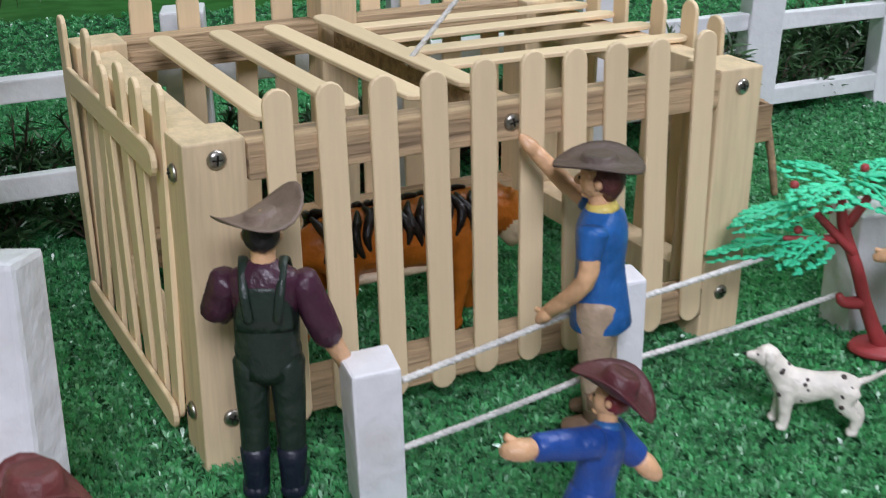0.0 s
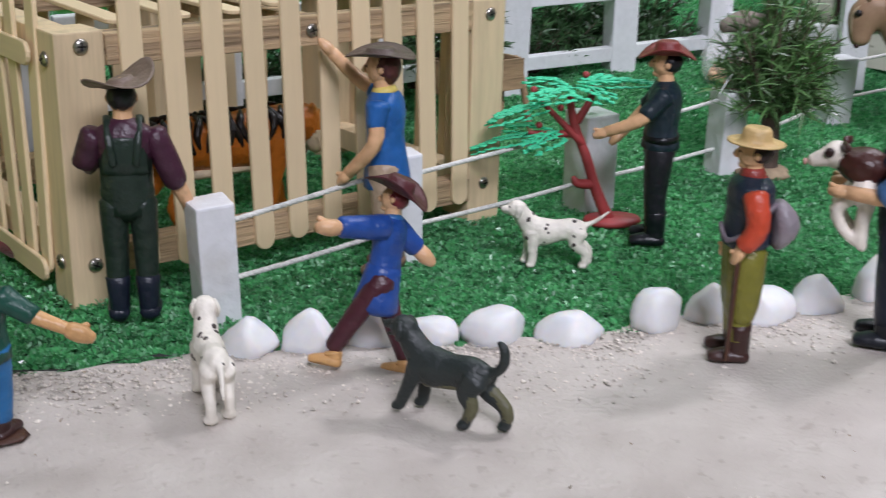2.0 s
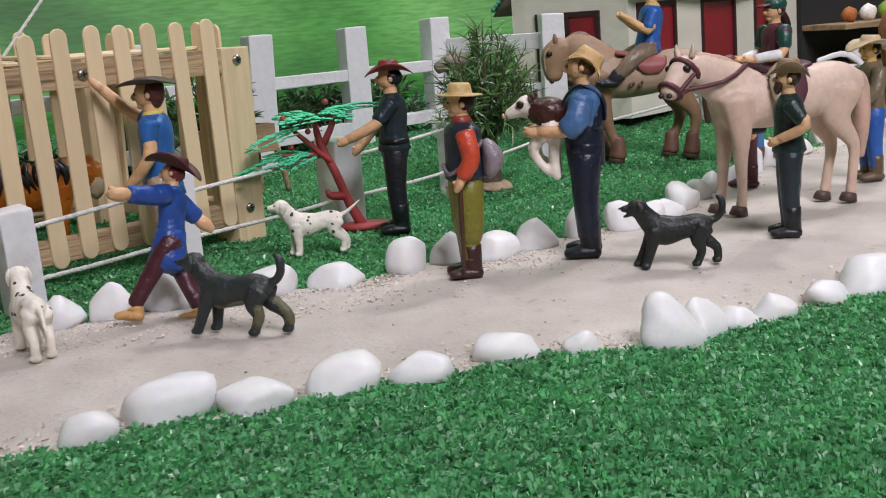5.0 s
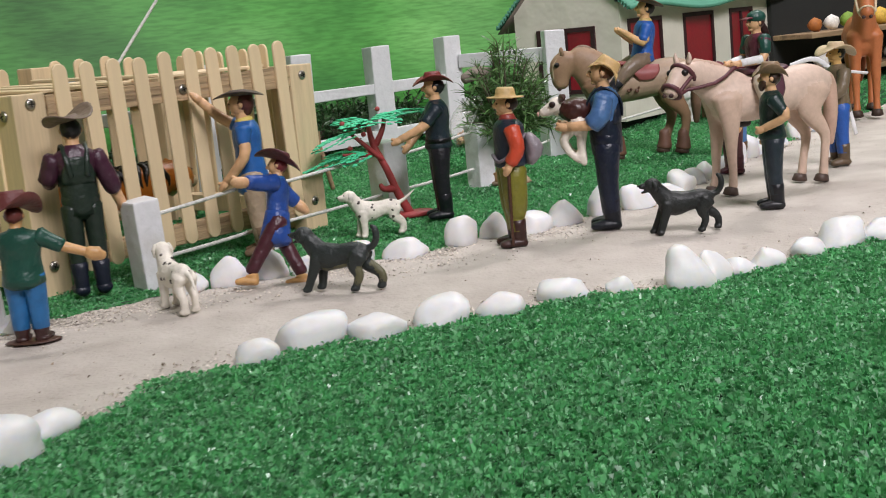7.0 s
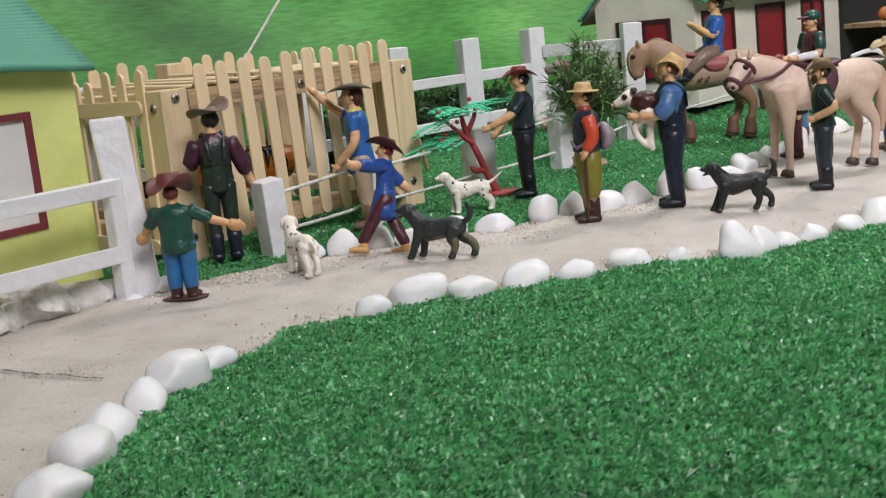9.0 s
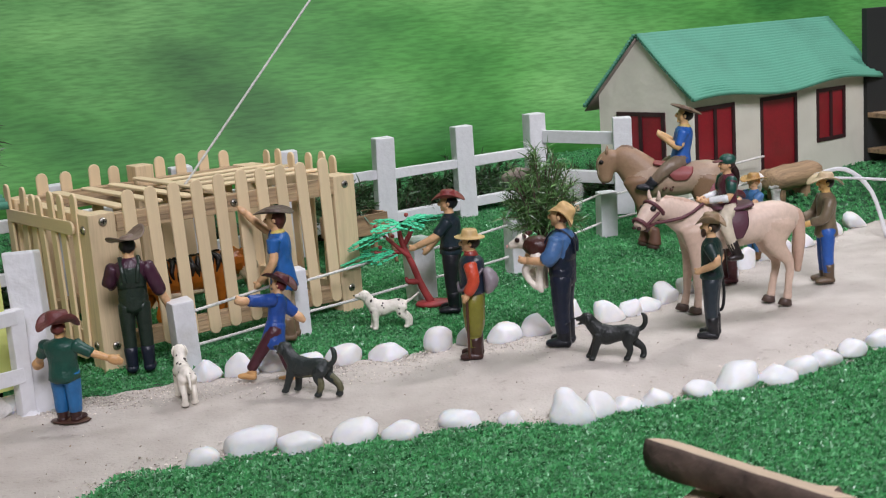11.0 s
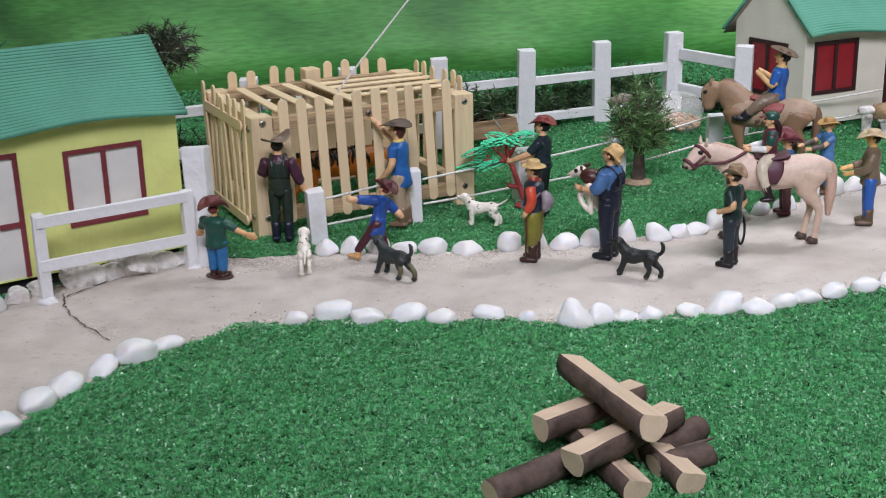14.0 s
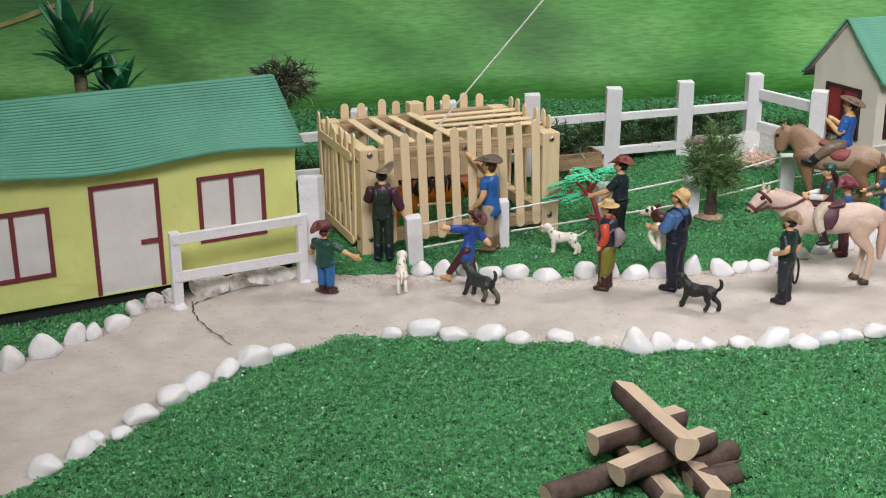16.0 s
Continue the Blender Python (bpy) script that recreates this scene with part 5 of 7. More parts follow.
# walking boy
toy("boy_figure", "hand-modelled toy boy in blue smock and maroon trousers, walking", 0.0350, 0.2830, 158, 0.072, z=0.0005, lean=(-4, -17),
    hair="7a2f33", shirt="274a93", legs="47212a", boots="c79a63", sleeve=0.92, stride=(-0.19, 0.17), hem=0.33, hand=1.7, thick=1.0, collar="2f5f9a", limb=1.28, ankle=0.07,
    extra=lambda k: k.tube("274a93", [(0, 0.0, 0.56), (0, -0.01, 0.44), (0, -0.02, 0.345)], [(0.108, 0.092), (0.114, 0.108), (0.112, 0.122)], seg=18, ref=(1, 0, 0), cap=0.1),
    left=[(0.11, 0, 0.765), (0.215, -0.105, 0.75), (0.325, -0.195, 0.735)], right=[(-0.11, 0.0, 0.77), (-0.17, 0.06, 0.71), (-0.215, 0.12, 0.66)],
    hat=dict(colour="54282c", r=0.185, crown=0.080, high=0.072, curl=0.55, droop=0.25, tilt=(-20, 4, 0), c=(0, 0.012, 0.965)))
# child with both arms out
toy("child_figure", "hand-modelled toy child in green shirt and blue trousers, arms spread", -0.0960, 0.2465, 68, 0.0670, z=0.0005, squash=1.1,
    hair="6b3430", skin="cfa06c", shirt="1c4a3e", legs="2b6aa0", boots="3a2220", sleeve=0.6, thick=1.2, hem=0.43, hand=1.6, limb=1.15, ankle=0.10,
    left=[(0.13, 0, 0.755), (0.22, -0.04, 0.64), (0.28, -0.09, 0.56)], right=[(-0.13, 0, 0.755), (-0.27, -0.02, 0.665), (-0.42, -0.05, 0.60)],
    extra=lambda k: k.ball("4a3026", (0, -0.01, 0.008), (0.19, 0.115, 0.014)),
    hat=dict(colour="6a3634", r=0.185, crown=0.10, high=0.115, curl=0.85, droop=0.5, tilt=(4, 6, -35), c=(0, 0.006, 0.975)))
# man in black with red hat
toy("farmer_figure", "glossy toy man in black clothes with a dark red hat", 0.1935, 0.421, 163, 0.0985, z=0.001,
    hair="15141a", shirt="1d2a33", legs="17171d", boots="101218", sleeve=0.5, belt="0e0e12",
    left=[(0.12, 0, 0.775), (0.16, -0.11, 0.66), (0.12, -0.27, 0.585)], right=[(-0.12, 0, 0.775), (-0.16, -0.09, 0.64), (-0.12, -0.20, 0.52)],
    hat=dict(colour="7c3533", r=0.142, crown=0.062, high=0.058, curl=0.5, droop=0.35, tilt=(0, 0, 0), c=(0, 0.0, 0.965)))


def walker_kit(k):
    k.tube("242c3a", [(0, 0.0, 0.53), (0, 0, 0.62), (0, 0.003, 0.76), (0, 0.005, 0.80)], [(0.134, 0.106), (0.124, 0.097), (0.140, 0.098), (0.11, 0.078)], seg=18, ref=(1, 0, 0), cap=0.3)
    k.tube("8c3a32", [(0, 0.0, 0.812), (0, -0.002, 0.845)], [(0.064, 0.060), (0.050, 0.048)], seg=14, ref=(1, 0, 0), cap=0.3, steps=1)
    k.tube("857c82", [(0.03, 0.115, 0.70), (0.035, 0.150, 0.62), (0.03, 0.120, 0.54)], [(0.07, 0.035), (0.095, 0.062), (0.07, 0.035)], seg=14, ref=(1, 0, 0))
    k.tube("6a6068", [(0.10, 0.09, 0.72), (0.135, 0.0, 0.62), (0.11, -0.09, 0.56), (0, -0.11, 0.60)], [0.012] * 4, seg=8)
    k.tube("4b2f22", [(0.135, -0.04, 0.56), (0.13, -0.045, 0.30), (0.125, -0.05, 0.03)], [0.012, 0.011, 0.010], seg=8)
    for s in (1, -1):
        k.tube("74702a", [(0.058 * s, 0, 0.50), (0.066 * s, 0, 0.36), (0.066 * s, 0, 0.25), (0.066 * s, 0, 0.195)], [(0.070, 0.088), (0.070, 0.082), (0.066, 0.072), (0.052, 0.055)], seg=12)


toy("farmer_figure", "toy hiker with straw hat, orange sleeves, olive breeches and cane", 0.180, 0.281, 164, 0.0905, z=0.0005,
    hair="2a1a18", shirt="c2492f", legs="7d7a2e", boots="3b2420", sleeve=0.93, extra=walker_kit, hem=0.56,
    left=[(0.135, 0, 0.765), (0.165, 0.02, 0.64), (0.15, -0.035, 0.535)],
    hat=dict(colour="c6a872", r=0.120, crown=0.064, high=0.066, curl=0.1, droop=-0.1, tilt=(-3, 0, 0), c=(0, 0.0, 0.955)))


def calf_in_arms(k0):
    """The calf lies across the chest, its head forward."""
    k = Mould()
    brown, cream = "43241f", "e6dccf"
    k.ball(brown, (0.03, -0.165, 0.712), (0.090, 0.105, 0.076))
    k.ball(cream, (0.02, -0.270, 0.742), (0.050, 0.058, 0.058))
    k.tube(cream, [(0.02, -0.285, 0.738), (0.02, -0.335, 0.718), (0.02, -0.362, 0.708)], [(0.042, 0.044), (0.032, 0.033), (0.025, 0.025)], seg=12)
    k.tube(cream, [(0.10, -0.155, 0.622), (-0.06, -0.155, 0.622)], [0.052, 0.052], seg=10, steps=1)
    for q in (0.085, -0.045):
        k.tube(cream, [(q, -0.19, 0.61), (q, -0.245, 0.545), (q, -0.215, 0.475), (q, -0.165, 0.425)], [0.038, 0.029, 0.024, 0.022], seg=8)
        k.tube(cream, [(q, -0.13, 0.61), (q, -0.145, 0.50), (q, -0.135, 0.40)], [0.038, 0.028, 0.022], seg=8)
    k.fuse(0.010, 3)
    k.ball("c99a92", (0.02, -0.384, 0.703), (0.018, 0.008, 0.014), sub=2)
    for w in (1, -1):
        k.tube(brown, [(0.02 + 0.040 * w, -0.245, 0.785), (0.02 + 0.085 * w, -0.225, 0.790)], [(0.014, 0.024), (0.008, 0.014)], seg=8)
        k.ball("2b1714", (0.02 + 0.042 * w, -0.296, 0.755), (0.011, 0.020, 0.020), sub=2)
    k0.take(k)


def dungarees_with_calf(k):
    straps("161c2d", 1.04)(k)
    for w in (1, -1):
        k.tube("486a98", [(0.125 * w, 0, 0.772), (0.160 * w, -0.025, 0.68), (0.162 * w, -0.075, 0.628)], [0.056, 0.060, 0.056], seg=12, cap=0.3)
    calf_in_arms(k)


toy("farmer_figure", "toy farmer in navy dungarees and straw hat carrying a calf", 0.2475, 0.2865, 150, 0.103, z=0.0005,
    hair="6b3f22", shirt="486a98", legs="161c2d", boots="14171f", sleeve=0.5, extra=dungarees_with_calf, thick=1.07, hem=0.58,
    left=[(0.13, 0, 0.77), (0.17, -0.05, 0.635), (0.12, -0.215, 0.625)], right=[(-0.13, 0, 0.77), (-0.17, -0.05, 0.635), (-0.09, -0.215, 0.625)],
    hat=dict(colour="c9a670", r=0.098, crown=0.068, high=0.058, curl=0.3, droop=1.0, tilt=(-36, 0, 0), c=(0, 0.034, 0.940)))


def beard_and_rope(k):
    k.tube("4a3328", [(0, -0.035, 0.895), (0, -0.055, 0.862), (0, -0.06, 0.835)], [(0.05, 0.03), (0.042, 0.028), (0.02, 0.014)], seg=12, ref=(1, 0, 0))
    pts = [(-0.165, 0.04 + 0.035 * math.sin(a), 0.33 + 0.15 * math.cos(a)) for a in [2 * math.pi * q / 12 for q in range(13)]]
    k.tube("1a1a1c", pts, [0.013] * 13, seg=8, steps=2, cap=0)


toy("farmer_figure", "toy bearded man in dark green shirt, hand on hip", 0.350, 0.261, 150, 0.0875, z=0.0005,
    hair="3a2a22", shirt="1a2e2b", legs="262e36", boots="1c1c20", sleeve=0.5, extra=beard_and_rope,
    left=[(0.125, 0, 0.775), (0.20, 0.07, 0.66), (0.12, -0.07, 0.58)], right=[(-0.125, 0, 0.775), (-0.19, 0.05, 0.62), (-0.155, -0.03, 0.50)],
    hat=dict(colour="8b7358", r=0.125, crown=0.068, high=0.075, curl=0.9, droop=0.4, tilt=(-4, 0, 0), c=(0, 0.004, 0.955)))
# people round the horses
toy("farmer_figure", "toy figure in maroon hat, trousers and boots behind the white horse", 0.4320, 0.4160, 185, 0.079, z=0.0005,
    hair="4a2420", shirt="3d5f92", legs="4d2a2e", boots="4a1f26", sleeve=0.8,
    hat=dict(colour="6d2c34", r=0.19, crown=0.08, high=0.08, curl=0.9, droop=0.3, tilt=(-6, 8, 0), c=(0, 0.0, 0.955)))
toy("child_figure", "toy child in blue with a straw hat, reaching forward", 0.490, 0.4895, 190, 0.078, z=0.0,
    hair="b98a4a", shirt="4a76a8", legs="4a76a8", boots="6b5036", sleeve=0.35, forearm="5a5248",
    left=[(0.12, 0, 0.775), (0.15, -0.13, 0.68), (0.12, -0.30, 0.64)], right=[(-0.12, 0, 0.775), (-0.15, -0.13, 0.68), (-0.12, -0.30, 0.64)],
    hat=dict(colour="b08a52", r=0.155, crown=0.07, high=0.065, curl=0.3, droop=0.2, c=(0, 0.0, 0.955)))
toy("farmer_figure", "toy man in brown coat and blue jeans, hands held forward", 0.5020, 0.380, 168, 0.091, z=0.0005,
    hair="16120f", shirt="70624e", legs="2a55a0", boots="5d4c3a", sleeve=0.85, hem=0.44, skin="d6ac6c",
    left=[(0.13, 0, 0.775), (0.17, -0.06, 0.62), (0.10, -0.22, 0.56)], right=[(-0.13, 0, 0.775), (-0.17, -0.06, 0.62), (-0.10, -0.24, 0.57)],
    hat=dict(colour="c2ac8a", r=0.165, crown=0.07, high=0.055, curl=0.3, droop=0.6, tilt=(-4, 0, 0), c=(0, 0.0, 0.958)))


# ---- toy animals ----
def quadruped(k, coat, L, leg, body, dark=None, hoof=None, spread=0.5, gait=(0, 0, 0, 0), thin=1.0):
    """Trunk along y (head at -y) and four legs. L half length, leg hip height, body radius."""
    k.tube(coat, [(0, -L, leg + body * 0.15), (0, -L * 0.6, leg), (0, 0, leg + body * 0.02), (0, L * 0.6, leg + body * 0.12), (0, L, leg + body * 0.16)], [(body * 0.72, body * 0.86), (body * 0.92, body * 1.1), (body * 0.9, body * 1.0), (body * 0.86, body * 0.94), (body * 0.62, body * 0.72)], seg=18, ref=(1, 0, 0), cap=0.8, lump=0.05)
    for i, (sx, sy) in enumerate(((1, -1), (-1, -1), (1, 1), (-1, 1))):
        x, y, g = sx * body * spread, sy * L * 0.82, gait[i]
        bend = 0.10 * leg if sy > 0 else -0.02 * leg
        k.tube(coat, [(x, y, leg + body * 0.1), (x, y + g * 0.35 - bend * 0.6, leg * 0.62), (x, y + g * 0.7 + bend, leg * 0.36), (x, y + g, leg * 0.08)], [(body * 0.42 * thin, body * 0.60 * thin), (body * 0.30 * thin, body * 0.36 * thin), (body * 0.19 * thin, body * 0.22 * thin), (body * 0.17 * thin, body * 0.19 * thin)], seg=12, ref=(1, 0, 0), cap=0.4)
        k.tube(hoof or coat, [(x, y + g + body * 0.03, leg * 0.075), (x, y + g - body * 0.06, 0.028 * leg)], [(body * 0.20 * thin, body * 0.22 * thin), (body * 0.25 * thin, body * 0.30 * thin)], seg=12, ref=(1, 0, 0), cap=0.3, steps=1)


def dog(label, x, y, face, size, coat, spots=None, tan=None, gait=(0.0, 0.0, 0.0, 0.0), tail_up=0.3, head_turn=0.0, curl=False, z=0.0005):
    """Toy dog: unit is the height of its head."""
    k = Mould()
    k.rough, k.bump = 0.46, 0.12 if spots else 1.2
    k.tube(coat, [(0, 0.43, 0.60), (0, 0.28, 0.60), (0, 0.05, 0.565), (0, -0.18, 0.54), (0, -0.38, 0.58)], [(0.11, 0.12), (0.15, 0.165), (0.155, 0.175), (0.18, 0.225), (0.15, 0.20)], seg=18)
    for i, (sx, sy) in enumerate(((1, -1), (-1, -1), (1, 1), (-1, 1))):
        g, q = gait[i], sx * 0.095
        if sy < 0:
            k.tube(coat, [(q, -0.33, 0.56), (q * 1.1, -0.33 + g * 0.5, 0.32), (q * 1.1, -0.34 + g, 0.07)], [(0.09, 0.13), (0.074, 0.084), (0.064, 0.066)], seg=12)
            fy = -0.34 + g
        else:
            k.tube(coat, [(q, 0.36, 0.58), (q * 1.1, 0.31 + g * 0.3, 0.40), (q * 1.1, 0.43 + g * 0.75, 0.24), (q * 1.1, 0.41 + g, 0.07)], [(0.10, 0.16), (0.084, 0.115), (0.060, 0.072), (0.060, 0.062)], seg=12)
            fy = 0.41 + g
        k.tube(coat, [(q * 1.1, fy + 0.02, 0.048), (q * 1.1, fy - 0.06, 0.045)], [(0.080, 0.050), (0.082, 0.048)], seg=12, steps=1)
    hx = math.sin(radians(head_turn))
    k.tube(coat, [(0, -0.34, 0.62), (hx * 0.08, -0.46, 0.76), (hx * 0.13, -0.53, 0.86)], [(0.15, 0.18), (0.13, 0.15), (0.12, 0.13)], seg=14)
    hc = Vector((hx * 0.16, -0.57, 0.89))
    fw = Vector((hx, -math.cos(radians(head_turn)), 0.0)).normalized()
    sd = Vector((-fw.y, fw.x, 0))
    up = Vector((0, 0, 1))
    k.ball(coat, hc, (0.145, 0.16, 0.142))
    k.tube(coat, [hc + fw * 0.06 + up * 0.01, hc + fw * 0.16 + up * 0.005, hc + fw * 0.22 + up * 0.0], [(0.085, 0.07), (0.070, 0.055), (0.060, 0.046)], seg=12, ref=tuple(sd))
    gape = 0.02 if spots else 0.06
    k.tube(coat, [hc + fw * 0.04 - up * 0.05, hc + fw * 0.14 - up * (0.035 + gape), hc + fw * 0.20 - up * (0.03 + gape * 1.35)], [(0.06, 0.04), (0.046, 0.028), (0.034, 0.020)], seg=12, ref=tuple(sd))
    if curl:
        k.tube(coat, [(0, 0.42, 0.64), (0, 0.56, 0.68), (0, 0.64, 0.80), (0, 0.63, 0.94), (0, 0.57, 1.0)], [0.062, 0.056, 0.056, 0.054, 0.030], seg=10)
    else:
        k.tube(coat, [(0, 0.42, 0.64), (0, 0.60, 0.66 + tail_up * 0.2), (0.02, 0.82, 0.68 + tail_up * 0.75)], [0.05, 0.038, 0.018], seg=10)
    if tan:
        for sx in (1, -1):
            g = gait[2 if sx > 0 else 3]
            k.tube(tan, [(sx * 0.106, 0.36 + g * 0.4, 0.38), (sx * 0.107, 0.45 + g * 0.75, 0.25), (sx * 0.105, 0.43 + g, 0.13)], [(0.070, 0.085), (0.066, 0.074), (0.063, 0.066)], seg=12)
        k.tube(tan, [(0, -0.25, 0.37), (0, 0.20, 0.43)], [(0.12, 0.06), (0.11, 0.05)], seg=10, steps=1)
    k.fuse(0.018, 4)
    skin_tree = BVHTree.FromBMesh(k.bm)
    k.ball("151313", hc + fw * 0.258 + up * 0.014, (0.026, 0.024, 0.02), sub=1)
    for s in (1, -1):
        k.tube(coat if not spots else "e2dccf", [hc + sd * s * 0.10 + up * 0.085, hc + sd * s * 0.142 - fw * 0.02, hc + sd * s * 0.130 - up * 0.10], [(0.03, 0.045), (0.026, 0.058), (0.016, 0.03)], seg=8)
        k.ball("120f0e", hc + fw * 0.118 + sd * s * 0.075 + up * 0.050, 0.016, sub=1)
    if spots:
        rr = random.Random(spots)
        for _ in range(20):
            way = Vector((rr.uniform(-1, 1), 0, rr.uniform(-0.3, 1))).normalized()
            hit = skin_tree.ray_cast(Vector((0, rr.uniform(-0.42, 0.48), 0.56)) + way, -way)
            if hit[0] is not None:
                k.ball("453d38", hit[0] - hit[1] * 0.020, (0.036 * rr.uniform(0.7, 1.15),) * 3, sub=2)
        for _ in range(22):
            i = rr.choice((-1, 1))
            hit = skin_tree.ray_cast(Vector((i, rr.uniform(-0.75, 0.5), rr.uniform(0.2, 0.95))), Vector((-i, 0, 0)))
            if hit[0] is not None:
                k.ball("453d38", hit[0] - hit[1] * 0.016, (0.030 * rr.uniform(0.6, 1.2),) * 3, sub=2)
    return k.done("dog_figure", label, "dog figurine", pose(x, y, ground_z(x, y) + z, 0, 0, face + 90), size, "toy dogs")


dog("white toy dalmatian with black spots standing on the grass", 0.1340, 0.3915, 170, 0.0310, "e6dfd2", spots=5, gait=(0.02, -0.06, 0.06, 0.14), tail_up=0.28)
dog("white toy dalmatian with black spots standing on the path", -0.0225, 0.2620, 100, 0.0330, "e6dfd2", spots=9, gait=(0.0, -0.04, 0.08, -0.02), tail_up=-0.35, head_turn=-12)
dog("dark grey toy dog with tan belly walking on the path", 0.0585, 0.2405, 138, 0.0335, "2a302f", tan="5c5a41", gait=(-0.20, -0.05, -0.14, 0.22), curl=True)
dog("black toy dog walking along the path", 0.2680, 0.2365, 155, 0.0325, "1d201f", gait=(-0.13, -0.22, -0.15, 0.17), curl=True, head_turn=6)


def horse(label, x, y, face, size, coat, mane, hoof, neck, head, neck_coat=None, leg_coat=None, tack=None, saddle=None, reins=None, gait=(0, 0, 0, 0), blotch=None, feather=None, heavy=1.0, z=0.0, tail=0.30, long=1.0, flap=0.70, back=0.0, fat=1.1, halter=None):
    """Toy horse: unit is its withers height; neck and head are runs of points, the head from poll to muzzle."""
    k = Mould()
    k.rough, k.bump = 0.5, 0.35
    nc, lc, w = neck_coat or coat, leg_coat or coat, heavy
    k.tube(coat, [(0, 0.52, 0.83), (0, 0.38, 0.835), (0, 0.15, 0.79), (0, -0.12, 0.775), (0, -0.34, 0.80)], [(0.09 * w, 0.11), (0.16 * w, 0.165), (0.175 * w, 0.185), (0.175 * w, 0.20), (0.14 * w, 0.20)], seg=20)
    feet = []
    for i, (sx, sy) in enumerate(((1, -1), (-1, -1), (1, 1), (-1, 1))):
        g, q = gait[i], sx * 0.095 * w
        if sy < 0:
            k.tube(lc, [(q, -0.34, 0.80), (q, -0.33 + g * 0.2, 0.57), (q, -0.335 + g * 0.5, 0.36), (q, -0.33 + g * 0.8, 0.17), (q, -0.34 + g, 0.06)], [(0.085 * w, 0.14 * w), (0.060 * w, 0.078 * w), (0.045 * w, 0.048 * w), (0.034 * w, 0.037 * w), (0.041 * w, 0.044 * w)], seg=12)
            fy = -0.34 + g
        else:
            k.tube(lc, [(q, 0.38, 0.80), (q * 1.1, 0.335 + g * 0.2, 0.60), (q * 1.05, 0.45 + g * 0.6, 0.41), (q, 0.435 + g * 0.9, 0.20), (q, 0.42 + g, 0.06)], [(0.09 * w, 0.17 * w), (0.068 * w, 0.105 * w), (0.040 * w, 0.052 * w), (0.034 * w, 0.039 * w), (0.041 * w, 0.044 * w)], seg=12)
            fy = 0.42 + g
        feet.append((q, fy))
        if feather:
            k.tube(feather, [(q, fy, 0.24), (q, fy, 0.12), (q, fy - 0.01, 0.05)], [0.046 * w, 0.060 * w, 0.072 * w], seg=12, cap=0.2)
    k.tube(nc, neck, [(0.125 * w, 0.20 * w), (0.095 * w, 0.155 * w), (0.08 * w, 0.115 * w)], seg=16)
    hp = [Vector(p) for p in head]
    fw = (hp[-1] - hp[0]).normalized()
    sd = fw.cross(Vector((0, 0, 1))).normalized() if abs(fw.z) < 0.96 else Vector((-1, 0, 0))
    up = sd.cross(fw)
    k.tube(nc, hp, [(0.075 * fat, 0.085 * fat), (0.078 * fat, 0.100 * fat), (0.062 * fat, 0.074 * fat), (0.060 * fat, 0.058 * fat)], seg=16, ref=tuple(sd))
    np_ = [Vector(p) for p in neck]
    crest = [p + Vector((0, 0.03, 0.115 * w * f)) for p, f in zip(np_, (1.25, 1.0, 0.72))]
    k.tube(mane, crest, [(0.035, 0.05), (0.04, 0.05), (0.032, 0.04)], seg=10, lump=0.2)
    k.tube(mane, [(0, 0.53, 0.89), (0, 0.575, 0.84), (0, 0.585, 0.66), (0, 0.575, 0.48), (0, 0.57, tail)], [0.038, 0.052, (0.070, 0.055), (0.072, 0.05), 0.028], seg=12, lump=0.12)
    k.fuse(0.0165, 6)
    for q in (1, -1):
        ear = hp[0] + sd * q * 0.052 + up * 0.07 - fw * 0.01
        k.tube(nc, [ear, ear + Vector((0, 0, 0.04)) + sd * q * 0.012, ear + Vector((0, 0, 0.078)) + sd * q * 0.008], [(0.026, 0.020), (0.024, 0.016), (0.006, 0.006)], seg=8)
        k.ball("1a1310", hp[1] + sd * q * 0.066 * fat + up * 0.050 * fat, (0.027, 0.027, 0.027), sub=2)
        k.ball("3a221f", hp[-1] + sd * q * 0.030 * fat + fw * 0.034 * fat + up * 0.012, (0.019, 0.019, 0.019), sub=2)
    for q, fy in feet:
        k.tube(hoof, [(q, fy - 0.012, 0.062), (q, fy - 0.022, 0.012)], [(0.050 * w, 0.052 * w), (0.060 * w, 0.066 * w)], seg=14, ref=(1, 0, 0), cap=0.2, steps=1)
    if tack:
        tape = 0.020 if reins else 0.010
        mid = hp[2].lerp(hp[3], 0.55)
        for c, r1, r2 in ((mid, 0.064 * fat, 0.072 * fat), (hp[0].lerp(hp[1], 0.55), 0.080 * fat, 0.100 * fat)):
            ring = [c + sd * math.cos(a) * r1 + up * math.sin(a) * r2 for a in [2 * math.pi * t / 14 for t in range(15)]]
            k.tube(tack, ring, [tape] * 15, seg=6, steps=1, cap=0)
        for q in (1, -1):
            k.tube(tack, [mid + sd * q * 0.074, hp[1] + sd * q * 0.096], [0.014, 0.014], seg=6, steps=1)
            if reins:
                side = Vector((q * 0.13, np_[1].y, np_[1].z - 0.02))
                k.tube(tack, [mid + sd * q * 0.076 - up * 0.02, side, Vector((q * 0.05, reins[0], reins[1]))], [0.016] * 3, seg=6)
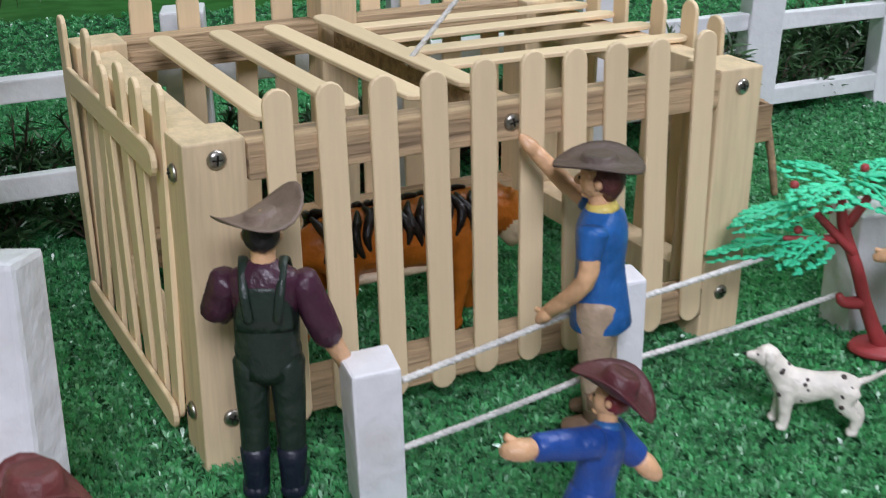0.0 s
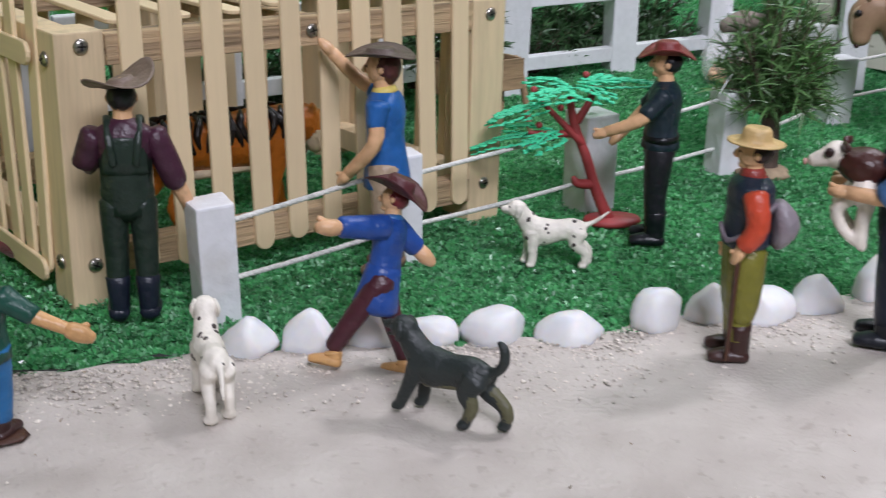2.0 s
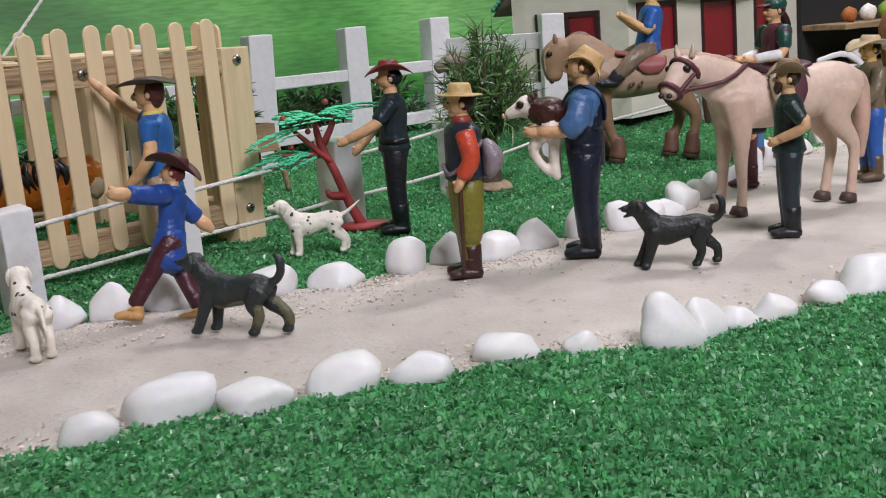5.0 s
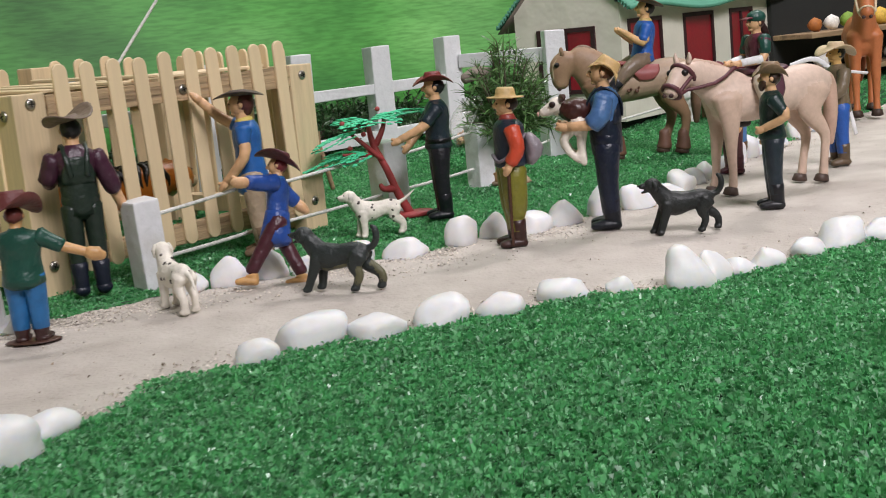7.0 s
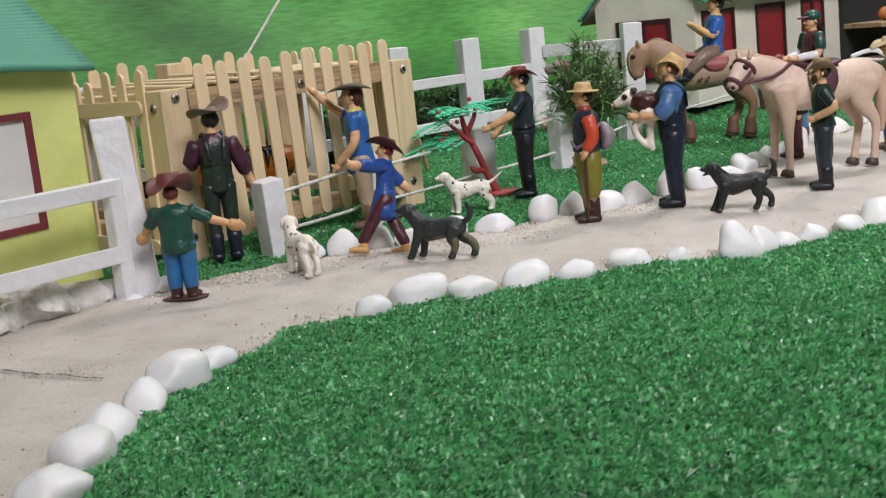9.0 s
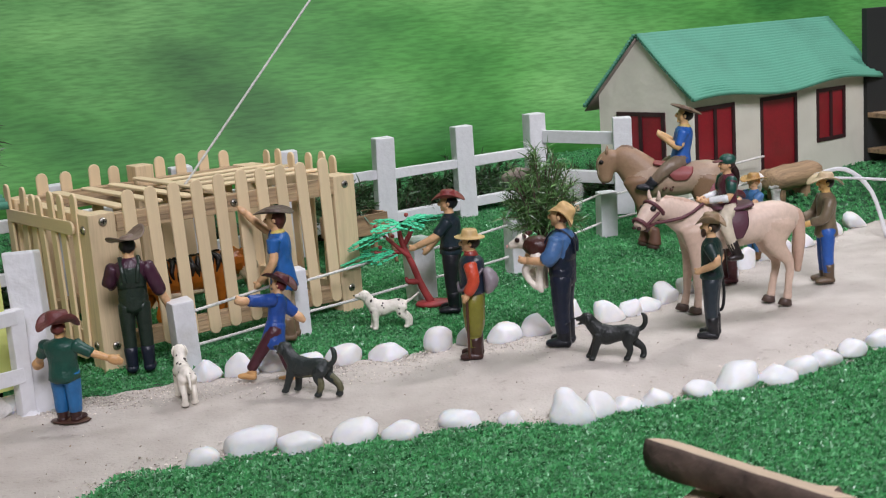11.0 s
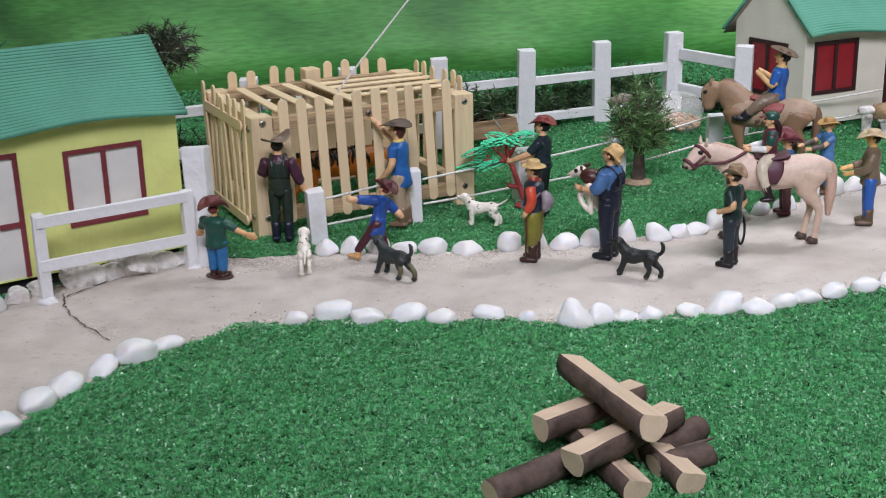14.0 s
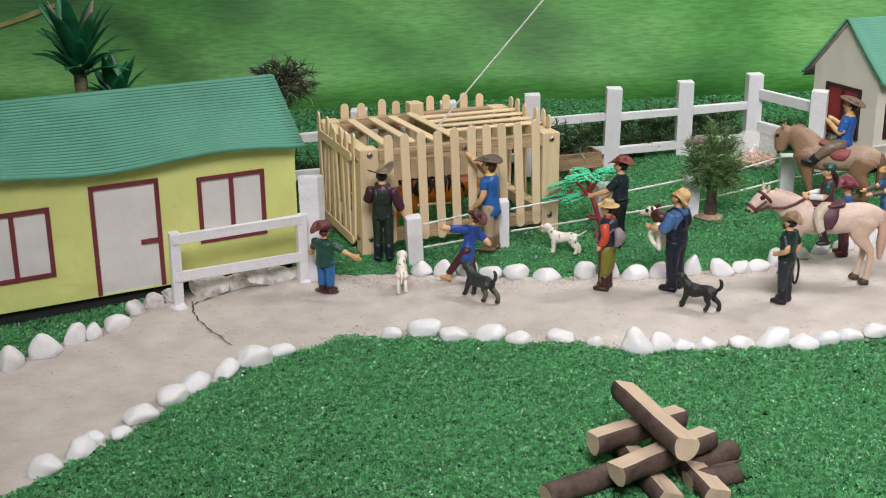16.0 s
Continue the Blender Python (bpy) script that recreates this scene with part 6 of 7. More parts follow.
    if saddle:
        k.tube(saddle, [(0, -0.16, 0.985), (0, 0.0, 0.965), (0, 0.15, 0.995)], [(0.13, 0.03), (0.16, 0.028), (0.14, 0.03)], seg=16, ref=(1, 0, 0))
        for q in (1, -1):
            k.tube(saddle, [(q * 0.14 * w, back, 0.94), (q * 0.192 * w, back, 0.5 * (0.94 + flap)), (q * 0.188 * w, back, flap)], [(0.13, 0.014), (0.12, 0.014), (0.07, 0.012)], seg=12, ref=(0, 1, 0))
    if halter:
        for q in (1, -1):
            k.tube(halter, [hp[0] + up * 0.06 * fat + sd * q * 0.06, hp[1] + up * 0.072 * fat + sd * q * 0.05, hp[2] + up * 0.055 * fat + sd * q * 0.04, hp[3] + up * 0.045 * fat + sd * q * 0.03], [0.012] * 4, seg=6)
    if blotch:
        for by, bz, r in ((-0.07, 0.70, 0.016), (-0.045, 0.715, 0.011), (0.005, 0.692, 0.019), (0.025, 0.725, 0.010)):
            k.ball(blotch, (0.176 * w, by, bz), (0.012, r, r * 1.25), lump=0.15)
    put(k.bm, Matrix.Diagonal((1, long, 1, 1)))
    return k.done("horse_figure", label, "horse figurine", pose(x, y, ground_z(x, y) + z, 0, 0, face + 90), size, "toy horses")


horse("cream white toy horse with maroon bridle and saddle", 0.3970, 0.331, 176, 0.0825, "d0b8a7", "bb9c89", "4a3a32", [(0, -0.30, 0.84), (0.015, -0.46, 0.95), (0.03, -0.60, 1.025)], [(0.03, -0.635, 1.055), (0.06, -0.70, 1.0), (0.10, -0.785, 0.915), (0.115, -0.815, 0.885)], tack="5c3238", saddle="54303c", reins=(-0.22, 1.06), gait=(0.0, -0.06, 0.02, -0.06), z=0.0005, long=1.12, back=-0.03, fat=1.02, leg_coat="c6ac99", heavy=0.94)
toy("jockey_figure", "toy jockey in maroon vest and green cap, riding", 0.3945, 0.3315, 176, 0.082, z=0.0385, seated=True,
    hair="3c2020", shirt="5c2a3a", legs="c9bda8", boots="211819", sleeve=0.30, forearm="dcdcdc", group="toy riders",
    left=[(0.12, 0, 0.775), (0.15, -0.05, 0.62), (0.07, -0.22, 0.60)], right=[(-0.12, 0, 0.775), (-0.15, -0.05, 0.62), (-0.07, -0.22, 0.60)],
    extra=lambda k: (k.tube("1f4a40", [(0.115, 0, 0.785), (0.15, -0.02, 0.68)], [0.055, 0.048], seg=10), k.tube("1f4a40", [(-0.115, 0, 0.785), (-0.15, -0.02, 0.68)], [0.055, 0.048], seg=10), k.ball("1f4a40", (0, 0.008, 0.955), (0.074, 0.084, 0.062)), k.tube("6d2c38", [(0, -0.06, 0.955), (0, -0.125, 0.945)], [(0.062, 0.012), (0.04, 0.008)], seg=12, ref=(1, 0, 0), steps=1), k.tube("2a1616", [(0, 0.05, 0.90), (0, 0.09, 0.82), (0, 0.10, 0.72)], [0.03, 0.034, 0.015], seg=8)))
horse("brown toy draught horse with red saddle cloth, standing on the grass", 0.4430, 0.572, 158, 0.0840, "a8907a", "6f5643", "4c3a30", [(0, -0.30, 0.87), (0.0, -0.44, 1.03), (0.0, -0.53, 1.075)], [(0, -0.575, 1.09), (0, -0.64, 1.01), (0, -0.665, 0.885), (0, -0.66, 0.81)], neck_coat="987b60", leg_coat="86694f", saddle="94504e", gait=(0.16, 0.06, 0.0, -0.14), blotch="5d3f30", feather="6b4c3c", heavy=1.08, long=1.12, flap=0.80, back=0.10, fat=1.2, halter="bda98c")
toy("rider_figure", "toy rider in blue shirt and dark hat holding a rein", 0.4460, 0.5710, 158, 0.1060, z=0.0310, seated=True, forward=0.16, lean=(-7, 0),
    hair="1a1718", skin="dcb27e", shirt="2c5fae", legs="7d6c5a", boots="26262c", sleeve=0.55, group="toy riders", collar="c9b070",
    left=[(0.125, 0, 0.775), (0.16, -0.03, 0.64), (0.09, -0.17, 0.71)], right=[(-0.125, 0, 0.775), (-0.16, -0.03, 0.64), (-0.09, -0.17, 0.71)],
    hat=dict(colour="6b5646", r=0.148, crown=0.062, high=0.035, curl=0.3, droop=-0.1, tilt=(-14, 0, 0), c=(0, 0.004, 0.962)))
horse("chestnut toy horse with a pale halter, beside the path", 0.748, 0.630, 232, 0.100, "b0683c", "8c4a22", "3a2a20", [(0, -0.30, 0.86), (0.0, -0.45, 1.08), (0.0, -0.53, 1.24)], [(0, -0.56, 1.28), (0, -0.68, 1.20), (0, -0.80, 1.06), (0, -0.84, 1.0)], tack="cbb99a", gait=(0, -0.05, 0, 0.05), z=0.0)

# tiger inside the cage
k = Mould()
quadruped(k, "bd6c1f", 0.50, 0.60, 0.20, gait=(-0.14, 0.08, 0.14, -0.06), spread=0.55)
k.tube("bd6c1f", [(0, -0.46, 0.64), (0, -0.60, 0.66), (0, -0.70, 0.65)], [0.18, 0.16, 0.15], seg=14)
k.ball("c87c2b", (0, -0.74, 0.63), (0.15, 0.15, 0.145))
k.ball("e6d3b4", (0, -0.87, 0.575), (0.09, 0.08, 0.075))
for s in (1, -1):  # pale ruff
    k.ball("e2cfae", (0.10 * s, -0.72, 0.55), (0.07, 0.08, 0.11))
for s in (1, -1):
    k.ball("c87c2b", (0.10 * s, -0.70, 0.79), (0.045, 0.03, 0.045), sub=1)
    k.ball("18120e", (0.06 * s, -0.87, 0.69), 0.018, sub=1)
k.tube("bd6c1f", [(0, 0.50, 0.66), (0, 0.68, 0.52), (0, 0.86, 0.36), (0, 1.0, 0.40)], [0.06, 0.045, 0.04, 0.03], seg=10)
k.fuse(0.02, 4)
k.tube("e2cfae", [(0, -0.40, 0.42), (0, 0.30, 0.42)], [(0.12, 0.05), (0.12, 0.05)], seg=12, ref=(1, 0, 0), steps=1)
rr = random.Random(8)
for q in range(15):
    y = -0.46 + q * 0.068
    for s in (1, -1):
        a0 = rr.uniform(0.1, 0.3)
        pts = []
        for f in range(5):
            a = math.pi / 2 - s * (a0 + f * 0.36)
            rad = 0.196
            pts.append((rad * math.cos(a) * 0.93, y + 0.03 * math.sin(f * 1.3 + q), 0.625 + rad * math.sin(a) * 1.06))
        k.tube("1c1512", [Vector((p[0] * 0.955, p[1], 0.625 + (p[2] - 0.625) * 0.955)) for p in pts], [0.012, 0.026, 0.031, 0.026, 0.012], seg=8)
k.done("tiger_figure", "orange toy tiger with black stripes inside the cage", "tiger figurine", pose(-0.020, 0.468, 0.001, 0, 0, CAGE_TURN + 90), 0.072)


# ---- plants ----
def blades_mesh(name, strips, m):
    """Needles and leaves: each strip is a list of (point, half width) bent pairs, all in one mesh."""
    bm = bmesh.new()
    for pts, side in strips:
        last = None
        for p, w in pts:
            pair = (bm.verts.new(p - side * w), bm.verts.new(p + side * w))
            if last:
                bm.faces.new((last[0], last[1], pair[1], pair[0]))
            last = pair
    return bm


def needle(rr, root, way, length, w, droop):
    side = way.cross(Vector((rr.uniform(-1, 1), rr.uniform(-1, 1), rr.uniform(-1, 1)))).normalized()
    pts = []
    for q in range(4):
        f = q / 3
        p = root + way * length * f + Vector((0, 0, -droop * length * f * f))
        pts.append((p, w * (1 - 0.85 * f * f) + 1e-5))
    return pts, side


def bush(name, label, x, y, z, seed, r, h, stems, per, length, w, m, trunk=None, foot=None, lift=0.0, flat=1.0, low=0.45, root_at=0.55):
    """A bush of thin stems clothed with needles."""
    rr = random.Random(seed)
    b = base(name, pose(x, y, z), label, "bush", "bushes")
    strips, wood = [], bmesh.new()
    for _ in range(stems):
        a, rad = rr.uniform(0, 2 * math.pi), r * math.sqrt(rr.random())
        top = Vector((rad * math.cos(a), rad * math.sin(a) * flat, lift + h * rr.uniform(low, 1.0) * (1 - 0.40 * (rad / r) ** 2)))
        root = Vector((top.x * 0.15, top.y * 0.15, lift * root_at))
        mid = root.lerp(top, 0.55) + Vector((0, 0, h * 0.08))
        tube(wood, [root, mid, top], [0.0008, 0.0006, 0.0003], 0, 5, 2)
        for _ in range(per):
            f = rr.uniform(0.25, 1.0)
            p = root.lerp(mid, f / 0.55) if f < 0.55 else mid.lerp(top, (f - 0.55) / 0.45)
            out = Vector((rr.gauss(0, 1), rr.gauss(0, 1), rr.gauss(0.35, 0.8)))
            way = (out.normalized() + (top - root).normalized() * 0.7).normalized()
            strips.append(needle(rr, p, way, length * rr.uniform(0.5, 1.1), w * rr.uniform(0.6, 1.2), 0.25))
    tagged(part("foliage", blades_mesh("foliage", strips, m), m, b, "thin glossy dark green needles"), kind="stuff")
    if trunk:
        tube(wood, [(0, 0, -0.003), (0.001, 0, lift * 0.6), (0, 0.001, lift + h * 0.3)], trunk, 0, 10, 3, lump=0.15)
    part("trunk", wood, bark, b, "brown twigs and stem")
    if foot:
        bm = bmesh.new()
        ball(bm, (0, 0, 0.001), foot, 0, sub=3, lump=0.25)
        part("foot", bm, mat("bark_foot", C("a08c72"), 0.85, 0.2, 60, 0.9, 260), b, "flat pale bark foot")
    return b


bush("needle_bush", "dark green needle bush on a bark foot", 0.301, 0.533, ground_z(0, 0.533), 4, 0.0365, 0.086, 115, 36, 0.0160, 0.00055, needle_green, trunk=[0.0080, 0.0062, 0.0035], foot=(0.017, 0.013, 0.0045), lift=0.036, low=0.10, root_at=1.0)
HEDGE = [(0.1250, 0.6360, 0.040, 0.046)]
for q in range(34):  # two rows behind the long fence
    along, off = -0.58 + 0.0475 * (q // 2) + 0.02 * (q % 2), 0.030 + 0.034 * (q % 2) + 0.008 * math.sin(q * 2.1)
    HEDGE.append((0.185 + along * 0.891 - off * 0.454, 0.7233 + along * 0.454 + off * 0.891, 0.036 + 0.006 * math.sin(q * 1.7), 0.050 + 0.012 * math.sin(q * 2.9)))
for q in range(3):  # and behind the wing
    HEDGE.append((0.415 + 0.028 * q, 0.842 - 0.030 * q, 0.034, 0.042))
for k, (x, y, r, h) in enumerate(HEDGE):
    zz = (0.050 if k == 0 else ground_z(x, y) - 0.002)
    bush("hedge_bush", "low dark green bush behind the white fence" if k else "low dark bush growing in the wooden planter", x, y, zz, 20 + k, r, h, 30, 34, 0.0125, 0.0009, hedge_green, lift=0.004, flat=0.6, low=0.12)
tuft_green = mat("tuft_green", C("43503a"), 0.35, 0.25, 90, 0.1, 400, per_island=0.5)
bush("tuft_bush", "dry dark tuft of stiff leaves behind the yellow house", -0.1955, 0.487, ground_z(0, 0.487) - 0.002, 51, 0.042, 0.046, 84, 30, 0.016, 0.0007, tuft_green, trunk=[0.0016, 0.0014, 0.001], lift=0.148, low=-0.25, root_at=1.10)

# wooden planter beside the cage
bm = bmesh.new()
planter = base("planter_box", pose(0.1400, 0.6300, 0.036, 0, 0, 27) @ Matrix.Diagonal((0.72, 1, 0.85, 1)), "weathered brown wooden planter box beside the cage", "planter")
for lo, hi in (((-0.040, -0.016, 0), (0.040, -0.013, 0.024)), ((-0.040, 0.013, 0), (0.040, 0.016, 0.024)), ((-0.040, -0.013, 0), (-0.037, 0.013, 0.024)), ((0.037, -0.013, 0), (0.040, 0.013, 0.024)), ((-0.037, -0.013, 0.001), (0.037, 0.013, 0.019))):
    part("board", box(bmesh.new(), lo, hi, 0, 0.0005, 0.0005), planter_wood if hi[2] > 0.02 else bark, planter)


# the stand that lifts the planter over the lawn
for x in (-0.030, 0.030):
    part("foot", box(bmesh.new(), (x - 0.0025, -0.004, -0.043), (x + 0.0025, 0.004, 0.0), 0, 0.0005, 0.0005), planter_wood, planter)
bm = bmesh.new()
tube(bm, [(0.043, -0.004, 0.022), (0.045, -0.012, 0.0), (0.046, -0.020, -0.034)], [0.0030, 0.0028, 0.0022], 0, 8, 3, lump=0.2)
part("stick", bm, planter_wood, planter, "split stick leaning on the end")
bm = bmesh.new()
tube(bm, [(-0.014, 0, 0), (0, 0.001, 0.002), (0.014, 0, 0.001)], [(0.004, 0.003), (0.0065, 0.004), (0.004, 0.003)], 0, 10, 3, lump=0.3)
thing("wood_chip", bm, cardboard, pose(0.2848, 0.546, 0.090, 5, -6, 10), "small grey-brown chip of bark caught in the needle bush", "wood chip")


# plastic tree with a red stem
tree = base("plastic_tree", pose(0.1620, 0.4600, 0.0, 0, 0, 0) @ Matrix.Diagonal((1.10, 1.15, 1.08, 1)), "small plastic tree, red trunk, bright green leaf sprays", "tree")
bm = bmesh.new()
tube(bm, [(0.016, -0.006, 0.003), (0.010, -0.005, 0.016), (0.004, -0.003, 0.034), (-0.002, 0, 0.050), (-0.004, 0.001, 0.064)], [0.0034, 0.0027, 0.0024, 0.0022, 0.0014], 0, 10, 3, lump=0.12)
tube(bm, [(0.002, -0.003, 0.040), (-0.010, -0.002, 0.052), (-0.018, -0.002, 0.060)], [0.0019, 0.0015, 0.0010], 0, 8, 3)
tube(bm, [(0.000, 0, 0.050), (0.006, 0.001, 0.060), (0.008, 0.002, 0.068)], [0.0021, 0.0017, 0.0011], 0, 8, 3)
tube(bm, [(0.009, -0.004, 0.020), (0.000, -0.006, 0.021), (-0.002, -0.006, 0.024)], [0.0026, 0.0022, 0.0014], 0, 8, 3)
tube(bm, [(-0.002, 0, 0.044), (-0.014, -0.003, 0.045), (-0.024, -0.004, 0.046)], [0.002, 0.0015, 0.001], 0, 8, 3)
lathe(bm, [(0.001, 0.0), (0.0115, 0.0), (0.0125, 0.0015), (0.0115, 0.0032), (0.001, 0.0036)], 0, 20, None, Matrix.Translation((0.018, -0.006, 0.0005)) @ Matrix.Diagonal((1.15, 0.75, 1, 1)))
part("trunk", bm, tree_red, tree, "red moulded trunk and round foot")


def spray(root, way, length, width, seed):
    """A flat fern-like spray: a rib with paired lobed leaflets."""
    rr = random.Random(seed)
    bm = bmesh.new()
    root, way = Vector(root), Vector(way).normalized()
    side = way.cross(Vector((0, 0, 1))).normalized()
    up = side.cross(way)
    n = int(length / 0.0042)
    tube(bm, [root, root + way * length * 0.5 + up * 0.002, root + way * length], [0.0008, 0.0007, 0.0004], 0, 5, 2)
    for q in range(n):
        f = (q + 0.5) / n
        reach = width * math.sin(math.pi * (0.18 + 0.80 * f)) ** 0.8
        p = root + way * length * f + up * (0.002 * math.sin(math.pi * f))
        for s in (1, -1):
            m = max(2, int(reach / 0.0036))
            for j in range(m):
                g = (j + 0.6) / m
                c = p + side * s * reach * g + way * reach * g * 0.45 - up * 0.0035 * g * g + up * rr.uniform(-0.0004, 0.0004)
                rot = Matrix((side * s * 0.8 + way * 0.6, way, up)).transposed()
                ball(bm, c, (0.0026, 0.0014, 0.00045), 0, Matrix((way, side, up)).transposed() @ Euler((rr.uniform(-0.12, 0.12), rr.uniform(-0.12, 0.12), s * rr.uniform(0.5, 1.3))).to_matrix(), sub=2)
                ball(bm, c + way * 0.0021, (0.0021, 0.0011, 0.00045), 0, Matrix((way, side, up)).transposed() @ Euler((0, 0, -s * rr.uniform(0.1, 0.5))).to_matrix(), sub=1)
    for f in bm.faces:
        f.smooth = True
    return bm


for q, (root, way, length, width) in enumerate([((-0.014, -0.002, 0.060), (-1, -0.15, -0.28), 0.030, 0.011), ((-0.004, 0, 0.066), (-0.7, -0.7, -0.05), 0.026, 0.012), ((-0.004, 0.001, 0.066), (-0.5, 0.8, 0.0), 0.026, 0.011), ((0.004, 0.001, 0.068), (0.95, -0.25, 0.04), 0.030, 0.010), ((0.004, 0.001, 0.067), (0.6, 0.75, 0.0), 0.026, 0.010), ((0.0, 0.0, 0.067), (0.25, -0.95, -0.08), 0.022, 0.011), ((-0.016, -0.003, 0.046), (-1, 0.1, -0.25), 0.034, 0.010), ((-0.010, -0.003, 0.046), (-0.7, -0.75, -0.15), 0.024, 0.010), ((-0.012, -0.003, 0.046), (-0.75, 0.7, -0.05), 0.024, 0.010)]):
    part("leaf_spray", spray(root, way, length, width, 70 + q), tree_leaf, tree, "bright sea-green plastic leaves")
bm = bmesh.new()
for c in ((-0.022, -0.002, 0.066), (0.002, -0.003, 0.073), (-0.010, -0.006, 0.058), (-0.020, -0.006, 0.050)):
    ball(bm, c, 0.0017, 0, sub=2)
part("berries", bm, tree_red, tree, "small red berries")


# spiky plants behind the yellow house
def agave(label, x, y, z, tall, leaves, length, seed):
    rr = random.Random(seed)
    b = base("spiky_plant", pose(x, y, z), label, "plant", "spiky plants")
    bm = bmesh.new()
    prof = []
    for q in range(24):
        prof.append((0.0075 + 0.0009 * math.sin(q * math.pi) + (0.0008 if q % 2 else 0), tall * q / 23))
    lathe(bm, prof, 0, 14)
    part("stem", bm, palm_trunk, b, "pale ringed stem")
    for q in range(leaves):
        a = q * 2.4 + rr.uniform(-0.2, 0.2)
        f = q / leaves
        out = Vector((math.cos(a), math.sin(a), 0))
        rise = 0.80 + 1.25 * f
        L2 = length * (1 - 0.25 * f) * (0.7 if q >= leaves - 2 else 1) * rr.uniform(0.85, 1.1)
        root = Vector((0, 0, tall * (0.86 + 0.14 * f)))
        pts = [root + (out * (1 - 0.25 * f) * g + Vector((0, 0, rise * g - 0.62 * (1 - 0.7 * f) * g * g))) * L2 for g in (0, 0.25, 0.5, 0.75, 1.0)]
        bm = bmesh.new()
        sd = Vector((-out.y, out.x, 0))
        rows = []
        for p, w in zip(pts, (0.006, 0.0100, 0.0098, 0.0062, 0.0008)):
            rows.append([bm.verts.new(p - sd * w), bm.verts.new(p - Vector((0, 0, w * 0.35)) - out * w * 0.2), bm.verts.new(p + sd * w)])
        for r0, r1 in zip(rows, rows[1:]):
            for c in range(2):
                bm.faces.new((r0[c], r0[c + 1], r1[c + 1], r1[c])).smooth = True
        bm.normal_update()
        bmesh.ops.solidify(bm, geom=bm.faces[:], thickness=0.0008)
        part("leaf", bm, palm_green if q < leaves - 2 else cardboard, b)


agave("green plastic agave on a ringed stem behind the yellow house", -0.4640, 0.550, ground_z(0, 0.55) - 0.004, 0.180, 26, 0.068, 3)
agave("small green plastic agave behind the yellow house", -0.430, 0.575, ground_z(0, 0.58) - 0.004, 0.128, 18, 0.048, 7)

# clear plastic bag of grain leaning on the fence post
film = bpy.data.materials.new("clear_film")
film.use_nodes = True
fb = film.node_tree.nodes["Principled BSDF"]
fb.inputs["Base Color"].default_value = (0.95, 0.95, 0.93, 1)
fb.inputs["Roughness"].default_value = 0.06
fb.inputs["Alpha"].default_value = 0.26
grain = mat("grain", C("d6ab84"), 0.7, 0.2, 200, 0.5, 600, per_island=0.3)
bag = base("grain_bag", pose(0.371, 0.735, ground_z(0, 0.735) - 0.001, 0, 0, 20) @ Matrix.Diagonal((1.6, 1.5, 1.6, 1)), "clear plastic bag half full of grain by the fence", "bag")
bm = bmesh.new()
ball(bm, (0, 0, 0.012), (0.024, 0.018, 0.017), 0, sub=3, lump=0.22)
part("film", bm, film, bag, "crumpled clear film")
bm = bmesh.new()
rr = random.Random(31)
for _ in range(420):
    a, q = rr.uniform(0, 6.283), math.sqrt(rr.random())
    c = Vector((0.019 * q * math.cos(a), 0.014 * q * math.sin(a), 0.002 + rr.random() * 0.011 * (1 - q * q * 0.6)))
    ball(bm, c, (0.0018, 0.0011, 0.0011), 0, Euler((rr.uniform(0, 3), rr.uniform(0, 3), rr.uniform(0, 3))).to_matrix(), sub=1)
tagged(part("grain", bm, grain, bag, "pale brown grain"), kind="stuff")

# ---- logs ----
LOGS = [  # ends, radius, depth of the cut, where the cut looks
    ((0.141, -0.152, 0.0080), (0.198, -0.101, 0.0080), 0.0085, None, (0, 0, 1)),
    ((0.236, -0.118, 0.0070), (0.270, -0.102, 0.0075), 0.0072, None, (0, 0, 1)),
    ((0.232, -0.100, 0.0075), (0.269, -0.069, 0.0080), 0.0080, None, (0, 0, 1)),
    ((0.188, -0.055, 0.0080), (0.222, -0.147, 0.0085), 0.0092, 0.60, (0.35, 0.1, 1)),
    ((0.222, -0.055, 0.0080), (0.253, -0.138, 0.0085), 0.0092, 0.58, (0.25, 0.1, 1)),
    ((0.170, -0.100, 0.0250), (0.234, -0.051, 0.0250), 0.0096, 0.56, (-0.1, 0.12, 1)),
    ((0.187, -0.144, 0.0250), (0.251, -0.083, 0.0255), 0.0098, 0.56, (-0.1, 0.12, 1)),
    ((0.1895, -0.047, 0.0425), (0.233, -0.136, 0.0425), 0.0096, 0.56, (0.28, 0.1, 1)),
]
for q, (a, b, r, flat, face) in enumerate(LOGS):
    a, b = [(p[0], p[1], p[2] - float(dip(p[0], p[1]))) for p in (a, b)]
    split_log(a, b, r, flat, face, q + 1, "short split log with brown bark and pale cut face" if flat is not None else "short round log covered in brown bark")
bm = bmesh.new()
tube(bm, [(0.252, -0.096, 0.0065), (0.264, -0.092, 0.0085), (0.276, -0.088, 0.0105)], [0.0022, 0.0016, 0.0005], 0, 6, 3, lump=0.2)
thing("twig", bm, bark, None, "thin brown twig sticking out of the log pile", "twig")

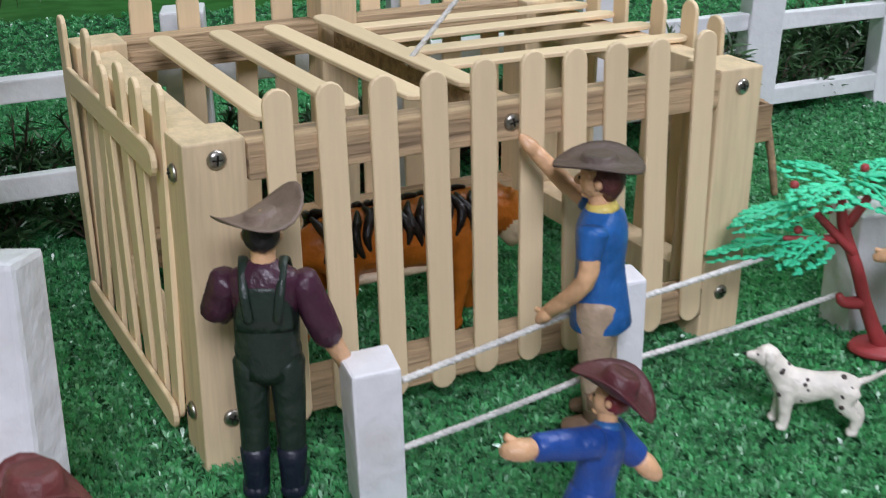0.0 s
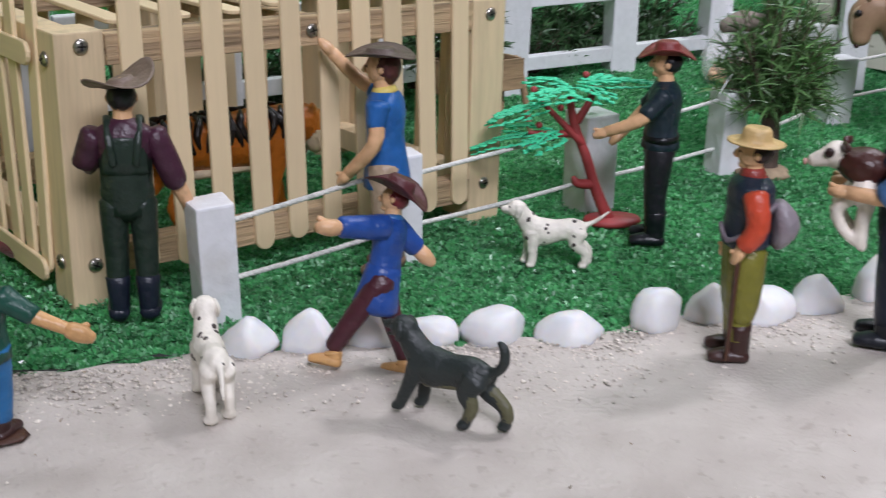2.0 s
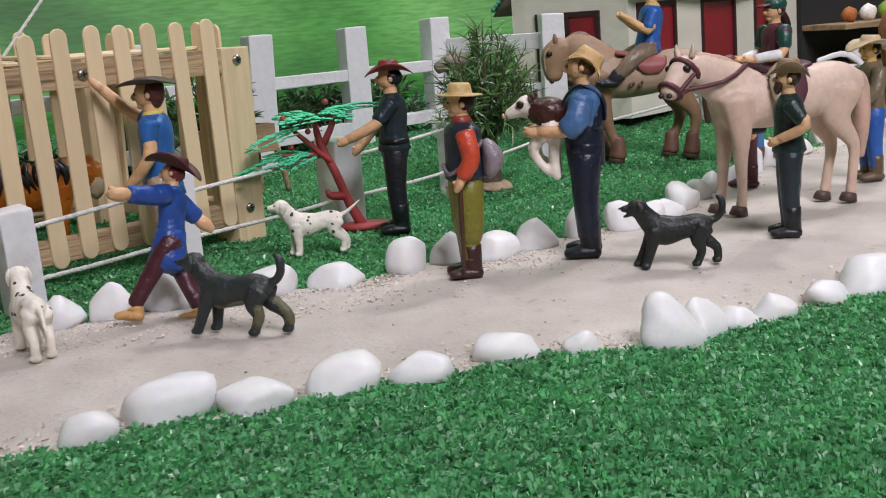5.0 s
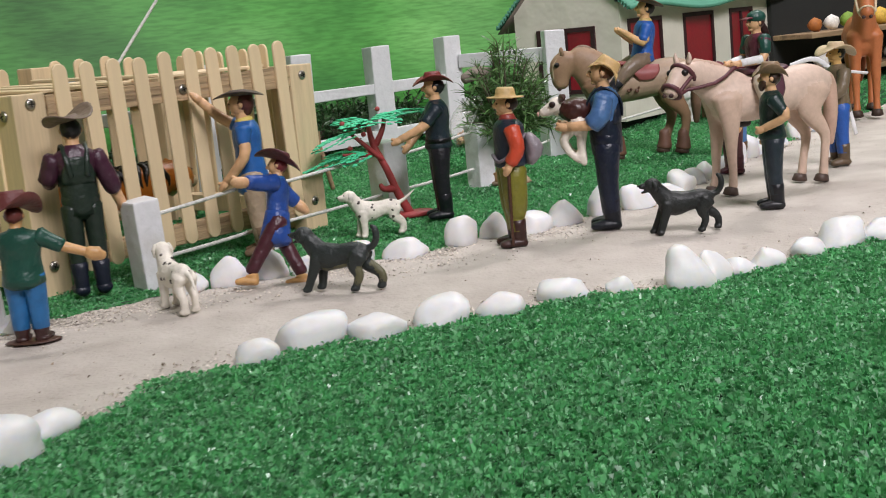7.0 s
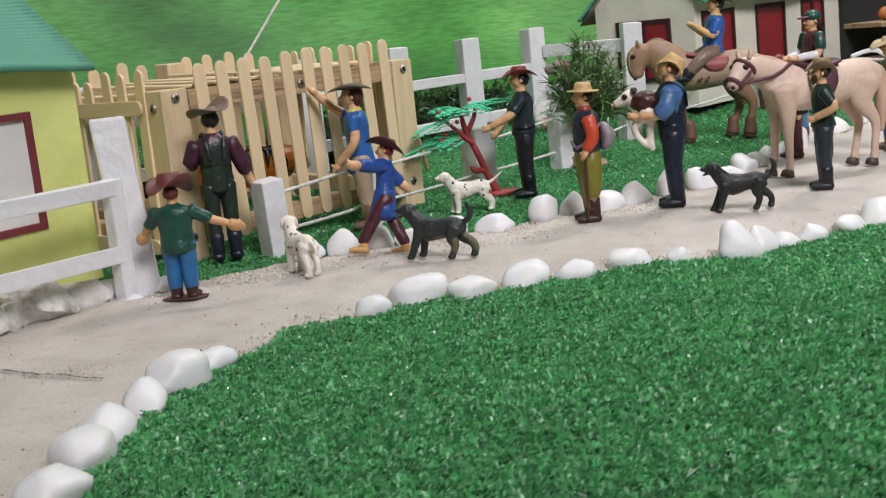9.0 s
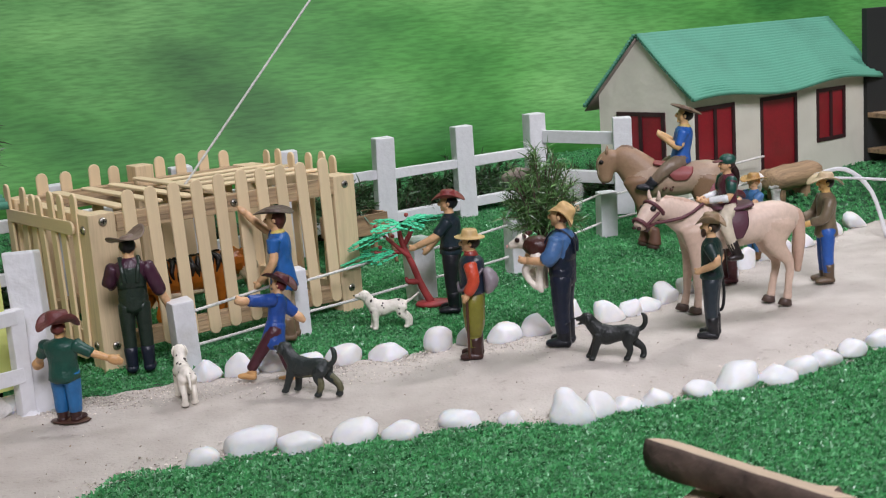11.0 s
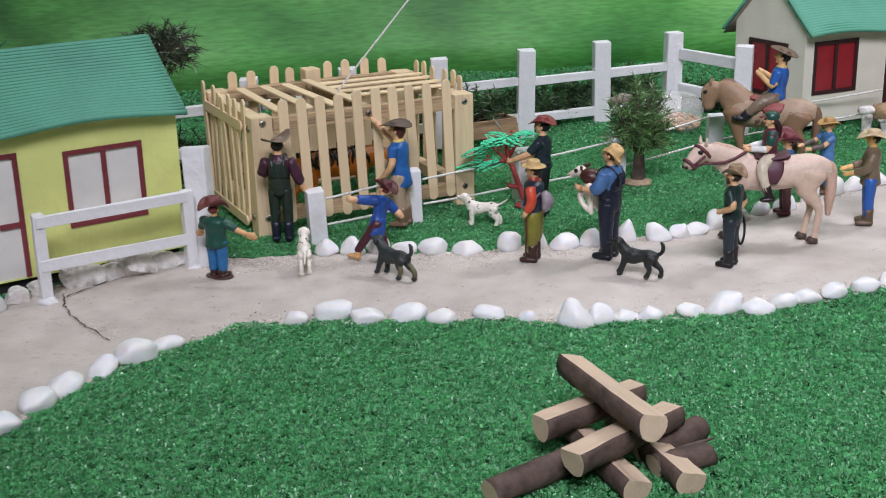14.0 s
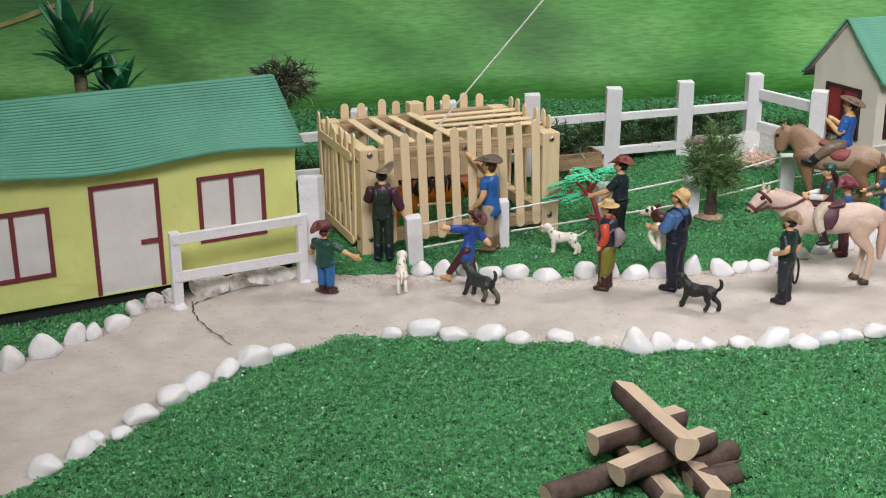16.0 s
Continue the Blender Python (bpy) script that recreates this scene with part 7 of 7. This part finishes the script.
# ---- odds and ends beside the cream house ----
trough = base("trough", pose(0.640, 0.722, ground_z(0, 0.72) - 0.001, 0, 0, 28), "rough brown wooden trough by the cream house", "trough")
bm = bmesh.new()
tube(bm, [(-0.035, 0, 0.024), (0, 0, 0.022), (0.04, 0, 0.025)], [(0.017, 0.012), (0.02, 0.014), (0.018, 0.012)], 0, 14, 3, ref=(0, 1, 0), lump=0.2)
part("bowl", bm, planter_wood, trough)
for x in (-0.022, 0.024):
    part("leg", box(bmesh.new(), (x - 0.004, -0.010, -0.002), (x + 0.004, 0.010, 0.015), 0, 0.001, 0.001), planter_wood, trough)
for q, (x, y, s) in enumerate([(0.596, 0.712, 0.012), (0.614, 0.700, 0.009)]):
    bm = bmesh.new()
    tube(bm, [(0, 0, 0), (0, 0, s * 0.9), (0, 0, s * 1.7)], [s * 0.6, s * 0.5, s * 0.65], 0, 12, 3, lump=0.25)
    ball(bm, (0, 0, s * 2.2), (s * 1.0, s * 0.8, s * 0.5), 0, sub=2, lump=0.3)
    thing("stump", bm, stone_grey, pose(x, y, ground_z(0, y)), "pale rough stump beside the house wall", "stump", "stumps")
stall = base("market_stall", pose(0.98, 0.86, ground_z(0, 0.86) - 0.001, 0, 0, 10), "dark wooden shelf with coloured bundles beyond the houses", "stall")
part("back", box(bmesh.new(), (-0.16, 0.03, 0), (0.16, 0.04, 0.19), 0, 0.001), dark_void, stall)
for z in (0.012, 0.056):
    part("shelf", box(bmesh.new(), (-0.16, -0.03, z), (0.16, 0.03, z + 0.006), 0, 0.001), planter_wood, stall)
for q, (x, z, c, r) in enumerate([(-0.12, 0.062, "a8662e", 0.011), (-0.09, 0.062, "e8e4da", 0.012), (-0.06, 0.062, "7a9a3a", 0.013), (-0.03, 0.062, "c9737f", 0.012), (0.0, 0.062, "d8b24a", 0.014), (-0.11, 0.018, "e4e0d8", 0.013), (-0.05, 0.018, "d9b05a", 0.016), (0.02, 0.018, "e4e0d8", 0.013)]):
    bm = bmesh.new()
    r *= 0.8
    ball(bm, (0, 0, r * 0.95), (r, r * 0.9, r), 0, sub=2, lump=0.3)
    thing("bundle", bm, mat("bundle_" + c, C(c), 0.7, 0.15, 200, 0.4, 600), stall.matrix_world @ pose(x, 0, z), "small coloured cloth bundle on the stall shelf", "bundle", "bundles on the stall")
bm = bmesh.new()
tube(bm, [(0.640, 0.520, 0.002), (0.622, 0.516, 0.048), (0.590, 0.508, 0.073), (0.555, 0.500, 0.071)], [(0.0022, 0.001)] * 4, 0, 8, 4)
tube(bm, [(0.655, 0.520, 0.055), (0.610, 0.512, 0.062), (0.565, 0.502, 0.068)], [(0.0016, 0.001)] * 3, 0, 8, 4)
thing("bent_strip", bm, white_paint, None, "thin white bent plastic strip beside the path", "strip")
